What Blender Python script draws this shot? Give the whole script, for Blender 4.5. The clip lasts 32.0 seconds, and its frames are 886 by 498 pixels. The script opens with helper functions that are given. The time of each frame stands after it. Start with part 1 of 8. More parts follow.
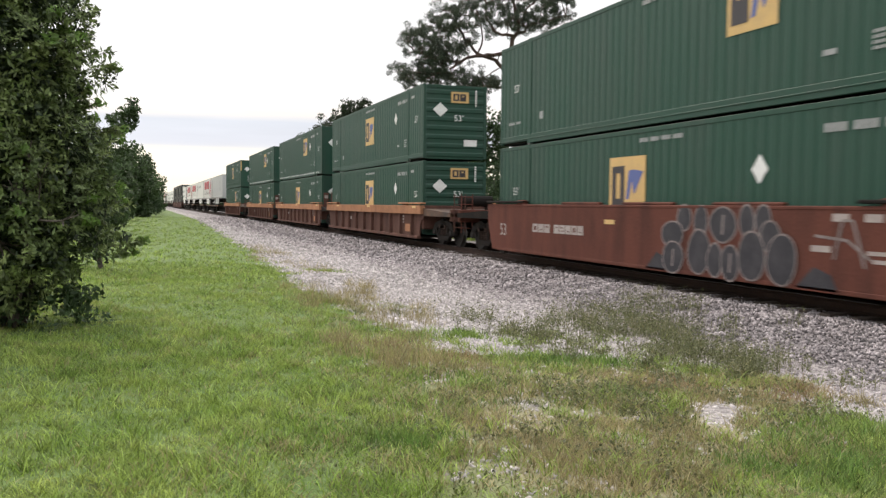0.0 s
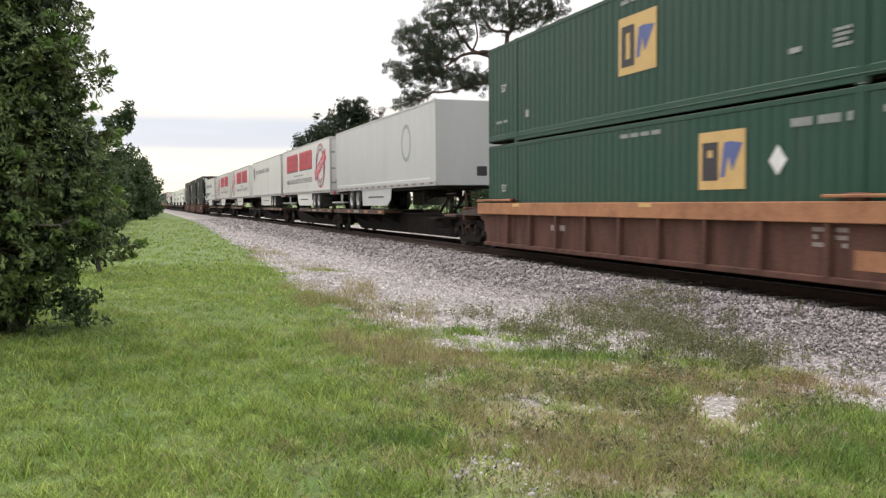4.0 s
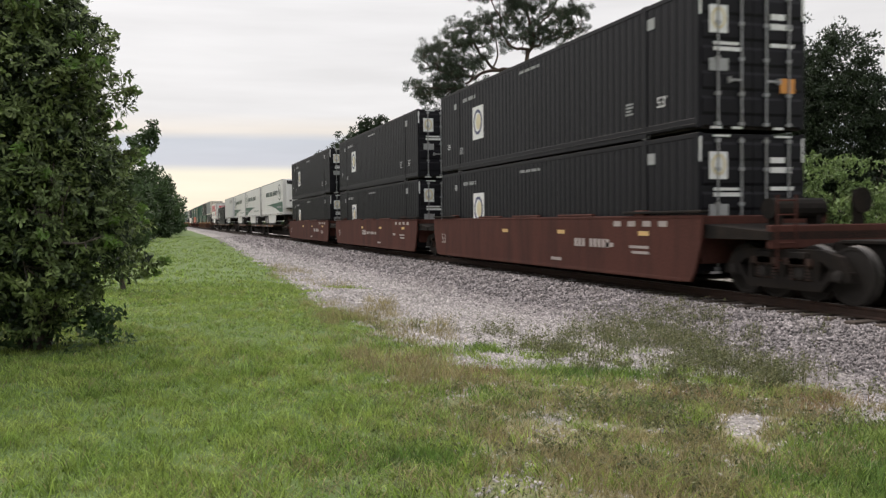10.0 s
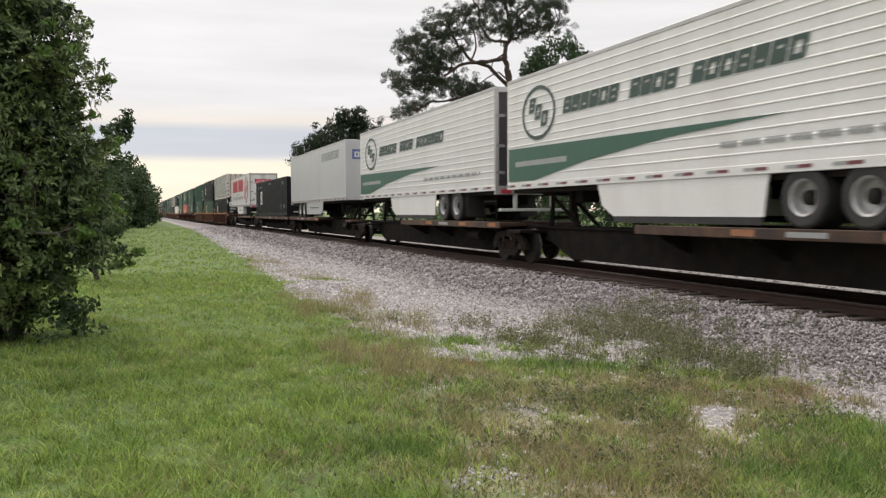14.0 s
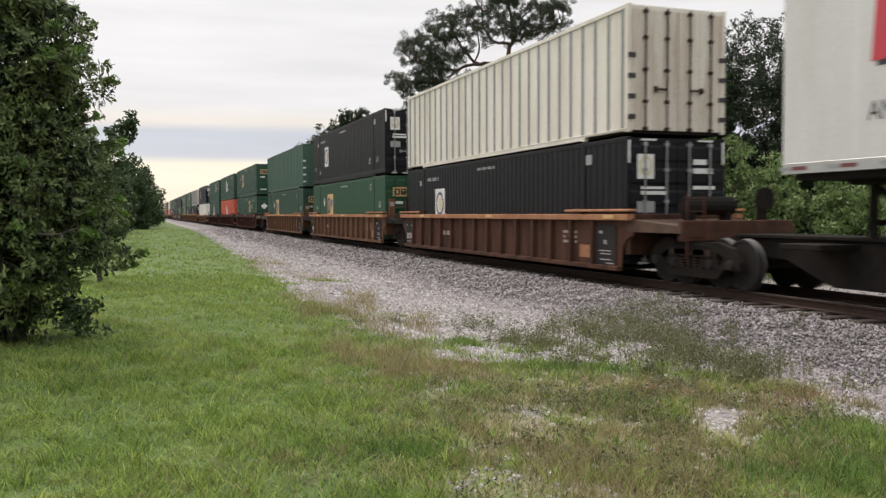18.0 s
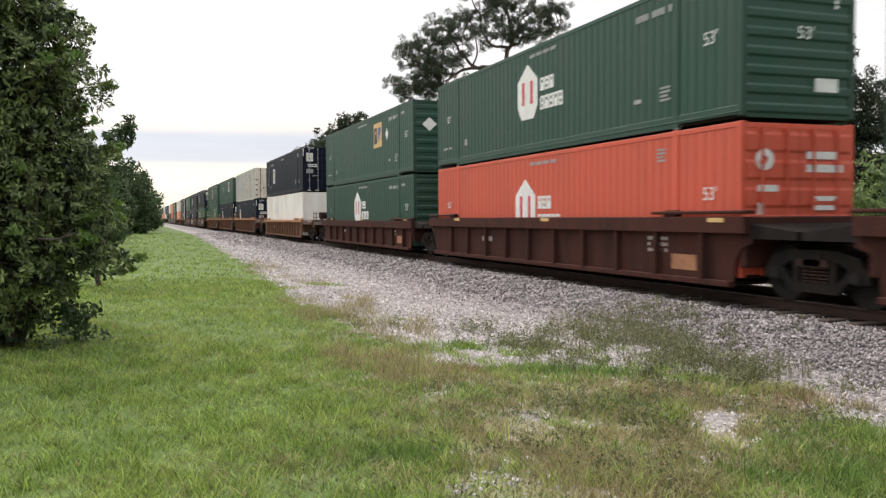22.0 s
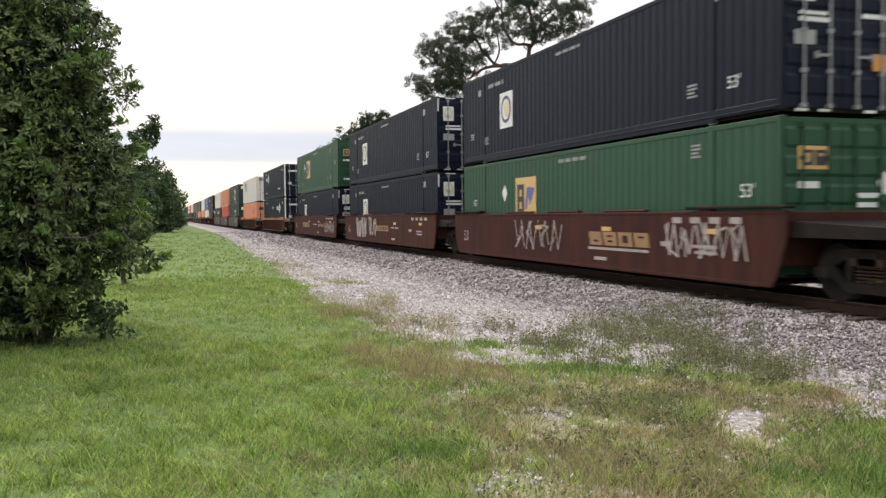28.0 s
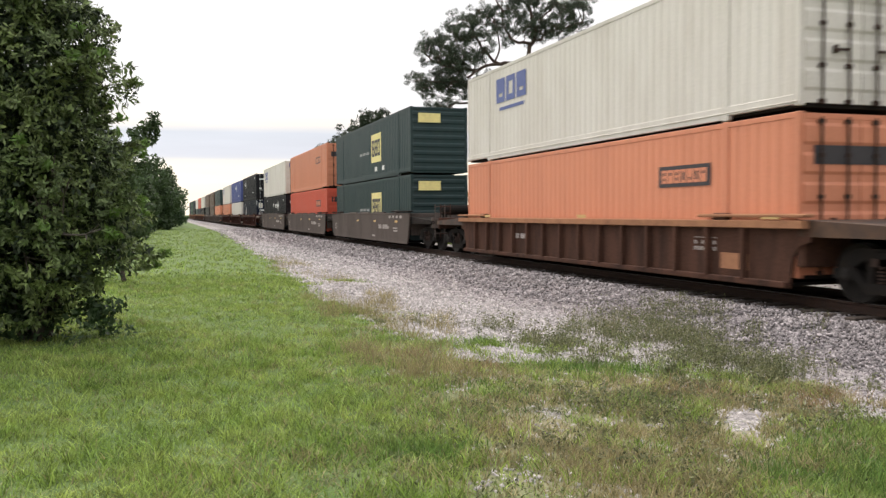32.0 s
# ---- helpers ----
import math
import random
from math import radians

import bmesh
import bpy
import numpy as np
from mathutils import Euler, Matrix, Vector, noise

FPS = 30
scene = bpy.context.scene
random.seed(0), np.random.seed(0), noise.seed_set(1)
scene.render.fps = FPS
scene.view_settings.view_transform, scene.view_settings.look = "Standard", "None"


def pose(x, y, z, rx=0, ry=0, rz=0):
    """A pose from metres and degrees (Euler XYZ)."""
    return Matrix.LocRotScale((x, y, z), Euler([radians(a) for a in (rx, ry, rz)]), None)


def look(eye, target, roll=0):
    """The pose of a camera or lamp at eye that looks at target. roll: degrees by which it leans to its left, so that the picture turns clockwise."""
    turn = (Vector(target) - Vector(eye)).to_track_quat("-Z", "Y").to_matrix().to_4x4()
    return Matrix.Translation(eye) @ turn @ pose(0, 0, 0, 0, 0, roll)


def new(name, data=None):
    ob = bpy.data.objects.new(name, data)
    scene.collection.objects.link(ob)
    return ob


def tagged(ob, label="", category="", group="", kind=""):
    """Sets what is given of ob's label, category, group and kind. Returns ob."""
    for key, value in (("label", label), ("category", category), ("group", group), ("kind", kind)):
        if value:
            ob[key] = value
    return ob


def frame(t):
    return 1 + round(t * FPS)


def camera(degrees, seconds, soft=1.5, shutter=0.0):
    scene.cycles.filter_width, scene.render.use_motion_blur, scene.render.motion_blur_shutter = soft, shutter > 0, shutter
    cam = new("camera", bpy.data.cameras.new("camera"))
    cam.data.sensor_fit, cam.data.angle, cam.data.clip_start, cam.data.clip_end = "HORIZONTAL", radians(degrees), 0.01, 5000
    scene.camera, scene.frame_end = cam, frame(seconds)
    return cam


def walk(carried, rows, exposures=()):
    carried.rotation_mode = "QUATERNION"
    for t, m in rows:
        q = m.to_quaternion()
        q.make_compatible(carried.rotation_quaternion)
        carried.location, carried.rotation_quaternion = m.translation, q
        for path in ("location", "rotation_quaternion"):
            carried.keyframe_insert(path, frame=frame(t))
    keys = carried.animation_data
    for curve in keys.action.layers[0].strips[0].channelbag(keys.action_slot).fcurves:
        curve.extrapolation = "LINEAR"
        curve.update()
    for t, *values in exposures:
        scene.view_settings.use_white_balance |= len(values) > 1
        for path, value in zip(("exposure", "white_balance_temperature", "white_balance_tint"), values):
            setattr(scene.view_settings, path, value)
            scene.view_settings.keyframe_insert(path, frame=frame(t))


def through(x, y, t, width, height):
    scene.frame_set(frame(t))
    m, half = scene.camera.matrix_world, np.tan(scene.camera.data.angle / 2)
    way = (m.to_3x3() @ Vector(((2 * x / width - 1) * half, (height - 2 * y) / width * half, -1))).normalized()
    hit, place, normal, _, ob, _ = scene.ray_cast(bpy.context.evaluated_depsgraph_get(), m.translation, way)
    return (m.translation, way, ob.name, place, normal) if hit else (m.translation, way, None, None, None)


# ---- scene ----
EYE = (0.0, 0.0, 1.65)


def aim(turn, tilt, lean):
    """The handheld camera's pose: degrees from the track's line, above the level and of lean."""
    return Matrix.Translation(EYE) @ pose(0, 0, 0, 0, 0, turn) @ pose(0, 0, 0, 90 + tilt) @ pose(0, 0, 0, 0, 0, lean)


cam = camera(55.17, 32.0, soft=1.35, shutter=0.18)
PATH = [
    (0, aim(-19.68, -2.98, 0.51)), (0.5, aim(-19.84, -3.05, 0.27)), (1, aim(-19.85, -3.23, 0.17)), (1.5, aim(-19.86, -3.40, 0.04)),
    (2, aim(-19.73, -3.44, -0.21)), (2.5, aim(-19.66, -3.35, -0.40)), (3, aim(-19.69, -3.23, -0.43)), (3.5, aim(-19.73, -3.17, -0.44)),
    (5.5, aim(-19.96, -2.99, -0.46)), (6, aim(-19.99, -2.87, -0.44)), (6.5, aim(-19.88, -2.77, -0.50)), (7, aim(-19.76, -2.74, -0.61)),
    (7.5, aim(-19.59, -2.66, -0.73)), (8, aim(-19.43, -2.58, -0.67)), (8.5, aim(-19.15, -2.61, -0.78)), (9, aim(-18.57, -2.60, -0.98)),
    (9.5, aim(-18.08, -2.33, -0.82)), (10, aim(-18.38, -1.98, -0.66)), (10.5, aim(-19.01, -1.77, -0.31)), (11, aim(-19.36, -2.01, -0.06)),
    (11.5, aim(-19.51, -2.26, 0.02)), (12, aim(-19.58, -2.11, -0.08)), (12.5, aim(-19.59, -1.93, -0.19)), (13, aim(-19.74, -2.13, -0.24)),
    (13.5, aim(-19.80, -2.35, -0.18)), (14, aim(-19.92, -2.52, -0.28)), (14.5, aim(-19.94, -2.53, -0.24)), (16.5, aim(-19.70, -2.34, 0.04)),
    (17, aim(-19.76, -2.42, -0.10)), (17.5, aim(-19.78, -2.40, -0.31)), (18, aim(-19.71, -2.41, -0.22)), (18.5, aim(-19.63, -2.46, -0.24)),
    (19, aim(-19.62, -2.52, -0.20)), (19.5, aim(-19.69, -2.53, -0.14)), (20, aim(-19.70, -2.53, -0.19)), (20.5, aim(-19.73, -2.50, -0.16)),
    (21, aim(-19.86, -2.45, -0.18)), (21.5, aim(-19.87, -2.32, -0.12)), (22, aim(-19.81, -2.17, -0.37)), (22.5, aim(-19.88, -2.12, -0.40)),
    (23, aim(-19.73, -2.21, -0.10)), (23.5, aim(-19.62, -2.08, 0.08)), (24, aim(-19.29, -1.60, -0.26)), (24.5, aim(-18.87, -1.60, -0.39)),
    (25, aim(-18.43, -2.12, -0.54)), (25.5, aim(-18.52, -2.28, -0.69)), (27.5, aim(-18.54, -2.28, -0.33)), (28, aim(-18.31, -2.27, -0.49)),
    (28.5, aim(-18.02, -2.04, -0.51)), (29, aim(-18.22, -1.58, -0.25)), (29.5, aim(-18.61, -1.53, 0.15)), (30, aim(-18.68, -1.75, 0.13)),
    (30.5, aim(-18.48, -1.91, -0.02)), (31, aim(-18.29, -2.00, -0.01)), (31.5, aim(-18.27, -2.10, -0.27)), (32, aim(-18.34, -2.40, -0.32)),
]
EXPOSURES = [(0, 0.31), (5.5, 0.2), (6.6, -0.18), (8.6, -0.13), (11, -0.04), (18.2, -0.03), (19.0, -0.2), (19.9, 0.28), (21, 0.26), (27, 0.28), (32, 0.27)]
walk(cam, PATH, EXPOSURES)

# ---- world and light ----
world = bpy.data.worlds.new("sky")
scene.world = world
world.use_nodes = True
wt = world.node_tree
wt.nodes.clear()


def wnode(kind, **values):
    n = wt.nodes.new(kind)
    for k, v in values.items():
        n.inputs[k].default_value = v
    return n


SUN_HEIGHT, SUN_TURN = radians(52), radians(-16)
sky = wt.nodes.new("ShaderNodeTexSky")
sky.sky_type, sky.sun_disc, sky.sun_elevation, sky.sun_rotation = "NISHITA", False, SUN_HEIGHT, SUN_TURN
sky.dust_density = 3.0
blue = wt.nodes.new("ShaderNodeBackground")
blue.inputs["Strength"].default_value = 0.07
wt.links.new(sky.outputs[0], blue.inputs["Color"])
coord = wt.nodes.new("ShaderNodeTexCoord")
split = wt.nodes.new("ShaderNodeSeparateXYZ")
wt.links.new(coord.outputs["Generated"], split.inputs[0])
flat = wt.nodes.new("ShaderNodeMapping")
flat.inputs["Scale"].default_value = (1.6, 1.6, 16.0)
wt.links.new(coord.outputs["Generated"], flat.inputs["Vector"])
streaks = wnode("ShaderNodeTexNoise", Scale=1.3, Detail=5.0, Roughness=0.5)
wt.links.new(flat.outputs[0], streaks.inputs["Vector"])
# height of the ray, shaken a little by the streaks, picks the layer of cloud
shake = wt.nodes.new("ShaderNodeMath")
shake.operation = "MULTIPLY_ADD"
shake.inputs[1].default_value, shake.inputs[2].default_value = 0.022, -0.011
wt.links.new(streaks.outputs["Fac"], shake.inputs[0])
lift = wt.nodes.new("ShaderNodeMath")
lift.operation = "ADD"
wt.links.new(split.outputs["Z"], lift.inputs[0])
wt.links.new(shake.outputs[0], lift.inputs[1])
layers = wt.nodes.new("ShaderNodeValToRGB")
lay = layers.color_ramp
for place, colour in ((0.0, (0.84, 0.75, 0.60, 1)), (0.057, (0.83, 0.77, 0.63, 1)), (0.067, (0.54, 0.55, 0.60, 1)),
                      (0.094, (0.53, 0.55, 0.60, 1)), (0.103, (0.74, 0.68, 0.62, 1)), (0.124, (0.70, 0.685, 0.685, 1)),
                      (0.26, (0.735, 0.72, 0.722, 1)), (0.5, (1.02, 1.0, 1.02, 1)), (1.0, (1.74, 1.71, 1.74, 1))):
    e = lay.elements[0] if place == 0.0 else lay.elements[len(lay.elements) - 1] if place == 1.0 else lay.elements.new(place)
    e.color = colour
wt.links.new(lift.outputs[0], layers.inputs["Fac"])
puffs = wnode("ShaderNodeTexNoise", Scale=2.2, Detail=4.0, Roughness=0.55)
wt.links.new(flat.outputs[0], puffs.inputs["Vector"])
puff_ramp = wt.nodes.new("ShaderNodeMapRange")
puff_ramp.inputs["From Min"].default_value, puff_ramp.inputs["From Max"].default_value = 0.3, 0.7
puff_ramp.inputs["To Min"].default_value, puff_ramp.inputs["To Max"].default_value = 0.94, 1.06
wt.links.new(puffs.outputs["Fac"], puff_ramp.inputs["Value"])
cloud = wt.nodes.new("ShaderNodeBackground")
wt.links.new(layers.outputs["Color"], cloud.inputs["Color"])
# the overcast is brightest towards the hidden sun and fades away from it
toward = wt.nodes.new("ShaderNodeVectorMath")
toward.operation = "DOT_PRODUCT"
toward.inputs[1].default_value = (math.sin(SUN_TURN), math.cos(SUN_TURN), 0.0)
wt.links.new(coord.outputs["Generated"], toward.inputs[0])
fade = wt.nodes.new("ShaderNodeMapRange")
fade.inputs["From Min"].default_value, fade.inputs["From Max"].default_value = -1.0, 1.0
fade.inputs["To Min"].default_value, fade.inputs["To Max"].default_value = 1.0, 1.35
wt.links.new(toward.outputs["Value"], fade.inputs["Value"])
gain = wt.nodes.new("ShaderNodeMath")
gain.operation = "MULTIPLY"
wt.links.new(puff_ramp.outputs["Result"], gain.inputs[0])
wt.links.new(fade.outputs["Result"], gain.inputs[1])
wt.links.new(gain.outputs[0], cloud.inputs["Strength"])
over = wnode("ShaderNodeMixShader", Fac=0.94)
wt.links.new(blue.outputs[0], over.inputs[1])
wt.links.new(cloud.outputs[0], over.inputs[2])
out = wt.nodes.new("ShaderNodeOutputWorld")
wt.links.new(over.outputs[0], out.inputs["Surface"])

sun_data = bpy.data.lights.new("sun", "SUN")
sun_data.energy, sun_data.angle, sun_data.color = 2.15, radians(20), (1.0, 0.885, 0.785)
sun = new("sun", sun_data)
sun.matrix_world = look((0, 0, 60), Vector((0, 0, 60)) - Vector((math.sin(SUN_TURN) * math.cos(SUN_HEIGHT),
                                                       math.cos(SUN_TURN) * math.cos(SUN_HEIGHT), math.sin(SUN_HEIGHT))))


# ---- materials ----
def mat(name, colour, rough=0.6, metal=0.0, dirt=None, amount=0.5, patch=0.8, stretch=1.0, grain=30.0, vary=0.12, bump=0.15,
        depth=0.01, spread=0.0, island=0.0, coords="Object", sheen=0.5):
    """A worn surface: base colour, stains of a second colour in patches (stretch < 1 draws them out upright), fine grain and relief.
    spread varies it from object to object, island from piece to piece."""
    m = bpy.data.materials.new(name)
    m.use_nodes = True
    t = m.node_tree
    bsdf = t.nodes["Principled BSDF"]
    bsdf.inputs["Roughness"].default_value, bsdf.inputs["Metallic"].default_value = rough, metal
    bsdf.inputs["Specular IOR Level"].default_value = sheen
    tc = t.nodes.new("ShaderNodeTexCoord")
    mp = t.nodes.new("ShaderNodeMapping")
    mp.inputs["Scale"].default_value = (1, 1, stretch)
    t.links.new(tc.outputs[coords], mp.inputs["Vector"])
    big = t.nodes.new("ShaderNodeTexNoise")
    big.inputs["Scale"].default_value, big.inputs["Detail"].default_value, big.inputs["Roughness"].default_value = patch, 6, 0.65
    t.links.new(mp.outputs[0], big.inputs["Vector"])
    fine = t.nodes.new("ShaderNodeTexNoise")
    fine.inputs["Scale"].default_value, fine.inputs["Detail"].default_value = grain, 4
    t.links.new(tc.outputs[coords], fine.inputs["Vector"])
    ramp = t.nodes.new("ShaderNodeMapRange")
    ramp.inputs["From Min"].default_value, ramp.inputs["From Max"].default_value = 0.42, 0.72
    ramp.inputs["To Max"].default_value = amount
    t.links.new(big.outputs["Fac"], ramp.inputs["Value"])
    mix = t.nodes.new("ShaderNodeMix")
    mix.data_type = "RGBA"
    mix.inputs[6].default_value = (*colour, 1)
    mix.inputs[7].default_value = (*(dirt or [c * 0.7 for c in colour]), 1)
    t.links.new(ramp.outputs["Result"], mix.inputs[0])
    shade = t.nodes.new("ShaderNodeMapRange")
    shade.inputs["From Min"].default_value, shade.inputs["From Max"].default_value = 0.3, 0.7
    shade.inputs["To Min"].default_value, shade.inputs["To Max"].default_value = 1 - vary, 1 + vary
    t.links.new(fine.outputs["Fac"], shade.inputs["Value"])
    level = shade.outputs["Result"]
    for on, node, socket in ((spread, "ShaderNodeObjectInfo", "Random"), (island, "ShaderNodeNewGeometry", "Random Per Island")):
        if on:
            info = t.nodes.new(node)
            r = t.nodes.new("ShaderNodeMapRange")
            r.inputs["To Min"].default_value, r.inputs["To Max"].default_value = 1 - on, 1 + on
            t.links.new(info.outputs[socket], r.inputs["Value"])
            mul = t.nodes.new("ShaderNodeMath")
            mul.operation = "MULTIPLY"
            t.links.new(level, mul.inputs[0])
            t.links.new(r.outputs["Result"], mul.inputs[1])
            level = mul.outputs[0]
    tint = t.nodes.new("ShaderNodeVectorMath")
    tint.operation = "SCALE"
    t.links.new(mix.outputs[2], tint.inputs[0])
    t.links.new(level, tint.inputs["Scale"])
    t.links.new(tint.outputs[0], bsdf.inputs["Base Color"])
    if bump:
        b = t.nodes.new("ShaderNodeBump")
        b.inputs["Strength"].default_value, b.inputs["Distance"].default_value = bump, depth
        t.links.new(fine.outputs["Fac"], b.inputs["Height"])
        t.links.new(b.outputs[0], bsdf.inputs["Normal"])
    return m


def paint(name, colour, dirt=(0.12, 0.1, 0.08), amount=0.35, rough=0.52, spread=0.08, sheen=0.3):
    return mat(name, colour, rough, 0.0, dirt, amount, 1.1, 0.22, 25, 0.06, 0.05, 0.004, spread, sheen=sheen)


def leaf_mat(name, colour, other, island=0.35, through=0.35, patch=0.9):
    """Foliage: two greens in patches, each leaf a little lighter or darker, light passing through."""
    m = mat(name, colour, 0.5, 0, other, 0.9, patch, 1.0, 6, 0.15, 0, 0, 0.0, island, "Object", 0.3)
    t = m.node_tree
    bsdf = t.nodes["Principled BSDF"]
    tl = t.nodes.new("ShaderNodeBsdfTranslucent")
    t.links.new(bsdf.inputs["Base Color"].links[0].from_socket, tl.inputs["Color"])
    mx = t.nodes.new("ShaderNodeMixShader")
    mx.inputs[0].default_value = through
    t.links.new(bsdf.outputs[0], mx.inputs[1])
    t.links.new(tl.outputs[0], mx.inputs[2])
    t.links.new(mx.outputs[0], t.nodes["Material Output"].inputs["Surface"])
    return m


PAINT = {
    "green": paint("green_paint", (0.016, 0.058, 0.039), (0.042, 0.062, 0.052), 0.5),
    "moss": paint("light_green_paint", (0.05, 0.108, 0.08), (0.085, 0.105, 0.085), 0.7),
    "grass": paint("bright_green_paint", (0.016, 0.066, 0.033), (0.03, 0.05, 0.035), 0.4),
    "black": paint("black_paint", (0.0072, 0.0071, 0.0096), (0.0145, 0.0142, 0.018), 0.4, sheen=0.17),
    "navy": paint("navy_paint", (0.0046, 0.0074, 0.018), (0.0095, 0.0125, 0.0225), 0.4, sheen=0.15),
    "blue": paint("blue_paint", (0.05, 0.07, 0.22), (0.1, 0.1, 0.2), 0.4),
    "teal": paint("dark_teal_paint", (0.014, 0.035, 0.036), (0.04, 0.05, 0.05), 0.4),
    "beige": paint("beige_paint", (0.73, 0.69, 0.62), (0.42, 0.36, 0.28), 0.5),
    "cream": paint("cream_paint", (0.63, 0.60, 0.55), (0.40, 0.35, 0.29), 0.4),
    "white": paint("white_paint", (0.73, 0.715, 0.68), (0.40, 0.35, 0.29), 0.55),
    "red": paint("red_orange_paint", (0.56, 0.095, 0.055), (0.36, 0.085, 0.055), 0.4),
    "orange": paint("orange_paint", (0.60, 0.235, 0.135), (0.45, 0.17, 0.10), 0.45),
    "moss_post": paint("pale_green_paint", (0.055, 0.115, 0.085), (0.09, 0.1, 0.085), 0.5),
    "brown": paint("dark_brown_paint", (0.09, 0.05, 0.035), (0.05, 0.035, 0.03), 0.5),
}
BEIGE_STAINED = mat("rust_streaked_beige_paint", (0.68, 0.64, 0.57), 0.6, 0, (0.38, 0.27, 0.20), 0.7, 2.6, 0.12, 25, 0.1, 0.05, 0.004, 0.05, sheen=0.25)
TRAILER_WHITE = paint("trailer_white_paint", (0.69, 0.688, 0.675), (0.45, 0.42, 0.385), 0.3, 0.35)
TRAILER_GREY = paint("trailer_grey_paint", (0.50, 0.51, 0.52), (0.36, 0.34, 0.32), 0.3, 0.35)
ALLOY = mat("scuffed_alloy", (0.46, 0.46, 0.455), 0.5, 0.5, (0.25, 0.235, 0.22), 0.5, 1.5, 0.4, 40, 0.1, 0.06, 0.003)
CAR_BROWN = mat("rusty_brown_paint", (0.085, 0.042, 0.029), 0.8, 0, (0.022, 0.014, 0.012), 1.0, 2.2, 0.2, 22, 0.18, 0.2, 0.006, 0.14, sheen=0.1)
CAR_FADED = mat("faded_red_brown_paint", (0.115, 0.06, 0.047), 0.8, 0, (0.045, 0.026, 0.023), 0.9, 2.2, 0.2, 22, 0.18, 0.2, 0.006, 0.1, sheen=0.1)
CAR_TAN = mat("faded_orange_brown_paint", (0.15, 0.08, 0.049), 0.8, 0, (0.05, 0.03, 0.022), 0.9, 2.2, 0.2, 22, 0.18, 0.2, 0.006, 0.1, sheen=0.1)
CAR_RED = mat("oxide_red_paint", (0.06, 0.0225, 0.017), 0.8, 0, (0.026, 0.014, 0.012), 1.0, 2.0, 0.2, 22, 0.15, 0.15, 0.005, 0.08, sheen=0.1)
CAR_OXIDE = mat("dusty_oxide_paint", (0.08, 0.033, 0.026), 0.8, 0, (0.04, 0.02, 0.017), 0.8, 1.6, 0.2, 22, 0.15, 0.15, 0.005, 0.06, sheen=0.1)
CAR_RUST = mat("bright_oxide_paint", (0.118, 0.045, 0.033), 0.75, 0, (0.055, 0.025, 0.02), 0.8, 1.8, 0.2, 22, 0.15, 0.15, 0.005, 0.06, sheen=0.1)
CAR_GREY = mat("grimy_grey_brown_paint", (0.105, 0.085, 0.075), 0.75, 0, (0.05, 0.04, 0.035), 0.8, 1.0, 0.35, 22, 0.18, 0.15, 0.005, 0.1, sheen=0.1)
CHORD_ORANGE = mat("worn_orange_paint", (0.38, 0.19, 0.105), 0.8, 0, (0.20, 0.10, 0.062), 0.85, 1.6, 1.0, 25, 0.15, 0.15, 0.004, 0.1, sheen=0.1)
DECK = mat("oily_brown_deck", (0.034, 0.021, 0.016), 0.8, 0, (0.12, 0.06, 0.03), 0.9, 1.4, 1.0, 25, 0.2, 0.2, 0.005, 0.1)
STEEL_DARK = mat("grimy_black_steel", (0.017, 0.0155, 0.0145), 0.8, 0.0, (0.034, 0.026, 0.021), 0.7, 2.0, 1.0, 30, 0.2, 0.25, 0.006, 0.15, sheen=0.05)
WHEEL_STEEL = mat("wheel_steel", (0.02, 0.017, 0.015), 0.8, 0.1, (0.006, 0.005, 0.0045), 0.6, 3.0, 1.0, 30, 0.15, 0.1, 0.003, sheen=0.3)
WHEEL_WORN = mat("worn_wheel_steel", (0.11, 0.105, 0.1), 0.55, 0.8, (0.03, 0.025, 0.022), 0.6, 3.0, 1.0, 30, 0.08, 0.05, 0.002)
TREAD = mat("polished_tread", (0.24, 0.235, 0.23), 0.45, 1.0, None, 0.3, 3.0, 1.0, 30, 0.08, 0.05, 0.002)
RUBBER = mat("tyre_rubber", (0.022, 0.022, 0.023), 0.8, 0, (0.05, 0.045, 0.04), 0.5, 4.0, 1.0, 50, 0.1, 0.2, 0.004)
ROD = mat("galvanised_rod", (0.30, 0.31, 0.32), 0.5, 0.4, (0.15, 0.13, 0.11), 0.5, 3.0, 1.0, 40, 0.1, 0.05, 0.002)
MARK_WHITE = mat("white_marking", (0.70, 0.71, 0.70), 0.6, 0, (0.45, 0.45, 0.44), 0.5, 5.0, 1.0, 30, 0.08, 0, 0)
MARK_YELLOW = mat("amber_marking", (0.58, 0.385, 0.15), 0.6, 0, (0.43, 0.29, 0.14), 0.5, 4.0, 1.0, 30, 0.08, 0, 0)
MARK_AMBER = mat("faded_amber_marking", (0.28, 0.17, 0.075), 0.7, 0, (0.16, 0.09, 0.05), 0.7, 3.0, 1.0, 25, 0.1, 0, 0)
MARK_LEMON = mat("pale_yellow_marking", (0.78, 0.68, 0.28), 0.6, 0, (0.5, 0.45, 0.2), 0.5, 4.0, 1.0, 30, 0.08, 0, 0)
MARK_CREAM = mat("cream_marking", (0.62, 0.55, 0.36), 0.6, 0, (0.45, 0.4, 0.28), 0.5, 4.0, 1.0, 30, 0.08, 0, 0)
MARK_DARK = mat("dark_marking", (0.035, 0.03, 0.035), 0.6, 0, None, 0.3, 4.0, 1.0, 30, 0.08, 0, 0)
MARK_BLACK = mat("black_panel", (0.008, 0.008, 0.009), 0.5, 0, None, 0.3, 4.0, 1.0, 30, 0.08, 0, 0)
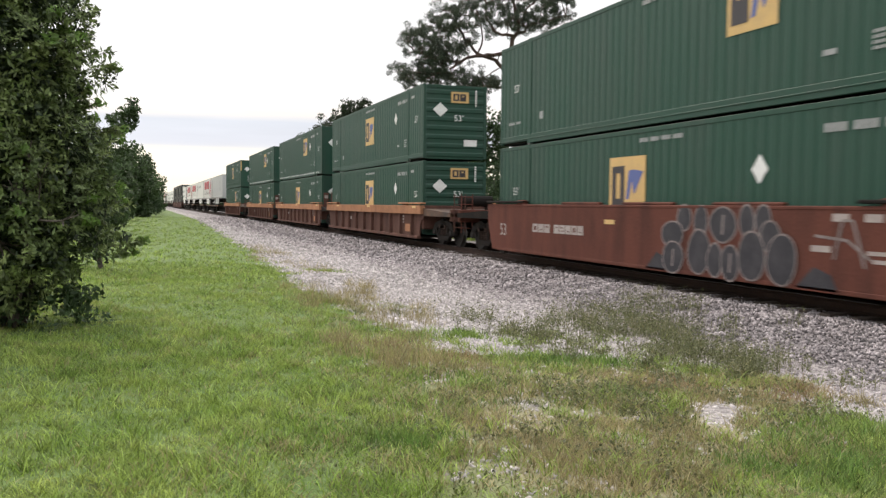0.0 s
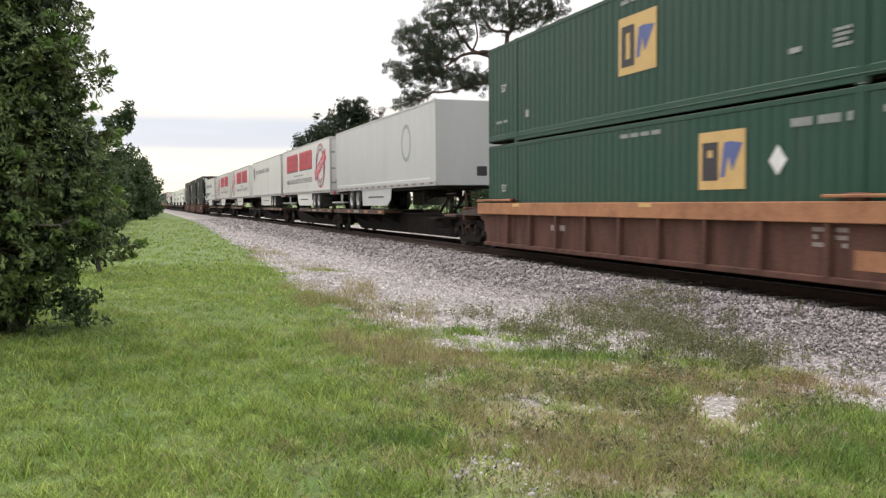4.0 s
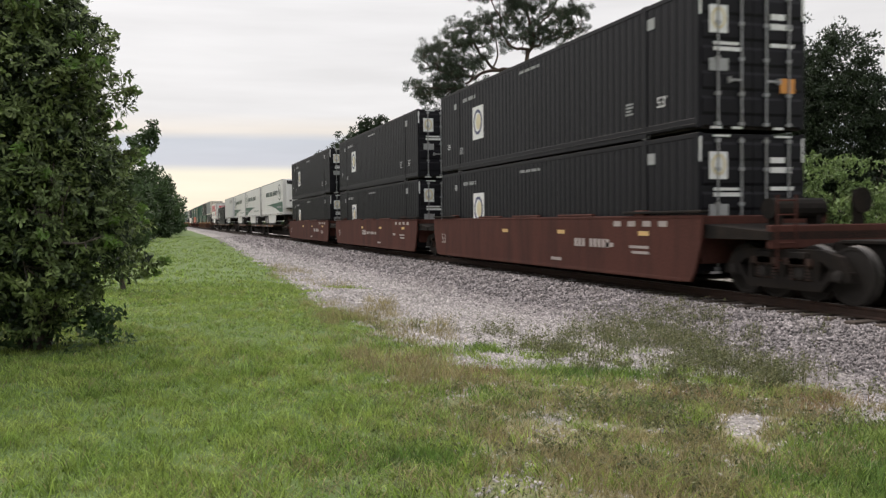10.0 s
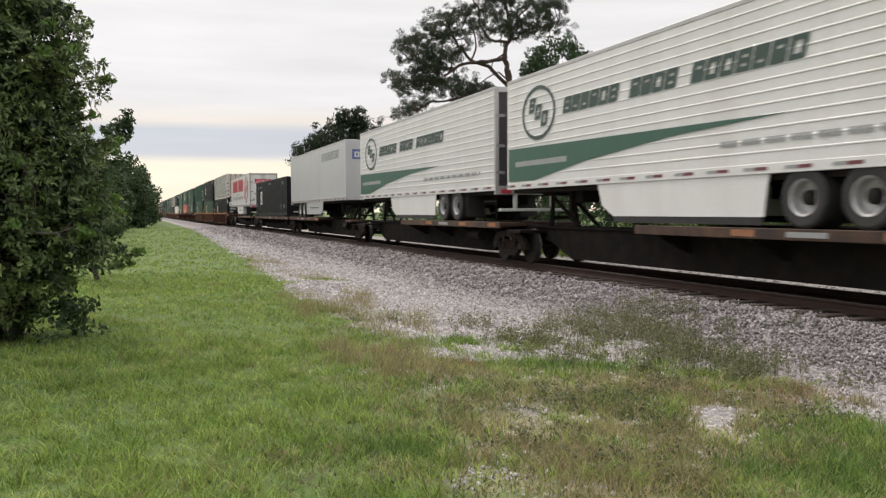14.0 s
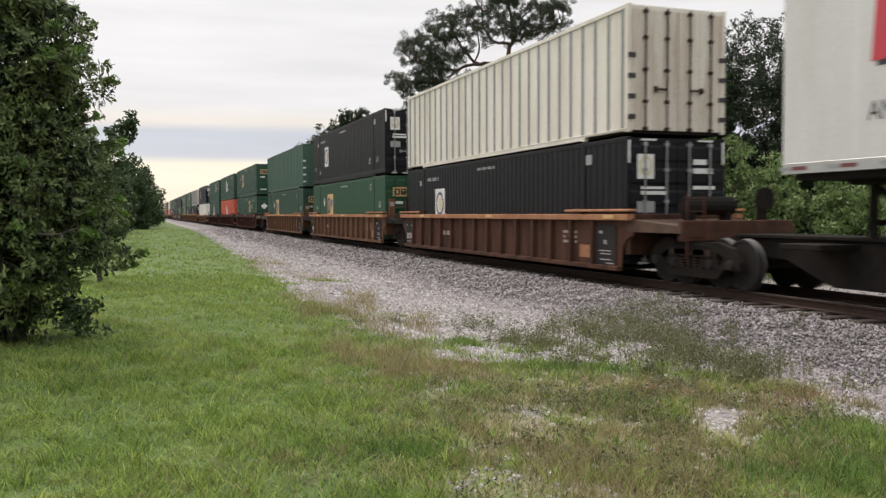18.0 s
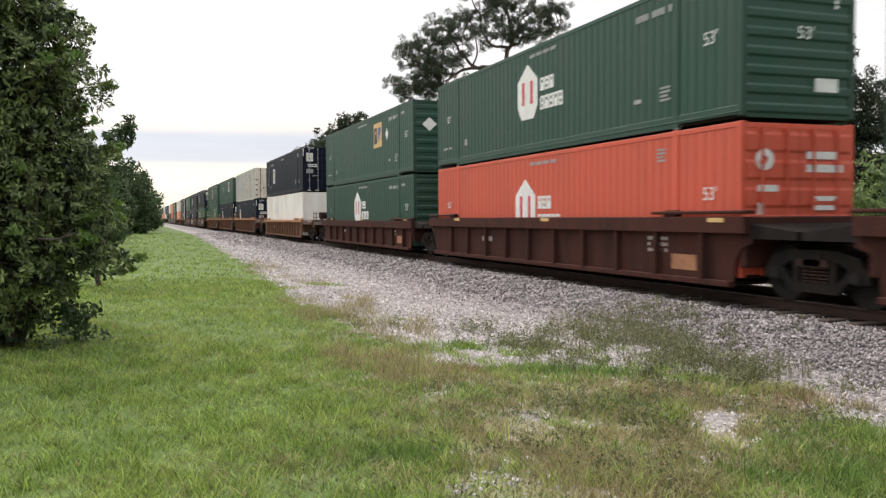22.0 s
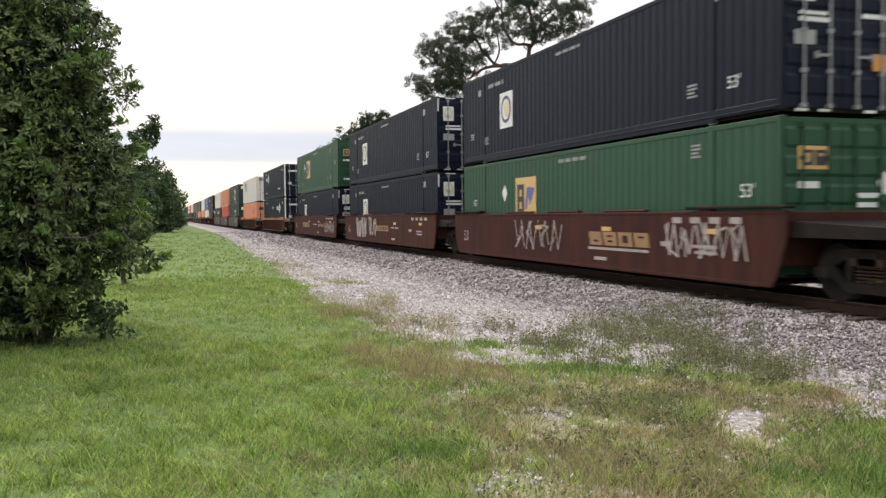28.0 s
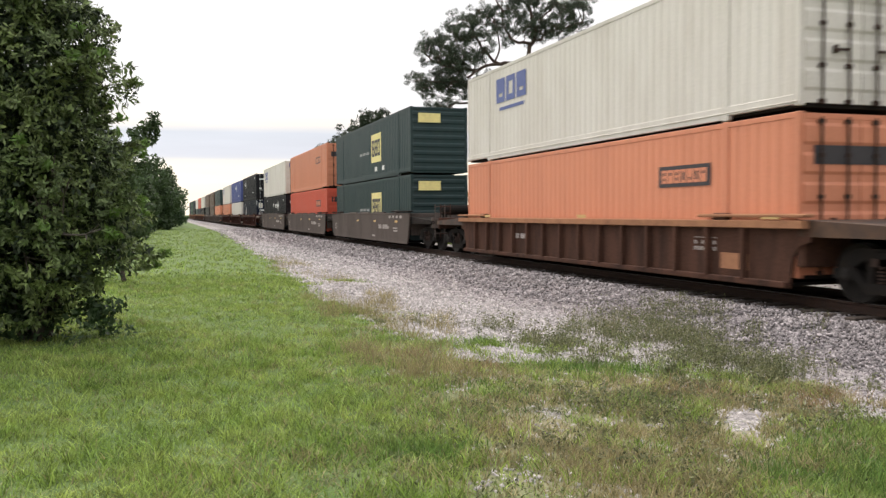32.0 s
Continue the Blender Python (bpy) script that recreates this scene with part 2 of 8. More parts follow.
MARK_BLUE = mat("blue_marking", (0.09, 0.12, 0.30), 0.6, 0, None, 0.4, 4.0, 1.0, 30, 0.08, 0, 0)
MARK_NAVY = mat("navy_marking", (0.045, 0.05, 0.12), 0.6, 0, (0.2, 0.2, 0.25), 0.5, 6.0, 1.0, 30, 0.08, 0, 0)
MARK_RED = mat("red_marking", (0.52, 0.035, 0.06), 0.5, 0, (0.40, 0.05, 0.07), 0.5, 3.0, 1.0, 30, 0.06, 0, 0)
TAPE_RED = mat("dull_red_tape", (0.15, 0.035, 0.04), 0.5, 0, (0.09, 0.04, 0.04), 0.6, 3.0, 1.0, 30, 0.06, 0, 0)
MARK_ORANGE = mat("orange_marking", (0.62, 0.27, 0.06), 0.6, 0, None, 0.4, 4.0, 1.0, 30, 0.08, 0, 0)
MARK_GREEN = mat("deep_green_marking", (0.03, 0.095, 0.065), 0.45, 0, (0.05, 0.12, 0.085), 0.5, 1.5, 0.4, 30, 0.08, 0, 0)
MARK_INK = mat("green_black_marking", (0.03, 0.06, 0.05), 0.5, 0, None, 0.4, 4.0, 1.0, 30, 0.08, 0, 0)
MARK_GREY = mat("grey_marking", (0.30, 0.31, 0.31), 0.6, 0, None, 0.4, 4.0, 1.0, 30, 0.08, 0, 0)
SPRAY_PALE = mat("pale_spray_paint", (0.36, 0.32, 0.30), 0.7, 0, (0.24, 0.19, 0.18), 0.7, 2.5, 1.0, 25, 0.12, 0, 0)
PANEL_DARK = mat("blackened_panel_paint", (0.026, 0.025, 0.027), 0.75, 0, (0.045, 0.036, 0.032), 0.7, 2.5, 1.0, 25, 0.12, 0.1, 0.004, sheen=0.1)
SPRAY_FAINT = mat("faint_spray_paint", (0.21, 0.175, 0.168), 0.75, 0, (0.11, 0.08, 0.076), 0.8, 3.5, 1.0, 25, 0.12, 0, 0)
SPRAY_DARK = mat("slate_spray_paint", (0.02, 0.02, 0.026), 0.75, 0, (0.055, 0.05, 0.057), 0.7, 2.5, 1.0, 25, 0.12, 0, 0)
FADED_LILAC = mat("faded_lilac_patch", (0.60, 0.58, 0.60), 0.6, 0, (0.68, 0.66, 0.62), 0.8, 2.0, 0.3, 25, 0.06, 0, 0)
GREEN_PALE = mat("faded_yellow_patch", (0.58, 0.48, 0.33), 0.6, 0, (0.5, 0.42, 0.31), 0.6, 2.0, 0.5, 25, 0.08, 0, 0)
STONE = mat("limestone_ballast", (0.207, 0.187, 0.189), 0.85, 0, (0.372, 0.342, 0.344), 0.9, 3.0, 1.0, 60, 0.3, 0.4, 0.01, 0, 0.6)
STONE_PALE = mat("bleached_limestone", (0.32, 0.298, 0.292), 0.9, 0, (0.48, 0.45, 0.437), 0.9, 4.0, 1.0, 60, 0.25, 0.4, 0.01, 0, 0.4)
STONE_BED = mat("ballast_bed", (0.17, 0.155, 0.158), 0.9, 0, (0.32, 0.30, 0.298), 0.9, 14.0, 1.0, 55, 0.6, 1.0, 0.05)
TIE = mat("creosoted_timber", (0.045, 0.034, 0.027), 0.85, 0, (0.09, 0.07, 0.055), 0.6, 3.0, 1.0, 40, 0.2, 0.4, 0.008, 0.2)
RAIL_SIDE = mat("rusty_rail", (0.035, 0.021, 0.016), 0.85, 0.0, (0.06, 0.03, 0.02), 0.6, 4.0, 1.0, 50, 0.15, 0.2, 0.003, sheen=0.3)
BARK_GREY = mat("grey_bark", (0.085, 0.07, 0.058), 0.9, 0, (0.04, 0.033, 0.028), 0.8, 5.0, 0.25, 30, 0.2, 0.8, 0.02)
BARK_PINE = mat("pine_bark", (0.095, 0.062, 0.045), 0.9, 0, (0.04, 0.03, 0.025), 0.8, 3.0, 0.4, 25, 0.2, 0.8, 0.03)
# near tree: light painted into its two outer leaf colours
LEAF_NEAR_LIT = leaf_mat("lit_broad_leaf", (0.115, 0.16, 0.06), (0.21, 0.255, 0.09), 0.65, 0.3, 1.6)
LEAF_TIP = leaf_mat("sunlit_tip_leaf", (0.11, 0.19, 0.04), (0.16, 0.26, 0.07), 0.35)
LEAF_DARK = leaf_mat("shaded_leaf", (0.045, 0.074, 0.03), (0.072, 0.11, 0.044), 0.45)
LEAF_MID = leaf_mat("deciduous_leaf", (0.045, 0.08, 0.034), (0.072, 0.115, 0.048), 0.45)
# dark oak green; also paints the shade inside the near tree's crown
LEAF_OAK_SHADE = leaf_mat("oak_and_inner_shade_leaf", (0.028, 0.043, 0.022), (0.045, 0.064, 0.03), 0.45, 0.2)
LEAF_VINE = leaf_mat("vine_leaf", (0.15, 0.22, 0.08), (0.22, 0.285, 0.11), 0.45)
LEAF_PALM = leaf_mat("palm_frond", (0.055, 0.10, 0.035), (0.09, 0.14, 0.05), 0.35)
NEEDLE = leaf_mat("pine_needle", (0.044, 0.062, 0.038), (0.07, 0.092, 0.05), 0.45, 0.2)
BLADE = leaf_mat("grass_blade", (0.175, 0.262, 0.053), (0.36, 0.42, 0.115), 0.6, 0.4, 1.3)
BLADE_FRESH = leaf_mat("fresh_grass_blade", (0.125, 0.215, 0.05), (0.21, 0.26, 0.075), 0.55, 0.35, 2.2)
BLADE_DULL = leaf_mat("dull_olive_leaf", (0.105, 0.128, 0.05), (0.175, 0.185, 0.082), 0.55, 0.3, 2.5)
BLADE_DRY = leaf_mat("dry_grass_blade", (0.265, 0.23, 0.115), (0.37, 0.315, 0.165), 0.4, 0.35, 3.0)
BLADE_BROWN = leaf_mat("withered_grass_blade", (0.24, 0.16, 0.085), (0.33, 0.24, 0.14), 0.4, 0.3, 3.0)
BLADE_WEED = leaf_mat("weed_leaf", (0.13, 0.145, 0.068), (0.2, 0.19, 0.10), 0.5, 0.3, 3.0)


# ---- mesh tools ----
class Form:
    """Collects boxes, prisms, tubes and sheets into one mesh."""

    def __init__(self):
        self.v, self.f = [], []

    def add(self, verts, faces):
        n = len(self.v)
        self.v += [tuple(p) for p in verts]
        self.f += [tuple(i + n for i in f) for f in faces]
        return self

    def box(self, x0, y0, z0, x1, y1, z1):
        return self.add([(x0, y0, z0), (x1, y0, z0), (x1, y1, z0), (x0, y1, z0), (x0, y0, z1), (x1, y0, z1), (x1, y1, z1), (x0, y1, z1)],
                        [(0, 3, 2, 1), (4, 5, 6, 7), (0, 1, 5, 4), (1, 2, 6, 5), (2, 3, 7, 6), (3, 0, 4, 7)])

    def block(self, x0, y0, z0, x1, y1, z1, c=0.01):
        """A box with chamfered upright and lying edges."""
        ring = lambda d, z: [(x0 + d, y0, z), (x1 - d, y0, z), (x1, y0 + d, z), (x1, y1 - d, z), (x1 - d, y1, z), (x0 + d, y1, z), (x0, y1 - d, z), (x0, y0 + d, z)]
        inner = lambda z: [(x0 + 2 * c, y0 + c, z), (x1 - 2 * c, y0 + c, z), (x1 - c, y0 + 2 * c, z), (x1 - c, y1 - 2 * c, z),
                           (x1 - 2 * c, y1 - c, z), (x0 + 2 * c, y1 - c, z), (x0 + c, y1 - 2 * c, z), (x0 + c, y0 + 2 * c, z)]
        rings = [inner(z0), ring(c, z0 + c), ring(c, z1 - c), inner(z1)]
        faces = [tuple(range(7, -1, -1)), tuple(24 + i for i in range(8))]
        for k in range(3):
            faces += [(8 * k + i, 8 * k + (i + 1) % 8, 8 * k + 8 + (i + 1) % 8, 8 * k + 8 + i) for i in range(8)]
        return self.add([p for r in rings for p in r], faces)

    def prism(self, points, axis, lo, hi):
        """Points of a closed outline in the two other axes (in their order), drawn out along axis."""
        n = len(points)
        put = {"x": lambda a, b, c: (c, a, b), "y": lambda a, b, c: (a, c, b), "z": lambda a, b, c: (a, b, c)}[axis]
        verts = [put(a, b, lo) for a, b in points] + [put(a, b, hi) for a, b in points]
        return self.add(verts, [tuple(range(n - 1, -1, -1)), tuple(range(n, 2 * n))] + [(i, (i + 1) % n, n + (i + 1) % n, n + i) for i in range(n)])

    def tube(self, a, b, r0, r1=None, n=8):
        """A round bar from a to b."""
        r1 = r0 if r1 is None else r1
        a, b = Vector(a), Vector(b)
        q = (b - a).to_track_quat("Z", "Y").to_matrix()
        verts = [p + q @ Vector((r * math.cos(2 * math.pi * i / n), r * math.sin(2 * math.pi * i / n), 0)) for p, r in ((a, r0), (b, r1)) for i in range(n)]
        return self.add(verts, [tuple(range(n - 1, -1, -1)), tuple(range(n, 2 * n))] + [(i, (i + 1) % n, n + (i + 1) % n, n + i) for i in range(n)])

    def lathe(self, axis_at, profile, n=20, capped=True):
        """Turned about the x direction through axis_at=(y, z); profile: (x, radius)."""
        cy, cz = axis_at
        verts = [(x, cy + r * math.cos(2 * math.pi * i / n), cz + r * math.sin(2 * math.pi * i / n)) for x, r in profile for i in range(n)]
        faces = [(k * n + i, k * n + (i + 1) % n, (k + 1) * n + (i + 1) % n, (k + 1) * n + i) for k in range(len(profile) - 1) for i in range(n)]
        if capped:
            faces += [tuple(range(n)), tuple(range((len(profile) - 1) * n, len(profile) * n))]
        return self.add(verts, faces)

    def mesh(self, name):
        me = bpy.data.meshes.new(name)
        me.from_pydata(self.v, [], self.f)
        bm = bmesh.new()
        bm.from_mesh(me)
        bmesh.ops.recalc_face_normals(bm, faces=bm.faces)
        bm.to_mesh(me)
        bm.free()
        return me


MESHES = {}


def part(name, form, material, parent=None, label="", at=None):
    """Links a form (or a shared mesh) as one mesh object, under a thing or a part."""
    me = form.mesh(name) if isinstance(form, Form) else form
    if not me.materials:
        me.materials.append(material)
    ob = new(name, me)
    ob.parent = parent
    if at:
        ob.location = at
    if label:
        ob["label"] = label
    return ob


def shared(key, material, make):
    """One mesh for all alike parts of one material."""
    k = (key, material.name)
    if k not in MESHES:
        MESHES[k] = make().mesh(str(key[0]) if isinstance(key, tuple) else key)
        MESHES[k].materials.append(material)
    return MESHES[k]


def sheet(name, verts, faces, material, smooth=False):
    """A mesh from number arrays; faces are all triangles or all quads."""
    verts, faces = np.asarray(verts, np.float32), np.asarray(faces, np.int32)
    me = bpy.data.meshes.new(name)
    k = faces.shape[1]
    me.vertices.add(len(verts))
    me.vertices.foreach_set("co", verts.ravel())
    me.loops.add(faces.size)
    me.loops.foreach_set("vertex_index", faces.ravel())
    me.polygons.add(len(faces))
    me.polygons.foreach_set("loop_start", np.arange(0, faces.size, k, dtype=np.int32))
    if smooth:
        me.polygons.foreach_set("use_smooth", np.ones(len(faces), bool))
    me.update(calc_edges=True)
    me.materials.append(material)
    return me


rng = np.random.default_rng(7)

# ---- ground, ballast and track ----
TRACK_X, RAIL_TOP = 11.45, 0.17
GROUND_X = [2, 6, 8.0, 14.9, 17, 30]
GROUND_Z = [0, -0.22, -0.30, -0.30, -0.1, 0]
BED_X = [7.6, 8.0, 9.0, 9.75, 13.15, 13.9, 14.9, 15.3]
BED_Z = [-0.36, -0.28, -0.13, -0.04, -0.04, -0.13, -0.28, -0.36]
# where the mown grass gives way to loose stone: x over y
EDGE_Y = [-30, 4.5, 5.7, 6.8, 7.4, 8.2, 8.9, 9.4, 10.9, 13.6, 17.8, 25.6, 32.6, 47, 96, 168, 600]
EDGE_X = [7.3, 6.6, 6.2, 6.5, 7.0, 6.6, 4.2, 3.3, 3.3, 3.2, 3.1, 3.5, 3.9, 4.4, 5.9, 6.3, 6.4]


def ground_z(x, y):
    z = np.interp(x, GROUND_X, GROUND_Z)
    return z + 0.025 * np.sin(x * 0.9 + 1.3) * np.sin(y * 0.55) + 0.012 * np.sin(x * 2.3 + y * 1.7)


def bed_z(x, y):
    return np.interp(x, BED_X, BED_Z) + 0.012 * np.sin(x * 5.1 + y * 3.3) + 0.01 * np.sin(y * 7.3 - x * 2.1)


def surface_z(x, y):
    return np.maximum(ground_z(x, y), np.where((x > 7.6) & (x < 15.3), bed_z(x, y), -9))


def ground_material():
    m = mat("grass_and_soil", (0.07, 0.122, 0.022), 0.9, 0, (0.115, 0.15, 0.036), 0.7, 1.6, 1.0, 28, 0.25, 0.8, 0.03)
    t = m.node_tree
    bsdf = t.nodes["Principled BSDF"]
    green = bsdf.inputs["Base Color"].links[0].from_socket
    at = t.nodes.new("ShaderNodeAttribute")
    at.attribute_name = "stony"
    tc = t.nodes.new("ShaderNodeTexCoord")
    n = t.nodes.new("ShaderNodeTexNoise")
    n.inputs["Scale"].default_value, n.inputs["Detail"].default_value, n.inputs["Roughness"].default_value = 2.2, 7, 0.7
    t.links.new(tc.outputs["Object"], n.inputs["Vector"])
    s = t.nodes.new("ShaderNodeMath")
    s.operation = "ADD"
    t.links.new(at.outputs["Fac"], s.inputs[0])
    t.links.new(n.outputs["Fac"], s.inputs[1])
    r = t.nodes.new("ShaderNodeMapRange")
    r.inputs["From Min"].default_value, r.inputs["From Max"].default_value = 0.93, 1.08
    t.links.new(s.outputs[0], r.inputs["Value"])
    v = t.nodes.new("ShaderNodeTexVoronoi")
    v.inputs["Scale"].default_value = 20
    t.links.new(tc.outputs["Object"], v.inputs["Vector"])
    ramp = t.nodes.new("ShaderNodeValToRGB")
    ramp.color_ramp.elements[0].color, ramp.color_ramp.elements[1].color = (0.15, 0.138, 0.133, 1), (0.36, 0.335, 0.32, 1)
    sep = t.nodes.new("ShaderNodeSeparateColor")
    t.links.new(v.outputs["Color"], sep.inputs[0])
    t.links.new(sep.outputs[0], ramp.inputs["Fac"])
    mx = t.nodes.new("ShaderNodeMix")
    mx.data_type = "RGBA"
    t.links.new(r.outputs["Result"], mx.inputs[0])
    wa = t.nodes.new("ShaderNodeAttribute")
    wa.attribute_name = "worn"
    wn = t.nodes.new("ShaderNodeMath")
    wn.operation = "MULTIPLY"
    t.links.new(wa.outputs["Fac"], wn.inputs[0])
    t.links.new(n.outputs["Fac"], wn.inputs[1])
    wr = t.nodes.new("ShaderNodeMapRange")
    wr.inputs["From Min"].default_value, wr.inputs["From Max"].default_value = 0.08, 0.45
    t.links.new(wn.outputs[0], wr.inputs["Value"])
    soil = t.nodes.new("ShaderNodeMix")
    soil.data_type = "RGBA"
    soil.inputs[7].default_value = (0.27, 0.235, 0.155, 1)
    t.links.new(wr.outputs["Result"], soil.inputs[0])
    t.links.new(green, soil.inputs[6])
    t.links.new(soil.outputs[2], mx.inputs[6])
    t.links.new(ramp.outputs["Color"], mx.inputs[7])
    t.links.new(mx.outputs[2], bsdf.inputs["Base Color"])
    return m


def stoniness(x, y):
    """1 on loose stone, 0 in the lawn, in between where they mingle."""
    edge = np.interp(y, EDGE_Y, EDGE_X) + 0.22 * np.sin(1.9 * y + 0.4) * np.sin(0.7 * y) + 0.12 * np.sin(4.3 * y + 1.1)
    s = np.clip(0.5 + (x - edge) / 0.9, 0, 1)
    s = np.where(x > 15.2, np.clip(0.5 + (16.7 - x) / 1.2, 0, 1), s)
    for px, py, r, k in ((4.83, 6.19, 0.34, 0.85), (4.5, 5.75, 0.15, 0.4), (3.75, 5.93, 0.13, 0.42), (3.45, 6.15, 0.12, 0.35), (3.0, 6.4, 0.2, 0.3), (6.3, 6.3, 0.7, 0.6), (3.6, 9.0, 0.5, 0.3), (4.6, 22.3, 0.6, -0.9),
                         (3.9, 14.3, 0.8, -0.45), (7.6, 13.2, 1.0, -0.25), (7.2, 9.9, 1.0, -0.3), (3.1, 6.7, 0.4, 0.28), (3.7, 6.9, 0.4, 0.25)):
        s = s + k * np.exp(-((x - px) ** 2 + (y - py) ** 2) / (r * r))
    return np.clip(s + 0.26 * wornness(x, y) * (s < 0.5), 0, 1)


def wornness(x, y):
    """How far the lawn is trodden and dried out, between the grass and the stone."""
    a = np.exp(-((x - 4.6) / 2.0) ** 2 - ((y - 7.0) / 1.9) ** 2) + 0.45 * np.exp(-((x - 2.6) / 0.7) ** 2 - ((y - 10) / 3.5) ** 2) + 0.5 * np.exp(-((x - 2.2) / 1.3) ** 2 - ((y - 5.2) / 1.2) ** 2) + 0.6 * np.exp(-((x - 3.1) / 0.8) ** 2 - ((y - 4.7) / 0.7) ** 2) + 0.5 * np.exp(-((x - 3.8) / 0.7) ** 2 - ((y - 5.2) / 0.5) ** 2)
    return np.clip(a * (0.85 + 0.3 * np.sin(2.1 * x + 1.4 * y) * np.sin(1.7 * y - 0.9 * x)), 0, 1)


def build_ground():
    gx = np.unique(np.concatenate([[-3000, -1000, -300, -120, -60, -35], np.arange(-22, 2, 0.6), np.arange(2, 9, 0.2), np.arange(9, 19, 0.5), [20, 23, 27, 35, 60, 120, 300, 1000, 3000]]))
    gy = np.unique(np.concatenate([[-3000, -800, -200, -60, -25], np.arange(-12, 4, 1.0), np.arange(4, 16, 0.2), np.arange(16, 40, 0.6), np.arange(40, 120, 3), [130, 150, 180, 230, 300, 450, 700, 1200, 2000, 4000]]))
    X, Y = np.meshgrid(gx, gy)
    near = (np.abs(X) < 60) & (np.abs(Y) < 400)
    Z = np.where(near, ground_z(X, Y), 0.0)
    nx, ny = len(gx), len(gy)
    i = (np.arange(ny - 1)[:, None] * nx + np.arange(nx - 1)).ravel()
    me = sheet("ground", np.stack([X, Y, Z], -1).reshape(-1, 3), np.stack([i, i + 1, i + nx + 1, i + nx], -1), ground_material(), True)
    a = me.attributes.new("stony", "FLOAT", "POINT")
    a.data.foreach_set("value", stoniness(X, Y).ravel().astype(np.float32))
    a = me.attributes.new("worn", "FLOAT", "POINT")
    a.data.foreach_set("value", wornness(X, Y).ravel().astype(np.float32))
    tagged(new("ground", me), "mown green grass running into loose pale limestone", "ground", kind="structure")
    # the raised bed of stone under the track
    bx = np.array([7.6, 7.8, 8.0, 8.25, 8.5, 8.75, 9.0, 9.25, 9.5, 9.75, 10.1, 10.6, 11.45, 12.3, 12.8, 13.15, 13.5, 13.9, 14.4, 14.9, 15.3])
    by = np.unique(np.concatenate([[-300, -100, -40, -15], np.arange(-5, 45, 0.3), np.arange(45, 150, 2), [170, 200, 260, 340, 460, 600, 900]]))
    X, Y = np.meshgrid(bx, by)
    nx, ny = len(bx), len(by)
    i = (np.arange(ny - 1)[:, None] * nx + np.arange(nx - 1)).ravel()
    me = sheet("ballast_bed", np.stack([X, Y, bed_z(X, Y) - 0.02], -1).reshape(-1, 3), np.stack([i, i + 1, i + nx + 1, i + nx], -1), STONE_BED, True)
    tagged(new("ballast_bed", me), "raised bed of grey crushed limestone under the rails", "ballast", kind="structure")


def build_stones():
    """Loose stones, thickest and finest near the camera."""
    shape = np.array([(1, 0, 0), (-1, 0, 0), (0, 1, 0), (0, -1, 0), (0, 0, 1), (0, 0, -1)], float)
    tri = np.array([(0, 2, 4), (2, 1, 4), (1, 3, 4), (3, 0, 4), (2, 0, 5), (1, 2, 5), (3, 1, 5), (0, 3, 5)])
    spots = []
    for y0, y1, per, size in ((4, 10, 430, 0.027), (10, 18, 300, 0.032), (18, 30, 130, 0.042), (30, 60, 36, 0.06), (60, 110, 10, 0.1)):
        n = int((y1 - y0) * 7.5 * per)
        x, y = rng.uniform(3, 10.5, n), rng.uniform(y0, y1, n)
        keep = (stoniness(x, y) + rng.uniform(-0.35, 0.35, n) > 0.62)
        x, y = x[keep], y[keep]
        spots.append(np.stack([x, y, np.full(len(x), size)], -1))
    # single stones and small handfuls lie about in the worn lawn
    at = np.repeat(np.stack([rng.uniform(1.8, 6.2, 330), rng.uniform(4.3, 8.6, 330)], -1), 9, 0)
    at = at + rng.normal(size=at.shape) * 0.075
    at = at[wornness(at[:, 0], at[:, 1]) > 0.3]
    spots.append(np.stack([at[:, 0], at[:, 1], np.full(len(at), 0.024)], -1))
    n = 4000
    spots.append(np.stack([rng.uniform(12.9, 16.6, n), rng.uniform(4, 40, n), np.full(n, 0.045)], -1))
    s = np.concatenate(spots)
    n = len(s)
    r = s[:, 2:3] * rng.uniform(0.6, 1.3, (n, 1)) * rng.uniform(0.65, 1.3, (n, 3))
    v = shape[None] * rng.uniform(0.75, 1.2, (n, 6, 1)) * r[:, None]
    # each stone lies turned its own way
    q = rng.normal(size=(n, 4))
    q /= np.linalg.norm(q, axis=1, keepdims=True)
    w, u = q[:, None, :1], q[:, None, 1:]
    v = v + 2 * np.cross(u, np.cross(u, v) + w * v)
    v += np.stack([s[:, 0], s[:, 1], surface_z(s[:, 0], s[:, 1]) + 0.25 * s[:, 2] - 0.012], -1)[:, None]
    pale = s[:, 0] + rng.normal(size=n) * 0.6 < 6.8
    for name, pick, stone, label in (("ballast_stones", ~pale, STONE, "loose mauve-grey crushed limestone pieces beside the track"),
                                     ("bleached_stones", pale, STONE_PALE, "loose bleached limestone pieces at the foot of the ballast")):
        k = int(pick.sum())
        me = sheet(name, v[pick].reshape(-1, 3), (tri[None] + 6 * np.arange(k)[:, None, None]).reshape(-1, 3), stone)
        tagged(new(name, me), label, "gravel", kind="stuff")


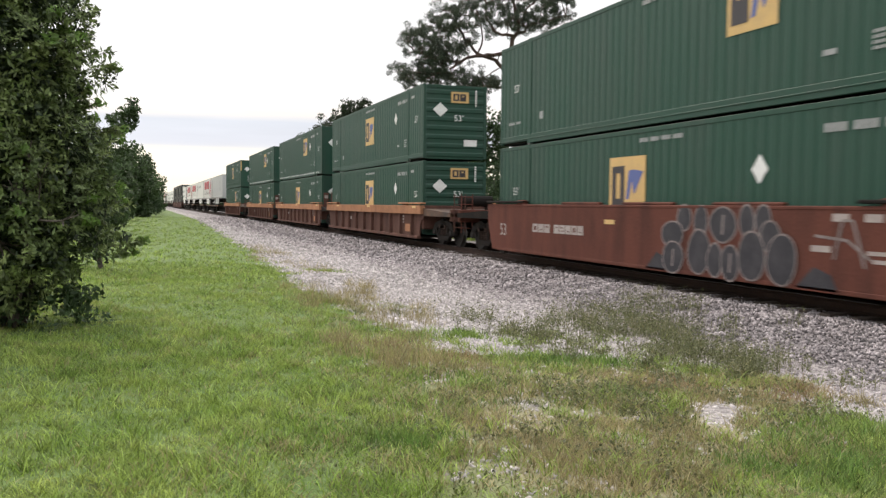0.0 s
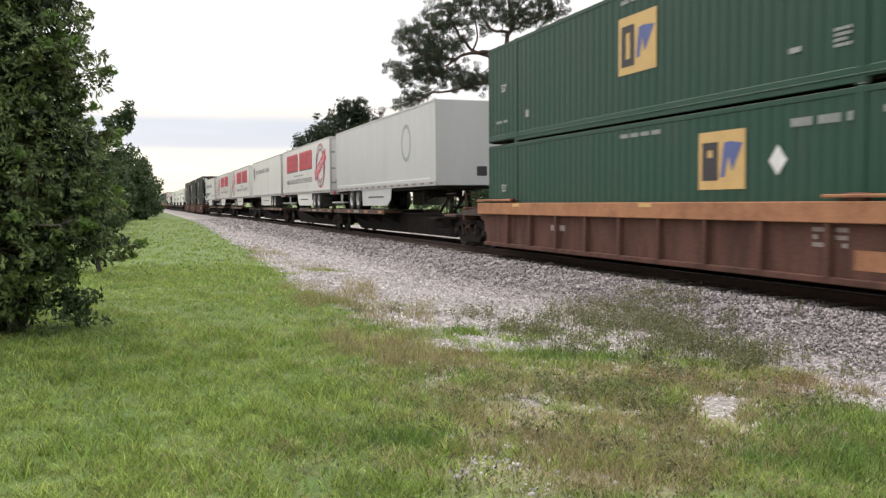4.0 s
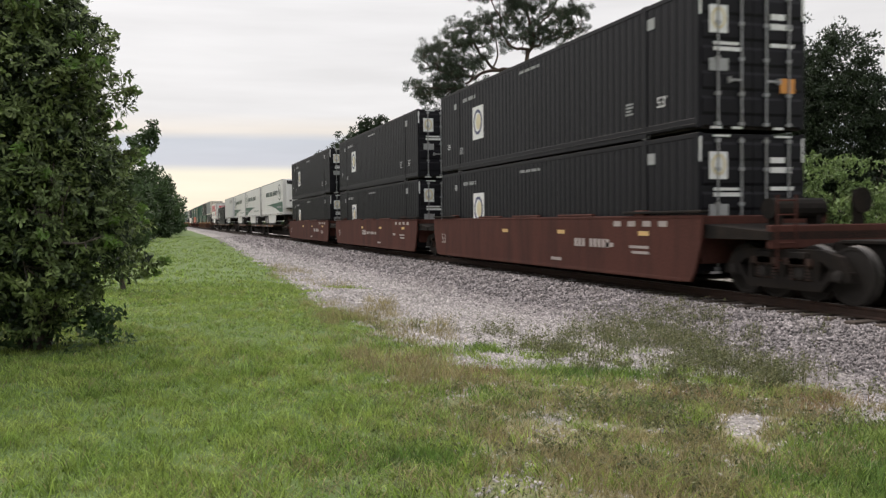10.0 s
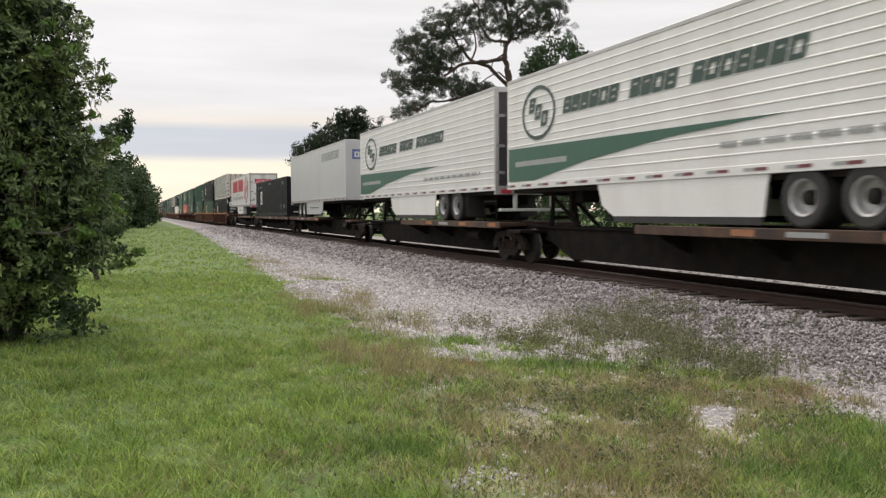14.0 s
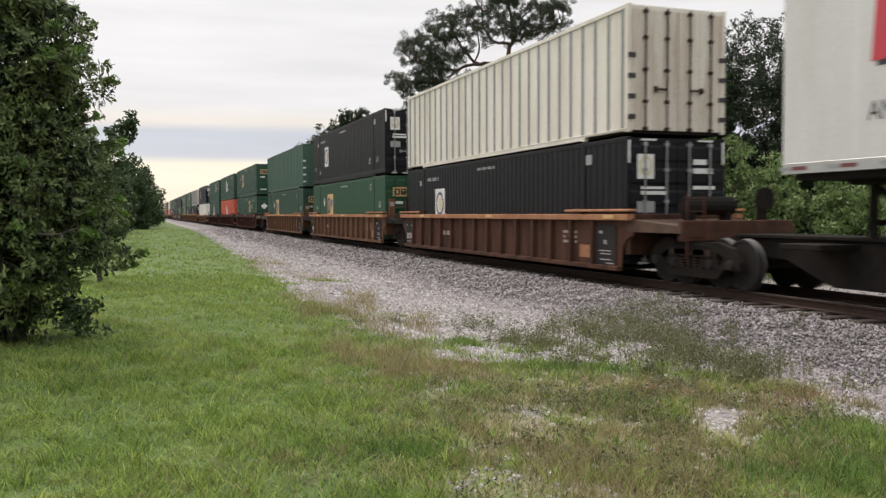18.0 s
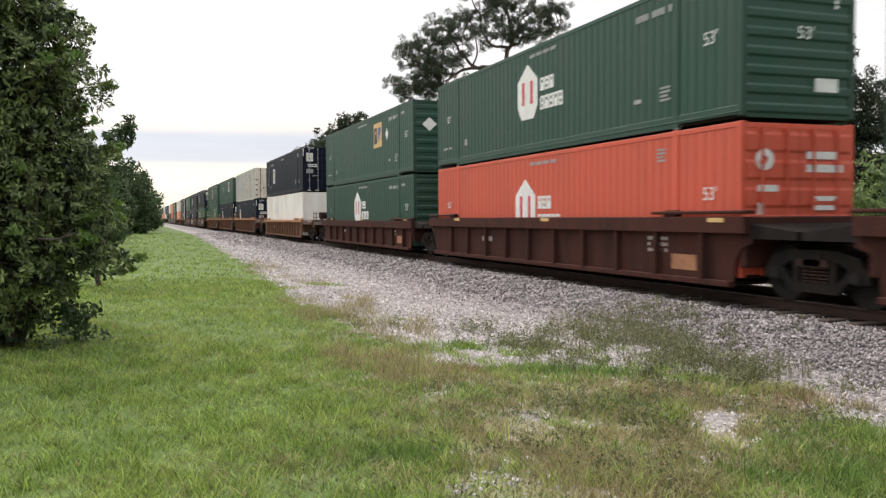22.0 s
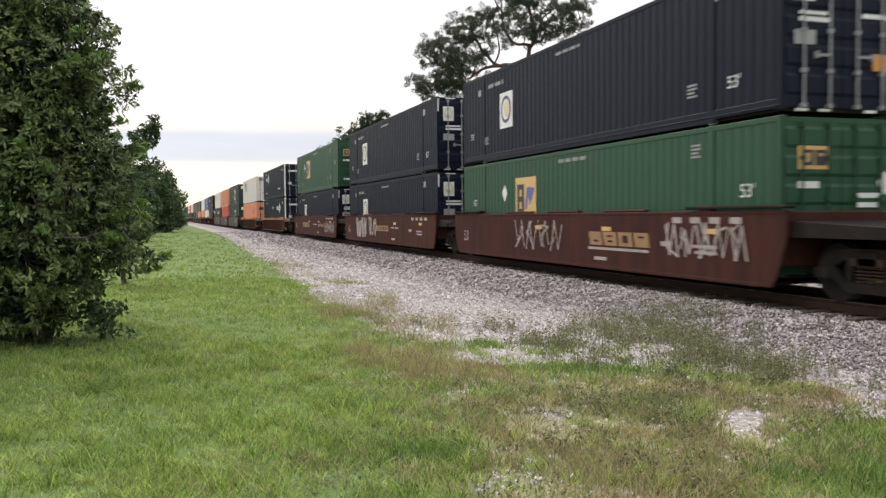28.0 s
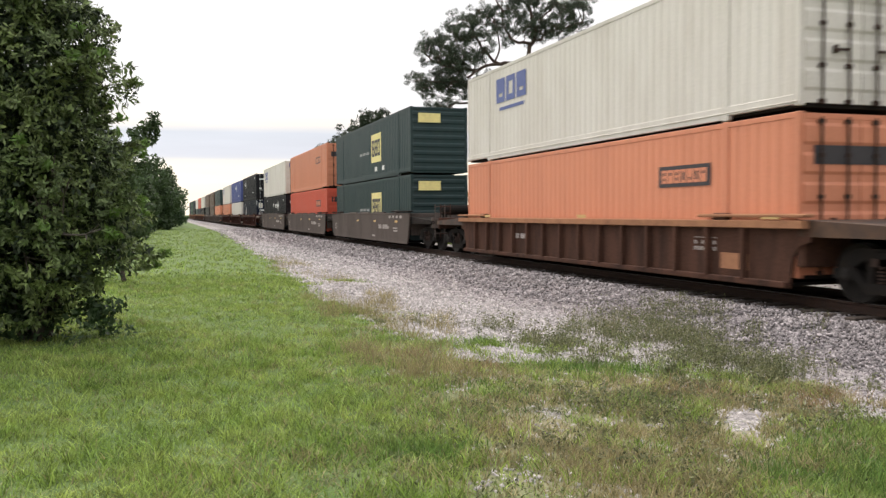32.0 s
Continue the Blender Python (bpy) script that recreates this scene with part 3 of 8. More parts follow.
def build_track():
    track = tagged(new("railway_track"), "single railway track with rusty rails on dark timber ties", "track", kind="structure")
    for side in (-1, 1):
        prof = [(-0.07, 0), (0.07, 0), (0.07, 0.012), (0.012, 0.035), (0.01, 0.12), (0.034, 0.135), (0.036, 0.162), (0.026, 0.17),
                (-0.026, 0.17), (-0.036, 0.162), (-0.034, 0.135), (-0.01, 0.12), (-0.012, 0.035), (-0.07, 0.012)]
        x = TRACK_X + side * 0.755
        rail = part("rail", Form().prism([(x + a, b) for a, b in prof], "y", -250, 800), RAIL_SIDE, track)
        part("rail_head", Form().box(x - 0.024, -250, 0.1705, x + 0.024, 800, 0.174), TREAD, rail, "polished steel running surface")
    tie = shared("tie", TIE, lambda: Form().block(-1.3, -0.115, -0.17, 1.3, 0.115, 0.0, 0.012))
    plate = shared("tie_plate", RAIL_SIDE, lambda: Form().box(-0.1, -0.09, 0.0, 0.1, 0.09, 0.008))
    for k in range(110):
        t = part("tie", tie, TIE, track, at=(TRACK_X + 0.03 * math.sin(k * 2.7), 2.0 + 0.53 * k, -0.002))
        if k < 40:
            for side in (-1, 1):
                part("tie_plate", plate, RAIL_SIDE, t, at=(side * 0.755 - 0.03 * math.sin(k * 2.7), 0, 0.0))
    rest = Form()
    for k in range(450):
        rest.box(TRACK_X - 1.3, 60.2 + 0.53 * k, -0.17, TRACK_X + 1.3, 60.43 + 0.53 * k, 0.0)
    tagged(part("far_ties", rest, TIE, track), kind="stuff")


build_ground()
build_track()


# ---- plants ----
def leaf_cloud(centres, radii, count, size, up=0.35, long=1.8):
    """Folded leaves, count in each clump round its centre; two triangles each."""
    n = len(centres) * count
    c = np.repeat(np.asarray(centres, float), count, 0)
    r = np.repeat(np.asarray(radii, float), count)[:, None]
    d = rng.normal(size=(n, 3))
    d /= np.linalg.norm(d, axis=1, keepdims=True)
    p = c + d * r * rng.uniform(0.25, 1.0, (n, 1)) ** 0.6 * np.array([1, 1, 0.8])
    a = rng.normal(size=(n, 3)) + d * 0.6
    a[:, 2] += up * rng.uniform(-1, 1.4, n)
    a /= np.linalg.norm(a, axis=1, keepdims=True)
    b = np.cross(a, rng.normal(size=(n, 3)))
    b /= np.linalg.norm(b, axis=1, keepdims=True) + 1e-9
    nrm = np.cross(a, b)
    s = size * rng.uniform(0.6, 1.3, (n, 1))
    v = np.stack([p - a * s * long * 0.5, p + b * s * 0.42 + nrm * s * 0.15, p + a * s * long * 0.5, p - b * s * 0.42 + nrm * s * 0.15], 1)
    q = 4 * np.arange(n)[:, None]
    return v.reshape(-1, 3), np.concatenate([q + [0, 1, 2], q + [0, 2, 3]], 1).reshape(-1, 3)


def rosettes(points, ways, count, long, wide):
    """Whorls of oval leaves, count round each point, opening towards its way and the light."""
    keep = points[:, 2] > 0.2
    p, d = points[keep], ways[keep] + rng.normal(size=(int(keep.sum()), 3)) * 0.35
    d[:, 2] += 0.55
    d /= np.linalg.norm(d, axis=1, keepdims=True)
    u = np.cross(d, [0.31, 0.17, 0.93])
    u /= np.linalg.norm(u, axis=1, keepdims=True)
    w = np.cross(d, u)
    n = len(p) * count
    p, d, u, w = [np.repeat(a, count, 0) for a in (p, d, u, w)]
    a = rng.uniform(0, 6.28, (n, 1))
    e = rng.uniform(-0.15, 0.95, (n, 1))
    ray = (u * np.cos(a) + w * np.sin(a)) * np.cos(e) + d * np.sin(e)
    across = np.cross(ray, d)
    across /= np.linalg.norm(across, axis=1, keepdims=True) + 1e-9
    l = long * rng.uniform(0.65, 1.25, (n, 1))
    p = p + rng.normal(size=(n, 3)) * 0.02
    droop = np.array([0, 0, -0.12]) * l
    mid = p + ray * l * 0.62
    v = np.stack([p, mid + across * wide / 2 + droop * 0.4, p + ray * l + droop, mid - across * wide / 2 + droop * 0.4], 1)
    q = 4 * np.arange(n)[:, None]
    return v.reshape(-1, 3), np.concatenate([q + [0, 1, 2], q + [0, 2, 3]], 1).reshape(-1, 3)


def limbs(form, start, way, length, radius, depth, tips, bend=0.35, fork=3, shrink=0.68, lift=0.1):
    """Tapered, forking branches; gathers the places where twigs end."""
    p, d = Vector(start), Vector(way).normalized()
    steps = 4
    for k in range(steps):
        d = (d + Vector(rng.normal(size=3) * bend * 0.3) + Vector((0, 0, lift * 0.3))).normalized()
        q = p + d * length / steps
        r0, r1 = radius * (1 - 0.45 * k / steps), radius * (1 - 0.45 * (k + 1) / steps)
        form.tube(p, q, r0, r1, 6 if radius > 0.04 else 4)
        p = q
        if depth <= 1:
            tips.append(tuple(p))
    if depth == 0:
        return
    for _ in range(fork):
        w = (d + Vector(rng.normal(size=3)) * (0.55 + bend * 0.5)).normalized()
        limbs(form, p, w, length * shrink * rng.uniform(0.75, 1.2), radius * 0.55, depth - 1, tips, bend, fork, shrink, lift)


def shell(n, centre, rx, ry, rz, hollow=0.35):
    """Places in an uneven egg, denser to its outside."""
    d = rng.normal(size=(n, 3))
    d /= np.linalg.norm(d, axis=1, keepdims=True)
    bump = 1 + 0.22 * np.sin(3.1 * d[:, 0] + 2.3 * d[:, 2] + centre[0]) * np.sin(2.7 * d[:, 1] + 1.1 + centre[1]) + 0.12 * np.sin(7 * d[:, 2] + 5 * d[:, 0])
    return np.asarray(centre) + d * (bump * rng.uniform(hollow, 1, n) ** 0.6)[:, None] * [rx, ry, rz]


def tree(name, label, base, height, crown, clumps, count, size, leaf, bark, trunk_r, clump_r=0.5, category="tree", group="", stems=1, reach=0.28):
    """A broad-leaved tree. crown: list of (dx, dy, z, rx, ry, rz) eggs, measured from its foot."""
    x, y, z = base
    thing = tagged(new(name), label, category, group)
    thing.location = base
    wood, tips = Form(), []
    for k in range(stems):
        lean = Vector((rng.normal() * 0.12, rng.normal() * 0.12, 1)) if stems == 1 else Vector((math.cos(k * 2.4) * 0.3, math.sin(k * 2.4) * 0.3, 1))
        limbs(wood, (0.1 * math.cos(k * 2.4) * (stems > 1), 0.1 * math.sin(k * 2.4) * (stems > 1), -0.08), lean, height * reach, trunk_r, 3, tips, 0.3, 3, 0.66, 0.25)
    part("trunk", wood, bark, thing)
    pts, rad = [], []
    for e in crown:
        share = int(clumps * e[3] * e[5] / sum(q[3] * q[5] for q in crown))
        pts.append(shell(share, e[:3], *e[3:]))
    pts = np.concatenate(pts)
    pts = pts[pts[:, 2] > 0.15]
    v, f = leaf_cloud(pts, clump_r * rng.uniform(0.6, 1.3, len(pts)), count, size)
    part("crown", sheet("crown", v, f, leaf), leaf, thing)
    return thing


def build_near_tree():
    eggs = [(-0.15, 0, 4.7, 0.85, 0.9, 0.9), (0.08, 0, 3.75, 0.98, 1.05, 0.85), (-0.1, 0, 2.9, 1.05, 1.1, 0.9), (0.1, 0, 2.1, 1.12, 1.15, 0.85), (0.28, 0, 1.35, 1.0, 1.05, 0.62),
            (-0.7, 0.1, 1.9, 1.0, 1.0, 1.1), (-0.9, 0, 3.4, 1.0, 1.0, 1.2), (-0.15, 0, 0.8, 0.85, 0.8, 0.55), (-0.9, -0.1, 0.8, 0.6, 0.6, 0.5)]
    # inner crown takes the dark oak green: its shade is in the colour
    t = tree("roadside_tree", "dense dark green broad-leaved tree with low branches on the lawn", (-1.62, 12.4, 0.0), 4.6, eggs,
             1700, 24, 0.05, LEAF_OAK_SHADE, BARK_GREY, 0.075, 0.22, stems=5, reach=0.25)
    # whorls of leaves at the ends of the twigs, thickest on the outside; light is in their brighter green
    pts, ways = [], []
    for e in eggs:
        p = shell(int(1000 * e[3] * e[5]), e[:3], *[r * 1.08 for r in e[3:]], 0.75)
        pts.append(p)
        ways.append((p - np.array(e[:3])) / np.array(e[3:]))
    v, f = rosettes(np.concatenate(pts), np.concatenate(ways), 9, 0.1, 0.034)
    part("whorl_foliage", sheet("whorl_foliage", v, f, LEAF_NEAR_LIT), LEAF_NEAR_LIT, t, "whorls of glossy oval leaves, light painted into their green")
    # ragged sprigs that stand out of the crown; pale ends put sunlight into the colour
    wood, green, pale = Form(), [], []
    for e in eggs[:6] * 2:
        for p in shell(11, e[:3], *[r * 1.06 for r in e[3:]], 0.92):
            out = Vector((p[0] - e[0], p[1] - e[1], 0.35 * (p[2] - e[2]) + 0.3)).normalized()
            a = Vector(p)
            b = a + out * rng.uniform(0.12, 0.36)
            wood.tube(a - out * 0.25, b, 0.008, 0.004, 3)
            for k in range(3):
                green.append(tuple(a.lerp(b, k / 3)))
            pale.append(tuple(b))
    tagged(part("sprig_wood", wood, BARK_GREY, t), kind="stuff")
    v, f = leaf_cloud(np.array(green), np.full(len(green), 0.09), 14, 0.052, 0.6, 2.2)
    part("sprig_foliage", sheet("sprig_foliage", v, f, LEAF_NEAR_LIT), LEAF_NEAR_LIT, t)
    pale = np.array(pale)[rng.uniform(size=len(pale)) < 0.7]
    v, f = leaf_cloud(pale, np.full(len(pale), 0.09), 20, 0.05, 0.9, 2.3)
    part("young_foliage", sheet("young_foliage", v, f, LEAF_TIP), LEAF_TIP, t, "pale green leaves at the shoot tips, sunlight put into their colour")
    # low sprouts round the foot
    pts = np.array([(0.72 + 0.14 * rng.normal(), -0.2 + 0.2 * rng.normal(), rng.uniform(0.05, 0.5)) for _ in range(26)] + [(-0.2 + 0.5 * rng.normal(), -0.2, rng.uniform(0.08, 0.55)) for _ in range(50)])
    v, f = leaf_cloud(pts, np.full(len(pts), 0.15), 14, 0.06)
    part("undergrowth", sheet("undergrowth", v, f, LEAF_MID), LEAF_MID, t, "low leafy sprouts at the trunk")


def build_left_row():
    tree("lawn_tree", "small tree with a thin leafy top shoot behind the roadside tree", (-0.9, 22.5, 0.0), 3.4,
         [(-0.1, 0, 1.5, 0.5, 0.6, 1.2), (0.12, 0, 3.0, 0.42, 0.4, 0.45), (0.5, 0, 3.65, 0.4, 0.3, 0.32), (0.75, 0, 3.95, 0.18, 0.2, 0.25)], 130, 30, 0.075, LEAF_DARK, BARK_GREY, 0.07, 0.2)
    spec = [(-3.2, 48, 4.9, 2.6), (-4.0, 62, 6.0, 3.0), (-3.3, 80, 7.2, 3.2), (-1.9, 100, 8.2, 3.6), (-0.9, 124, 8.8, 4.0), (-0.6, 148, 9.2, 4.2), (-3, 185, 9.5, 6.0)]
    for x, y, h, r in spec:
        tree("boundary_tree", "dark green rounded tree in a row along the railway", (x, y, 0), h, [(0, 0, h * 0.62, r * 0.85, r, h * 0.36), (r * 0.3, 0, h * 0.34, r * 0.75, r, h * 0.3), (0, 0, h * 0.2, r * 0.9, r, h * 0.2)],
             170, 40, 0.028 * h + 0.05, LEAF_DARK, BARK_GREY, 0.16, 0.11 * h, group="row of trees along the railway")
    for x, y, h, r in ((0.6, 104, 3.0, 2.0), (1.1, 128, 3.2, 2.2), (1.6, 155, 3.4, 2.4)):
        tree("roadside_shrub", "low dense green shrub at the lawn's end", (x, y, 0), h, [(0, 0, h * 0.5, r, r, h * 0.5)], 90, 40, 0.16, LEAF_MID, BARK_GREY, 0.06, 0.4, "shrub", "shrubs at the lawn's end")


def build_pine():
    thing = tagged(new("pine_tree"), "tall longleaf pine with open crooked limbs behind the track", "pine tree")
    thing.location = (20.9, 46.0, -0.05)
    wood = Form()

    def run(points, r0, r1, deep):
        """A crooked limb through (across, height) places, bending to a depth at its end."""
        pts = []
        for i in range(len(points) - 1):
            for k in range(3):
                u = k / 3
                w = (i + u) / (len(points) - 1)
                a, z = [points[i][q] * (1 - u) + points[i + 1][q] * u for q in (0, 1)]
                pts.append(Vector((a + rng.normal() * 0.06, deep * w + rng.normal() * 0.06, z + rng.normal() * 0.06)))
        pts.append(Vector((points[-1][0], deep, points[-1][1])))
        for i in range(len(pts) - 1):
            wood.tube(pts[i], pts[i + 1], r0 + (r1 - r0) * i / len(pts), r0 + (r1 - r0) * (i + 1) / len(pts), 6)
        return pts

    knots = run([(0.3, -0.1), (0.15, 4.0), (0.0, 8.5), (-0.15, 10.0)], 0.27, 0.17, 0.0)
    knots += run([(-0.15, 10.0), (-0.3, 11.0), (0.2, 12.3), (-0.2, 13.5), (-0.3, 14.8)], 0.16, 0.05, 0.2)
    for way, r, deep in (([(-0.2, 10.7), (-1.5, 10.5), (-2.6, 10.2), (-3.6, 9.8), (-4.3, 9.4)], 0.13, -0.5), ([(0.0, 9.0), (-1.2, 10.1), (-2.3, 10.5), (-3.0, 11.4), (-3.5, 12.4)], 0.12, 0.7),
                         ([(0.0, 8.4), (-0.9, 8.6), (-2.1, 8.5), (-3.6, 8.1), (-5.1, 7.8), (-6.3, 7.4)], 0.10, -0.6), ([(-0.2, 11.5), (-1.2, 11.8), (-1.7, 12.3), (-1.8, 13.4)], 0.09, 0.5), ([(0.0, 11.8), (1.0, 12.3), (2.0, 12.7), (3.0, 13.0)], 0.09, -0.4),
                         ([(0.1, 12.4), (0.8, 13.2), (1.6, 14.2)], 0.07, 0.6), ([(-3.4, 9.9), (-4.9, 10.0), (-5.9, 10.2), (-6.6, 10.8)], 0.07, 0.3), ([(-4.3, 9.4), (-5.4, 9.0), (-7.0, 9.1)], 0.07, -0.5),
                         ([(-1.8, 13.2), (-2.4, 13.8), (-2.8, 14.4)], 0.06, -0.3), ([(-2.4, 10.5), (-2.2, 11.3), (-2.6, 12.6)], 0.06, -0.4), ([(-0.3, 11.0), (-0.9, 10.5), (-1.0, 9.9)], 0.05, 0.3), ([(0.0, 9.4), (-0.8, 9.9), (-1.6, 9.3), (-2.3, 8.8)], 0.05, 0.2)):
        knots += run(way, r, r * 0.45, deep)
    # clumps of needles round the outside of the crown: (across, height)
    clumps = [(-7.1, 9.2), (-6.6, 8.7), (-6.0, 8.9), (-6.7, 11.1), (-6.2, 10.4), (-6.0, 11.4), (-5.5, 10.7), (-5.2, 11.9), (-4.6, 12.6), (-3.8, 13.1), (-4.5, 11.6), (-3.5, 12.5), (-2.8, 13.1), (-1.8, 13.4), (-0.8, 13.3), (0.3, 13.0),
              (1.3, 13.3), (2.4, 13.1), (3.2, 12.7), (2.8, 13.8), (1.0, 12.5), (-4.9, 10.1), (-4.4, 10.8), (-4.1, 9.3), (-3.4, 8.9), (-2.6, 8.7), (-6.6, 7.3), (-6.1, 7.6), (-5.5, 7.9), (-3.9, 11.7), (-1.9, 12.6), (-0.5, 12.6)]
    clumps += [(rng.uniform(-3.4, 2.6), rng.uniform(13.6, 15.4)) for _ in range(16)] + [(-4.7, 9.2), (-5.1, 9.0), (-2.9, 8.5), (-1.9, 8.6), (-4.9, 9.6), (-5.4, 9.8), (-4.6, 10.3), (-4.0, 10.2), (-5.0, 11.1), (-2.3, 8.9), (-1.4, 8.8), (-3.3, 10.9), (-2.9, 11.9), (-5.8, 9.5), (-1.0, 12.1), (0.4, 12.2), (1.8, 12.4), (-4.4, 8.8)]
    puffs = []
    for a, z in clumps:
        for side in (-1, 1):
            c = Vector((a, side * rng.uniform(0.15, 0.9), z))
            near = min(knots, key=lambda k: (k - c).length)
            mid = near.lerp(c, 0.5) + Vector(rng.normal(size=3)) * 0.1
            wood.tube(near, mid, 0.035, 0.028, 4).tube(mid, c, 0.028, 0.014, 4)
            for _ in range(9):
                o = Vector(rng.normal(size=3))
                p = c + Vector((o.x * 0.42, o.y * 0.42, o.z * 0.26))
                wood.tube(c, p, 0.014, 0.008, 3)
                puffs.append(tuple(p))
    part("trunk", wood, BARK_PINE, thing)
    v, f = leaf_cloud(np.array(puffs), rng.uniform(0.17, 0.28, len(puffs)), 62, 0.03, 0.8, 8.0)
    part("crown", sheet("crown", v, f, NEEDLE), NEEDLE, thing)


def build_far_side():
    tree("broadleaf_tree", "green broad-leaved tree growing beside the pine", (22.9, 43.5, -0.05), 10.6, [(0, 0, 10.0, 2.3, 2.2, 1.5), (-1.5, 0, 9.0, 1.7, 2, 1.3), (1.7, 0, 9.2, 1.6, 2, 1.6), (0.6, 0, 7.6, 2.8, 2, 2.0), (0, 0, 5.0, 3.2, 2.4, 2.6), (0, 0, 2.4, 3.0, 2.4, 2.2)],
         640, 62, 0.115, LEAF_MID, BARK_GREY, 0.2, 0.45, reach=0.3)
    tree("broadleaf_tree", "dark green tree below the pine's limbs", (20.5, 49.0, -0.05), 7.6, [(0, 0, 6.0, 1.5, 1.5, 1.5), (0.2, 0, 3.8, 1.9, 1.6, 2.0), (0, 0, 1.7, 1.9, 1.6, 1.6)],
         260, 50, 0.12, LEAF_MID, BARK_GREY, 0.16, 0.42)
    tree("broadleaf_tree", "dark green tree with a ragged top far behind the track", (21.3, 95.0, 0), 12.6, [(0.4, 0, 9.9, 3.3, 3, 2.0), (-2.4, 0, 7.8, 2.4, 2.4, 2.4), (1.6, 0, 12.0, 1.3, 1.5, 1.5), (3.0, 0, 12.2, 1.0, 1.2, 1.4), (3.9, 0, 9.9, 2.0, 2.2, 2.6), (0.8, 0, 4.5, 4.8, 3, 3.6)],
         880, 46, 0.17, LEAF_OAK_SHADE, BARK_GREY, 0.26, 0.62)
    for x, y, h in ((20.5, 130, 5.2), (23, 165, 5.8), (22, 210, 6.2), (24, 265, 7.0), (17.5, 330, 6.5)):
        tree("broadleaf_tree", "dark tree in the distance beside the railway", (x, y, 0), h, [(0, 0, h * 0.65, h * 0.32, h * 0.3, h * 0.34), (0, 0, h * 0.3, h * 0.36, h * 0.3, h * 0.3)],
             120, 34, 0.045 * h, LEAF_DARK, BARK_GREY, 0.25, 0.09 * h, group="far trees beside the railway")
    for x, y, h, r in ((20.6, 28.0, 8.9, 1.5), (19.3, 30.0, 7.2, 1.3), (22.2, 26.6, 9.2, 2.6), (23.9, 25.2, 8.7, 1.7), (25.6, 23.9, 7.0, 1.6), (27.6, 30.6, 8.0, 3.2), (28.5, 20.0, 6.4, 3.0), (23.6, 32.8, 7.0, 2.6)):
        tree("live_oak", "dark dense live oak behind the hedge", (x, y, -0.05), h, [(0, 0, h * 0.78, r * 0.8, r, h * 0.2), (0, 0, h * 0.55, r, r, h * 0.27), (0.2, 0, h * 0.25, r, r, h * 0.26)],
             int(150 * h if y < 30 else 70 * h), 36, 0.07, LEAF_OAK_SHADE, BARK_GREY, 0.3, 0.27, group="oaks behind the hedge", reach=0.24)
    # vine-grown shrubs along the far side of the track
    for x, y, h, r in ((19.4, 9, 3.5, 1.9), (19.6, 12, 3.5, 1.9), (19.4, 15, 3.5, 1.9), (19.4, 17.9, 3.5, 1.8), (19.0, 20.6, 3.8, 1.7), (18.5, 23.4, 4.4, 1.8), (18.4, 26, 5.3, 1.8),
                       (18.6, 29, 5.2, 1.8), (18.8, 33, 5.1, 2.0), (19.3, 38, 5.0, 2.2), (19.6, 44, 4.4, 2.4), (19.4, 52, 3.4, 2.8), (19.6, 62, 3.6, 3.2)):
        tree("vine_shrub", "yellow-green shrub overgrown with vines" if y < 27 else "dark green shrub overgrown with vines", (x, y, -0.08), h, [(0, 0, h * 0.66, r * 0.75, r * 0.95, h * 0.3), (-0.2, 0, h * 0.34, r * 0.9, r * 1.05, h * 0.34)],
             150, 36, 0.095, LEAF_VINE if y < 27 else LEAF_MID, BARK_GREY, 0.07, 0.3, "shrub", "overgrown shrubs beside the track")
    # a cabbage palm among them
    palm = tagged(new("cabbage_palm"), "cabbage palm with a round head of grey-green fronds", "palm tree")
    palm.location = (18.6, 25.4, -0.05)
    part("trunk", Form().tube((0, 0, 0), (0.1, 0, 3.2), 0.19, 0.17, 10).tube((0.1, 0, 3.2), (0.05, 0, 6.0), 0.17, 0.2, 10), BARK_GREY, palm)
    for k in range(46):
        a, e = k * 2.4, -1.0 + 2.2 * (k / 46)
        f = Form()
        hub = Vector((0.05, 0, 6.0))
        out = Vector((math.cos(a) * math.cos(e), math.sin(a) * math.cos(e), math.sin(e)))
        tip = hub + out * 0.75
        f.tube(hub, tip, 0.018, 0.012, 4)
        sd = out.cross(Vector((0, 0, 1))).normalized()
        for j in range(-6, 7):
            w = (out + sd * math.tan(j * 0.19) * 0.9 + Vector((0, 0, -0.18 - 0.02 * j * j * 0.3))).normalized()
            up = w.cross(sd).normalized() * 0.02
            end = tip + w * (0.62 - 0.022 * abs(j))
            mid = tip + w * 0.34
            s = w.cross(up).normalized() * 0.028
            f.add([tip, mid + s, end, mid - s, mid + up], [(0, 1, 4), (1, 2, 4), (2, 3, 4), (3, 0, 4)])
        part("frond", f, LEAF_PALM, palm)


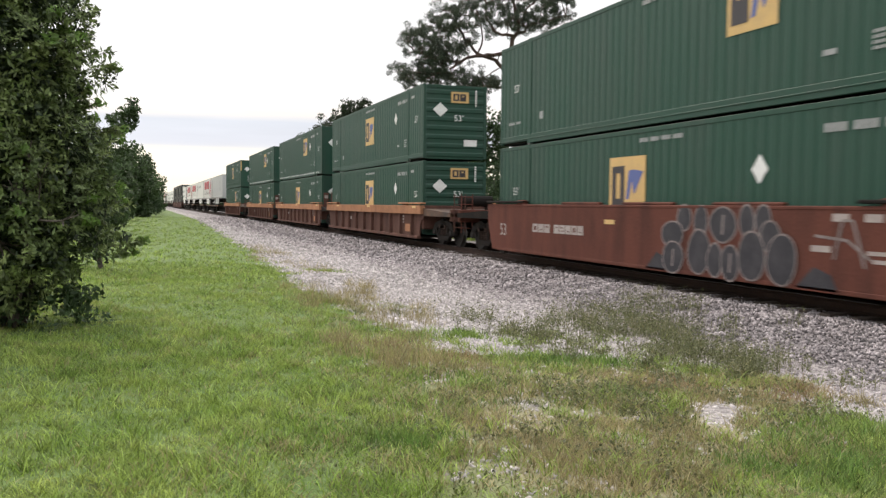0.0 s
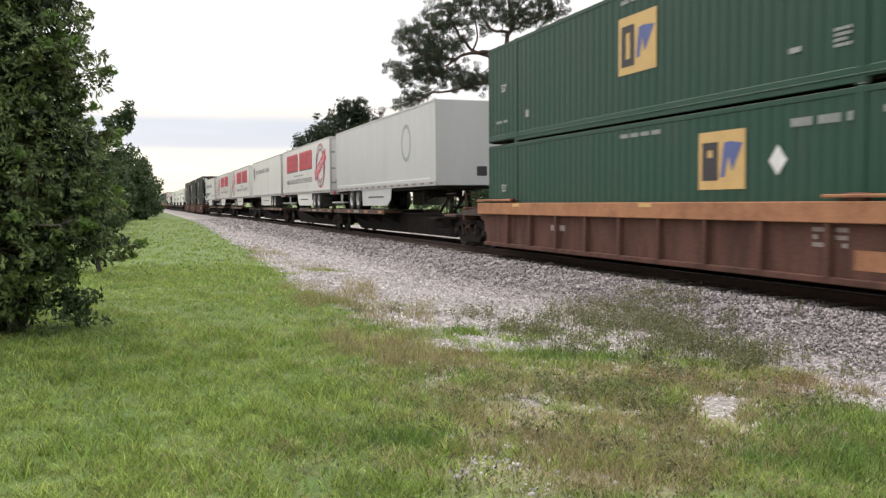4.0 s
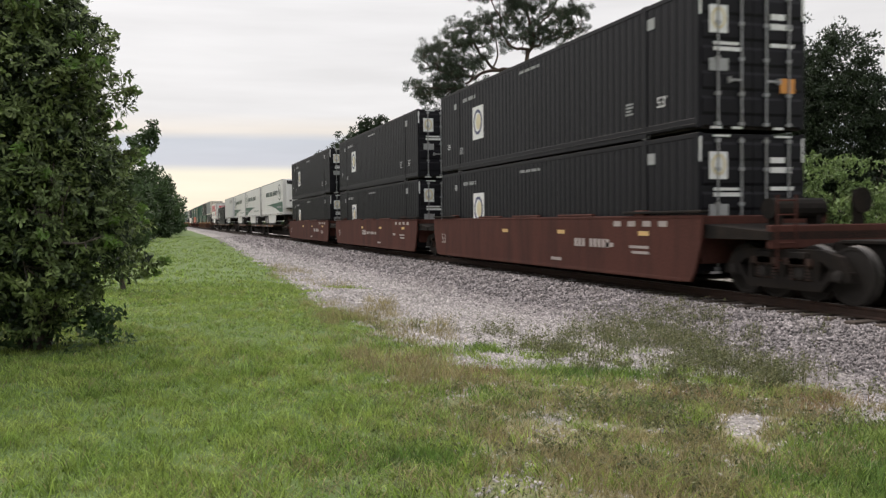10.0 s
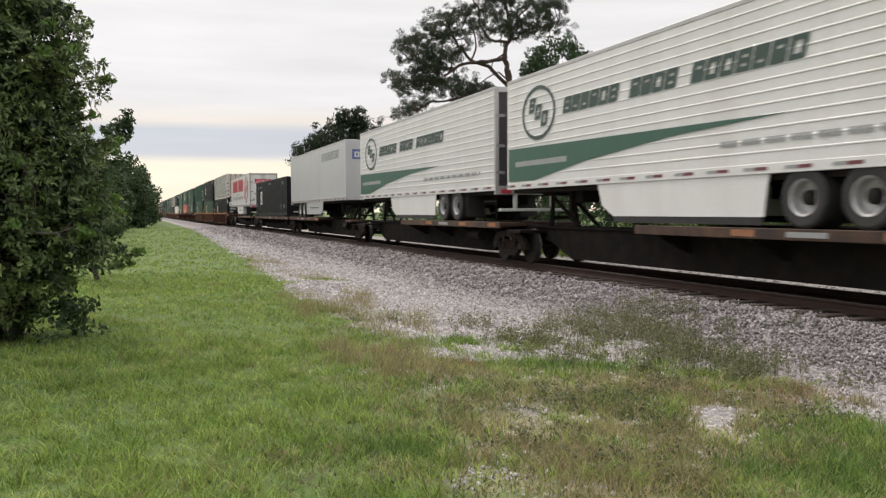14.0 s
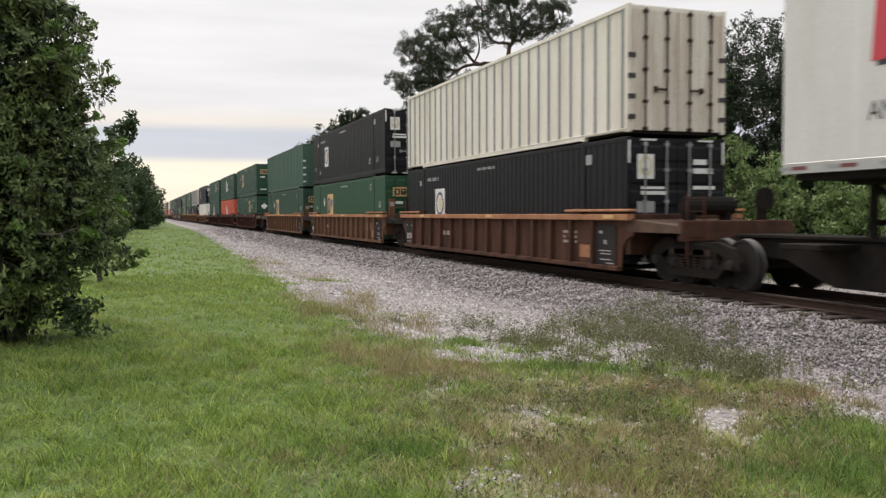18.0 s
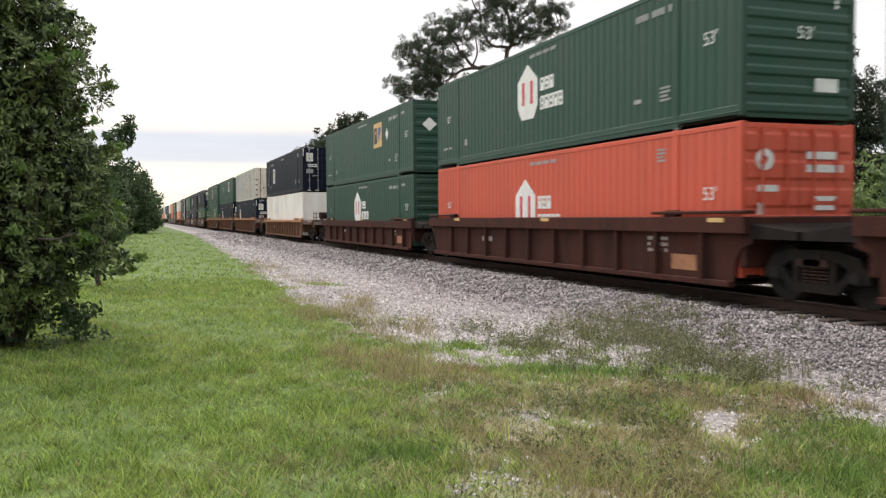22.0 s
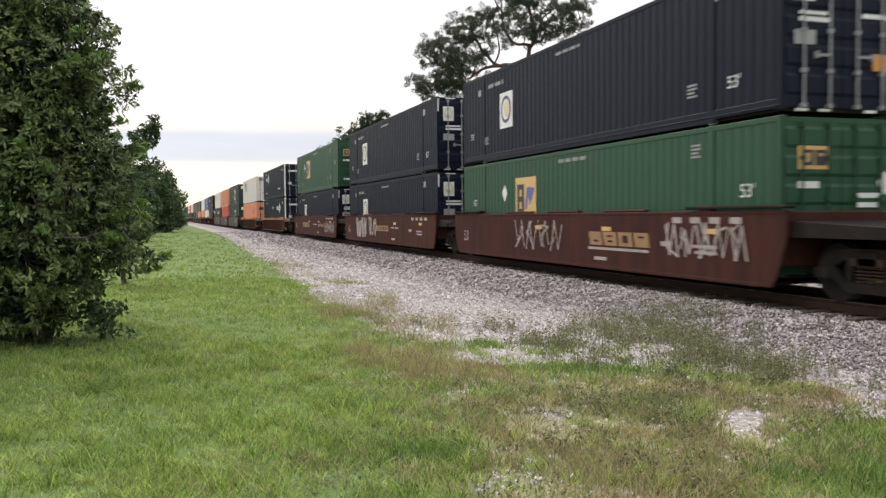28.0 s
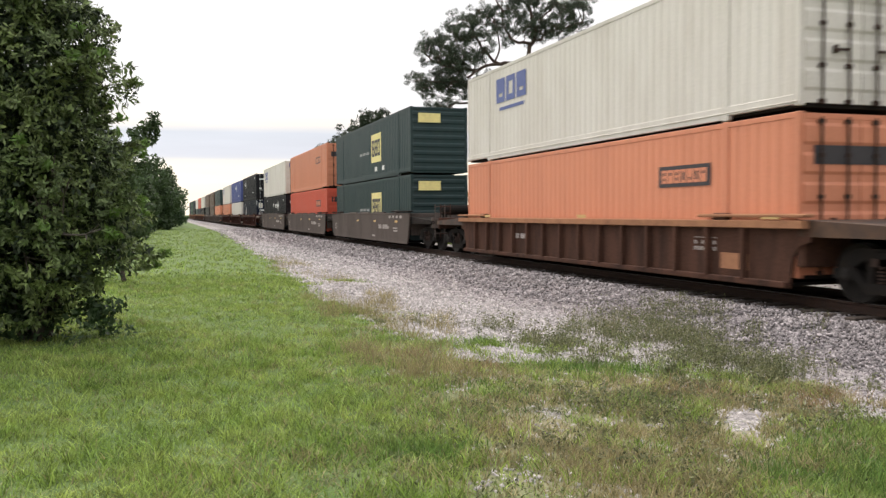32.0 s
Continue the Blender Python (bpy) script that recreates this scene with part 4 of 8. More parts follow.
def blades(x, y, height, width, lean, material, name, label, category="grass"):
    """Upright bent blades: one tapering strip of three triangles each."""
    bare = np.exp(-((x - 0.78 * y) / 0.26) ** 2 - ((y - 6.0) / 0.6) ** 2) + np.exp(-((x - 3.75) / 0.16) ** 2 - ((y - 5.93) / 0.14) ** 2) + np.exp(-((x - 3.45) / 0.16) ** 2 - ((y - 6.15) / 0.12) ** 2) 
    keep = bare + rng.uniform(-0.25, 0.25, len(x)) < 0.45
    x, y, height = x[keep], y[keep], height[keep]
    n = len(x)
    z = surface_z(x, y) - 0.01
    a = rng.uniform(0, 6.28, n)
    fx, fy = np.cos(a), np.sin(a)
    b = rng.uniform(0, 6.28, n)
    h = height * rng.uniform(0.55, 1.25, n)
    l = lean * h * rng.uniform(0.2, 1.2, n)
    w = width * rng.uniform(0.7, 1.3, n) / 2
    base = np.stack([x, y, z], -1)
    side = np.stack([fx * w, fy * w, 0 * w], -1)
    mid = base + np.stack([np.cos(b) * l * 0.35, np.sin(b) * l * 0.35, h * 0.6], -1)
    tip = base + np.stack([np.cos(b) * l, np.sin(b) * l, h], -1)
    v = np.stack([base - side, base + side, mid - side * 0.8, mid + side * 0.8, tip], 1).reshape(-1, 3)
    q = 5 * np.arange(n)[:, None]
    f = np.concatenate([q + [0, 1, 3], q + [0, 3, 2], q + [2, 3, 4]], 1).reshape(-1, 3)
    return tagged(new(name, sheet(name, v, f, material)), label, category, kind="stuff")


def scatter(n, x0, x1, y0, y1):
    """Places that thin out with distance."""
    u = rng.uniform(size=n)
    y = y0 * (y1 / y0) ** u
    return rng.uniform(x0, x1, n), y


def build_grass():
    patchy = lambda x, y: np.sin(x * 1.1 + 0.7 * y) + np.sin(0.6 * x - 1.3 * y + 2) + 0.7 * np.sin(2.9 * x + 1.1 * y)

    def lawn(n, x0, x1, y0, y1, per, spread):
        """Tufts of blades that thin out with distance, where no stone lies."""
        x, y = scatter(n, x0, x1, y0, y1)
        keep = (x > -0.5 * y - 1.5) & (x < 1.1 * y + 1.0) & (stoniness(x, y) + rng.uniform(-0.3, 0.3, n) < 0.52) & (rng.uniform(size=n) < 1 - 0.5 * wornness(x, y))
        x, y = np.repeat(x[keep], per), np.repeat(y[keep], per)
        return x, y, x + rng.normal(size=len(x)) * spread, y + rng.normal(size=len(y)) * spread

    cx, cy, x, y = lawn(48000, -7, 7.5, 3.3, 24, 10, 0.045)
    worn = wornness(x, y)
    kind = np.repeat(rng.uniform(size=len(cx) // 10), 10)
    dry = kind + rng.uniform(-0.1, 0.1, len(x)) < np.clip(0.04 + 0.68 * worn + 0.05 * patchy(x, y), 0.02, 0.85)
    size = np.repeat(rng.uniform(0.6, 1.5, len(cx) // 10), 10)
    tall = np.clip(0.056 + 0.008 * patchy(x, y) + 0.009 * patchy(4.1 * x, 3.7 * y), 0.035, 0.1) * size
    dull = ~dry & (np.repeat(rng.uniform(size=len(cx) // 10), 10) < 0.75 * worn)
    g = ~dry & ~dull
    blades(x[dull], y[dull], tall[dull] * 0.75, 0.013, 1.8, BLADE_DULL, "lawn_weeds", "low dull olive weeds in the worn lawn", "weeds")
    blades(x[g], y[g], tall[g], 0.008, 1.4, BLADE, "lawn_grass", "short bright green mown grass blades")
    blades(x[dry], y[dry], tall[dry] * 1.1, 0.007, 1.5, BLADE_DRY, "dry_grass", "straw-coloured dry grass blades in the lawn")
    cx, cy, x, y = lawn(9000, -14, 8, 18, 110, 8, 0.09)
    blades(x, y, rng.uniform(0.05, 0.11, len(x)), 0.024, 1.2, BLADE, "far_lawn_grass", "bright green grass blades further along the railway")
    x, y = rng.uniform(16.0, 19.6, 26000), rng.uniform(7, 50, 26000)
    blades(x, y, np.full(len(x), 0.5), 0.025, 0.8, BLADE, "verge_grass", "tall rough grass on the far side of the track")

    def clumps(spots, per, reach):
        c = np.repeat(np.array([s[:2] for s in spots]), per, 0)
        r = np.repeat(np.array([s[2] for s in spots]), per)
        p = c + rng.normal(size=c.shape) * (r * reach)[:, None]
        return p[:, 0], p[:, 1]

    # clumps of long straw where lawn and stone meet
    spots = [(rng.uniform(2.1, 3.0), rng.uniform(8.0, 10.0), 0.11) for _ in range(16)] + [(rng.uniform(2.6, 3.4), rng.uniform(11, 17), 0.14) for _ in range(12)] + [(rng.uniform(3.0, 4.8), rng.uniform(20, 34), 0.22) for _ in range(14)] \
        + [(rng.uniform(3.2, 4.6), rng.uniform(10, 18), 0.12) for _ in range(20)]
    x, y = clumps(spots, 80, 1.0)
    blades(x, y, rng.uniform(0.1, 0.3, len(x)), 0.006, 1.0, BLADE_DRY, "long_straw_grass", "long straw-coloured grass along the gravel's edge")
    spots = [(rng.uniform(4.6, 6.6), rng.uniform(5.9, 7.6), 0.09) for _ in range(26)] + [(rng.uniform(2.2, 5.0), rng.uniform(4.4, 8.4), 0.1) for _ in range(60)] + [(rng.uniform(2.0, 3.6), rng.uniform(4.2, 5.2), 0.1) for _ in range(36)]
    x, y = clumps(spots, 70, 1.0)
    blades(x, y, rng.uniform(0.05, 0.15, len(x)), 0.006, 1.0, BLADE_DRY, "dry_tuft", "tufts of short dry grass in the worn lawn")
    # withered red-brown grass in a few patches
    x, y = clumps([(6.12, 6.75, 0.24), (5.8, 6.5, 0.2), (6.4, 6.9, 0.15), (4.78, 7.3, 0.25), (5.2, 7.1, 0.2), (2.75, 9.6, 0.2), (3.3, 8.7, 0.15)], 260, 1.0)
    blades(x, y, rng.uniform(0.05, 0.15, len(x)), 0.006, 1.1, BLADE_BROWN, "withered_grass", "withered red-brown grass among the stones")
    # fresh taller grass
    x, y = clumps([(5.0, 5.0, 0.3), (5.4, 4.8, 0.3), (4.6, 4.9, 0.2), (5.6, 5.3, 0.22), (5.9, 5.0, 0.3), (4.5, 4.45, 0.2), (4.9, 4.4, 0.22), (4.2, 4.1, 0.18), (4.7, 4.0, 0.25), (3.9, 4.6, 0.15)] + [(4.67, 8.48, 0.26), (4.3, 8.6, 0.2), (5.0, 8.4, 0.16), (1.5, 5.7, 0.22), (1.8, 5.5, 0.15), (3.0, 7.4, 0.3), (2.4, 6.6, 0.3), (4.2, 6.7, 0.16), (4.0, 10.5, 0.14)], 420, 1.0)
    blades(x, y, rng.uniform(0.05, 0.14, len(x)), 0.008, 0.9, BLADE_FRESH, "tall_grass", "fresh green taller grass in patches at the gravel's edge")

    # bushy weeds: fine stems that spread from one foot, with small leaves
    def bush(places):
        return [(rng.normal(px, r), rng.normal(py, r), h * rng.uniform(0.6, 1.2)) for px, py, r, h, n in places for _ in range(n)]

    spots = bush([(3.57, 6.71, 0.13, 0.2, 14), (5.2, 10.2, 0.3, 0.3, 20), (4.9, 12.4, 0.3, 0.26, 9), (4.6, 10.6, 0.35, 0.24, 10), (6.66, 9.2, 0.22, 0.3, 22), (7.1, 8.5, 0.3, 0.28, 28), (6.5, 8.0, 0.25, 0.22, 15), (6.3, 11.4, 0.35, 0.3, 22), (7.4, 11.0, 0.4, 0.34, 26), (8.6, 13.6, 0.45, 0.3, 14), (9.0, 12.6, 0.3, 0.26, 8), (4.06, 5.88, 0.16, 0.18, 11), (4.1, 6.2, 0.12, 0.17, 8), (3.7, 5.3, 0.3, 0.12, 14), (4.6, 7.0, 0.3, 0.16, 14), (5.2, 5.6, 0.15, 0.14, 8), (6.2, 7.3, 0.25, 0.2, 12), (5.9, 6.3, 0.25, 0.16, 10), (3.0, 7.0, 0.4, 0.13, 14), (4.9, 9.0, 0.3, 0.2, 10),
                  (4.25, 6.65, 0.15, 0.16, 9), (3.2, 4.65, 0.16, 0.16, 11), (2.45, 5.2, 0.28, 0.13, 16), (2.9, 5.5, 0.2, 0.12, 9), (7.27, 7.2, 0.16, 0.24, 5), (7.5, 12.2, 0.5, 0.34, 30), (8.3, 10.9, 0.4, 0.24, 8), (5.8, 8.9, 0.4, 0.24, 15),
                  (7.0, 10.2, 0.5, 0.26, 14), (5.4, 7.8, 0.3, 0.18, 11), (5.6, 6.0, 0.2, 0.18, 9), (5.3, 6.6, 0.16, 0.2, 8), (3.7, 13.4, 0.5, 0.2, 7)])
    per = 17
    spots = [q for q in spots if q[1] > 7.6 or rng.uniform() < 0.6]
    c = np.repeat(np.array(spots), per, 0)
    low = c[:, 1:2] < 7.6
    c[:, 2:3] *= np.where(low, 0.8, 1.0)
    n = len(c)
    foot = c[:, :2] + rng.normal(size=(n, 2)) * np.where(low, 0.9, 0.3) * c[:, 2:3]
    z0 = surface_z(foot[:, 0], foot[:, 1]) - 0.01
    ang, lean = rng.uniform(0, 6.28, n), rng.uniform(0.0, 0.8, n)
    h = c[:, 2] * rng.uniform(0.4, 1.4, n)
    tip = np.stack([foot[:, 0] + np.cos(ang) * lean * h, foot[:, 1] + np.sin(ang) * lean * h, z0 + h], -1)
    base = np.stack([foot[:, 0], foot[:, 1], z0], -1)
    w = np.stack([-np.sin(ang), np.cos(ang), 0 * ang], -1) * (0.002 + 0.005 * c[:, 2:3])
    v = np.stack([base - w, base + w, tip], 1).reshape(-1, 3)
    tagged(new("weed_stem", sheet("weed_stem", v, np.arange(3 * n).reshape(-1, 3), BLADE_WEED)), "thin stems of bushy weeds growing through the stones", "weeds", kind="stuff")
    p = base + (tip - base) * rng.uniform(0.25, 1.0, (n, 1))
    v, f = leaf_cloud(p, 0.16 * c[:, 2] + 0.01, 5, 0.018)
    tagged(new("weed_foliage", sheet("weed_foliage", v, f, BLADE_WEED)), "small grey-green leaves of the weeds in the stones", "weeds", kind="stuff")
    x, y = clumps([(rng.uniform(-4, 6.5), rng.uniform(4.4, 11), 0.06) for _ in range(420)], 40, 1.0)
    blades(x, y, rng.uniform(0.07, 0.15, len(x)), 0.008, 1.3, BLADE, "grass_tuft", "taller bright green grass tufts in the lawn")


build_near_tree()
build_left_row()
build_pine()
build_far_side()
build_grass()
build_stones()


# ---- the train: shared shapes ----
LEN, WID, HGT = 16.154, 2.59, 2.90
HL, HW = LEN / 2, WID / 2
MOVERS = []  # (thing, place of its middle along the train, height over the rail)
WHEELSETS = []  # (wheelset, its car's place, its own place and height on the car)


def group_thing(name, label, category, group, place, height=0.0):
    ob = tagged(new(name), label, category, group)
    MOVERS.append((ob, place, height))
    return ob


def corrugated(along, x_out, x_in, z0, z1, pitch):
    """A steel side folded into upright waves between two places along the car."""
    f = Form()
    a, b = along
    n = max(1, round((b - a) / pitch))
    p = (b - a) / n
    pts = []
    for i in range(n):
        y = a + i * p
        pts += [(y, x_in), (y + 0.16 * p, x_in), (y + 0.28 * p, x_out), (y + 0.88 * p, x_out)]
    pts.append((b, x_in))
    verts = [(x, y, z) for y, x in pts for z in (z0, z1)]
    return f.add(verts, [(2 * i, 2 * i + 2, 2 * i + 3, 2 * i + 1) for i in range(len(pts) - 1)])


def end_ribs(y, x0, x1, z0, z1, n, out):
    """An end wall folded into lying ribs."""
    s = 1 if y > 0 else -1
    step = (z1 - z0) / n
    pts = [(y - s * 0.03, z0), (y, z0)]
    for i in range(n):
        z = z0 + (i + 0.5) * step
        pts += [(y, z - step * 0.3), (y + s * out, z - step * 0.16), (y + s * out, z + step * 0.16), (y, z + step * 0.3)]
    return Form().prism(pts + [(y, z1), (y - s * 0.03, z1)], "x", x0, x1)


def dashes(u0, z0, u1, z1, n, x=-1.2905, d=0.0):
    """A line of unreadable small lettering as plain dashes."""
    f = Form()
    w = (u1 - u0) / n
    for i in range(n):
        if i % 5 != 4:
            f.box(x - d - 0.005, HL - u0 - w * (i + 0.85), z0, x - d, HL - u0 - w * (i + 0.1), z1)
    return f


def text_lines(u0, z0, u1, z1, rows, n):
    """Several lines of small unreadable lettering."""
    f = Form()
    step = (z1 - z0) / rows
    for r in range(rows):
        g = dashes(u0, z0 + step * r, u1 - (u1 - u0) * 0.25 * (r % 3 == 1), z0 + step * (r + 0.6), n)
        f.add(g.v, g.f)
    return f


def on_side(u0, z0, u1, z1, d=0.0, thick=0.005, x=-1.2905):
    """A flat mark on the side that faces the lawn; u runs from the trailing end to the leading one."""
    return Form().box(x - d - thick, HL - u1, z0, x - d, HL - u0, z1)


def side_poly(points, d=0.0, x=-1.2905):
    return Form().prism([(HL - u, z) for u, z in points], "x", x - d - 0.004, x - d)


def on_end(x0, z0, x1, z1, d=0.0, y=-HL):
    return Form().box(x0, y - d - 0.006, z0, x1, y - d, z1)


def ring(cu, cz, ru, rz, t, d=0.0, x=-1.2905, n=28, a0=0.0, a1=2 * math.pi):
    """A flat oval band on the side."""
    turns = [a0 + (a1 - a0) * i / n for i in range(n)]
    verts = [(x - d - 0.005, HL - cu - (ru - t * k) * math.cos(w), cz + (rz - t * k) * math.sin(w)) for w in turns for k in (0, 1)]
    return Form().add(verts, [(2 * i, 2 * i + 1, (2 * i + 3) % (2 * n), (2 * i + 2) % (2 * n)) for i in range(n)])


def end_ring(cx, cz, rx, rz, t, y, n=22):
    turns = [2 * math.pi * i / n for i in range(n)]
    verts = [(cx + (rx - t * k) * math.cos(w), y - 0.006, cz + (rz - t * k) * math.sin(w)) for w in turns for k in (0, 1)]
    return Form().add(verts, [(2 * i, 2 * i + 1, (2 * i + 3) % (2 * n), (2 * i + 2) % (2 * n)) for i in range(n)])


def disc(cu, cz, ru, rz, d=0.0, x=-1.2905, n=24):
    return side_poly([(cu + ru * math.cos(2 * math.pi * i / n), cz + rz * math.sin(2 * math.pi * i / n)) for i in range(n)], d, x)


LETTERS = {}


def words(text, height, width=None):
    """Flat lettering of the built-in font as (points, faces) from its lower left corner."""
    if text not in LETTERS:
        cu = bpy.data.curves.new("lettering", "FONT")
        cu.body = text
        ob = bpy.data.objects.new("lettering", cu)
        me = bpy.data.meshes.new_from_object(ob)
        LETTERS[text] = ([tuple(v.co[:2]) for v in me.vertices], [tuple(p.vertices) for p in me.polygons])
        bpy.data.objects.remove(ob)
        bpy.data.meshes.remove(me)
        bpy.data.curves.remove(cu)
    pts, faces = LETTERS[text]
    xs, ys = [p[0] for p in pts], [p[1] for p in pts]
    k = height / (max(ys) - min(ys))
    kx = k if width is None else width / (max(xs) - min(xs))
    return [((x - min(xs)) * kx, (y - min(ys)) * k) for x, y in pts], faces


def side_words(text, u, z, height, width=None, x=-1.2905, slant=0.0, turn=0.0):
    pts, faces = words(text, height, width)
    c, s = math.cos(turn), math.sin(turn)
    return Form().add([(x - 0.006, HL - u - (a * c - b * s) - slant * b, z + a * s + b * c) for a, b in pts], faces)


def end_words(text, x, z, height, y=-HL - 0.006):
    pts, faces = words(text, height)
    return Form().add([(x + a, y, z + b) for a, b in pts], faces)


# cells left open in the plain slotted blocks that stand for letters
PLAIN = ({(1, 1), (1, 2), (1, 3)}, {(1, 3)}, {(1, 1)}, {(1, 1), (1, 3)})


def blocks(n, u0, u1, z0, z1, x=-1.2905, slant=0.0, thick=0.3, d=0.0, gaps=()):
    """A row of plain hollow blocks in place of a brand's lettering."""
    f = Form()
    w = (u1 - u0) / n
    for i in range(n):
        if i in gaps:
            continue
        a, b = u0 + w * (i + 0.06), u0 + w * (i + 0.94)
        t = (b - a) * thick
        tz = min(t * 0.9, (z1 - z0) * 0.24)
        us, zs = (a, a + t, b - t, b), (z0, z0 + tz, (z0 + z1 - tz) / 2, (z0 + z1 + tz) / 2, z1 - tz, z1)
        open_cells = PLAIN[int(7.3 * a + 11 * z0) % 4]
        verts = [(x - d - 0.005, HL - u - slant * (z - z0), z) for z in zs for u in us]
        f.add(verts, [(4 * r + c, 4 * r + c + 1, 4 * r + c + 5, 4 * r + c + 4) for r in range(5) for c in range(3) if (c, r) not in open_cells])
    return f


def end_blocks(n, x0, x1, z0, z1, y, thick=0.3):
    f = Form()
    w = (x1 - x0) / n
    for i in range(n):
        a, b = x0 + w * (i + 0.06), x0 + w * (i + 0.94)
        t, tz = (b - a) * thick, (z1 - z0) * 0.2
        xs, zs = (a, a + t, b - t, b), (z0, z0 + tz, (z0 + z1 - tz) / 2, (z0 + z1 + tz) / 2, z1 - tz, z1)
        f.add([(p, y - 0.008, z) for z in zs for p in xs], [(4 * r + c, 4 * r + c + 1, 4 * r + c + 5, 4 * r + c + 4) for r in range(5) for c in range(3) if (c, r) not in PLAIN[(i + 2 * n) % 4]])
    return f


# ---- containers ----
def side_form(style, side):
    s = side
    if style == "posts":
        return Form().box(min(s * 1.26, s * 1.23), -HL + 0.12, 0.16, max(s * 1.26, s * 1.23), HL - 0.12, 2.80)
    if style == "shallow":
        return corrugated((-HL + 0.12, HL - 0.12), s * 1.286, s * 1.268, 0.16, 2.80, 0.62)
    return corrugated((-HL + 0.12, HL - 0.12), s * 1.286, s * 1.273, 0.27, 2.80, 0.285)


def rail_form(s, style):
    """The lower side rail: deep between the lifting posts, cut up towards the ends, with a thin ledge along it."""
    x0, x1 = min(s * 1.295, s * 1.2), max(s * 1.295, s * 1.2)
    high = 0.27 if style == "waves" else 0.16
    f = Form().block(x0, -6.05, 0.03, x1, 6.05, high, 0.008)
    for e in (-1, 1):
        f.block(x0, min(e * 6.052, e * (HL - 0.02)), 0.1, x1, max(e * 6.052, e * (HL - 0.02)), high, 0.008)
    return f.block(min(s * 1.309, s * 1.29), -HL + 0.02, 0.135, max(s * 1.309, s * 1.29), HL - 0.02, 0.16, 0.005)


def door_form(s):
    """One leaf of the end doors, with pressed ribs."""
    a, b = (0.012, 1.2) if s > 0 else (-1.2, -0.012)
    pts = [(-HL + 0.05, 0.12), (-HL, 0.12)]
    for z in (0.32, 0.82, 1.32, 1.82, 2.32):
        pts += [(-HL, z), (-HL - 0.022, z + 0.06), (-HL - 0.022, z + 0.32), (-HL, z + 0.38)]
    return Form().prism(pts + [(-HL, 2.76), (-HL + 0.05, 2.76)], "x", a, b)


def flat_door(s):
    """One plain leaf of the end doors, in upright panels with a raised frame."""
    a, b = (0.012, 1.2) if s > 0 else (-1.2, -0.012)
    f = Form().box(a, -HL - 0.004, 0.12, b, -HL + 0.05, 2.76)
    for x in (a, (a + b) / 2 - 0.03, b - 0.06):
        f.box(x, -HL - 0.022, 0.12, x + 0.06, -HL - 0.004, 2.76)
    return f


def rod_form(x):
    f = Form().tube((x, -HL - 0.055, 0.1), (x, -HL - 0.055, 2.80), 0.021, None, 6)
    for z in (0.15, 0.75, 1.45, 2.15, 2.72):
        f.box(x - 0.05, -HL - 0.075, z - 0.035, x + 0.05, -HL - 0.002, z + 0.035)
    return f


def handle_form(x, s):
    return Form().box(min(x, x + s * 0.36), -HL - 0.085, 1.0, max(x, x + s * 0.36), -HL - 0.06, 1.045).box(x + s * 0.3 - 0.03, -HL - 0.09, 0.96, x + s * 0.3 + 0.03, -HL, 1.09)


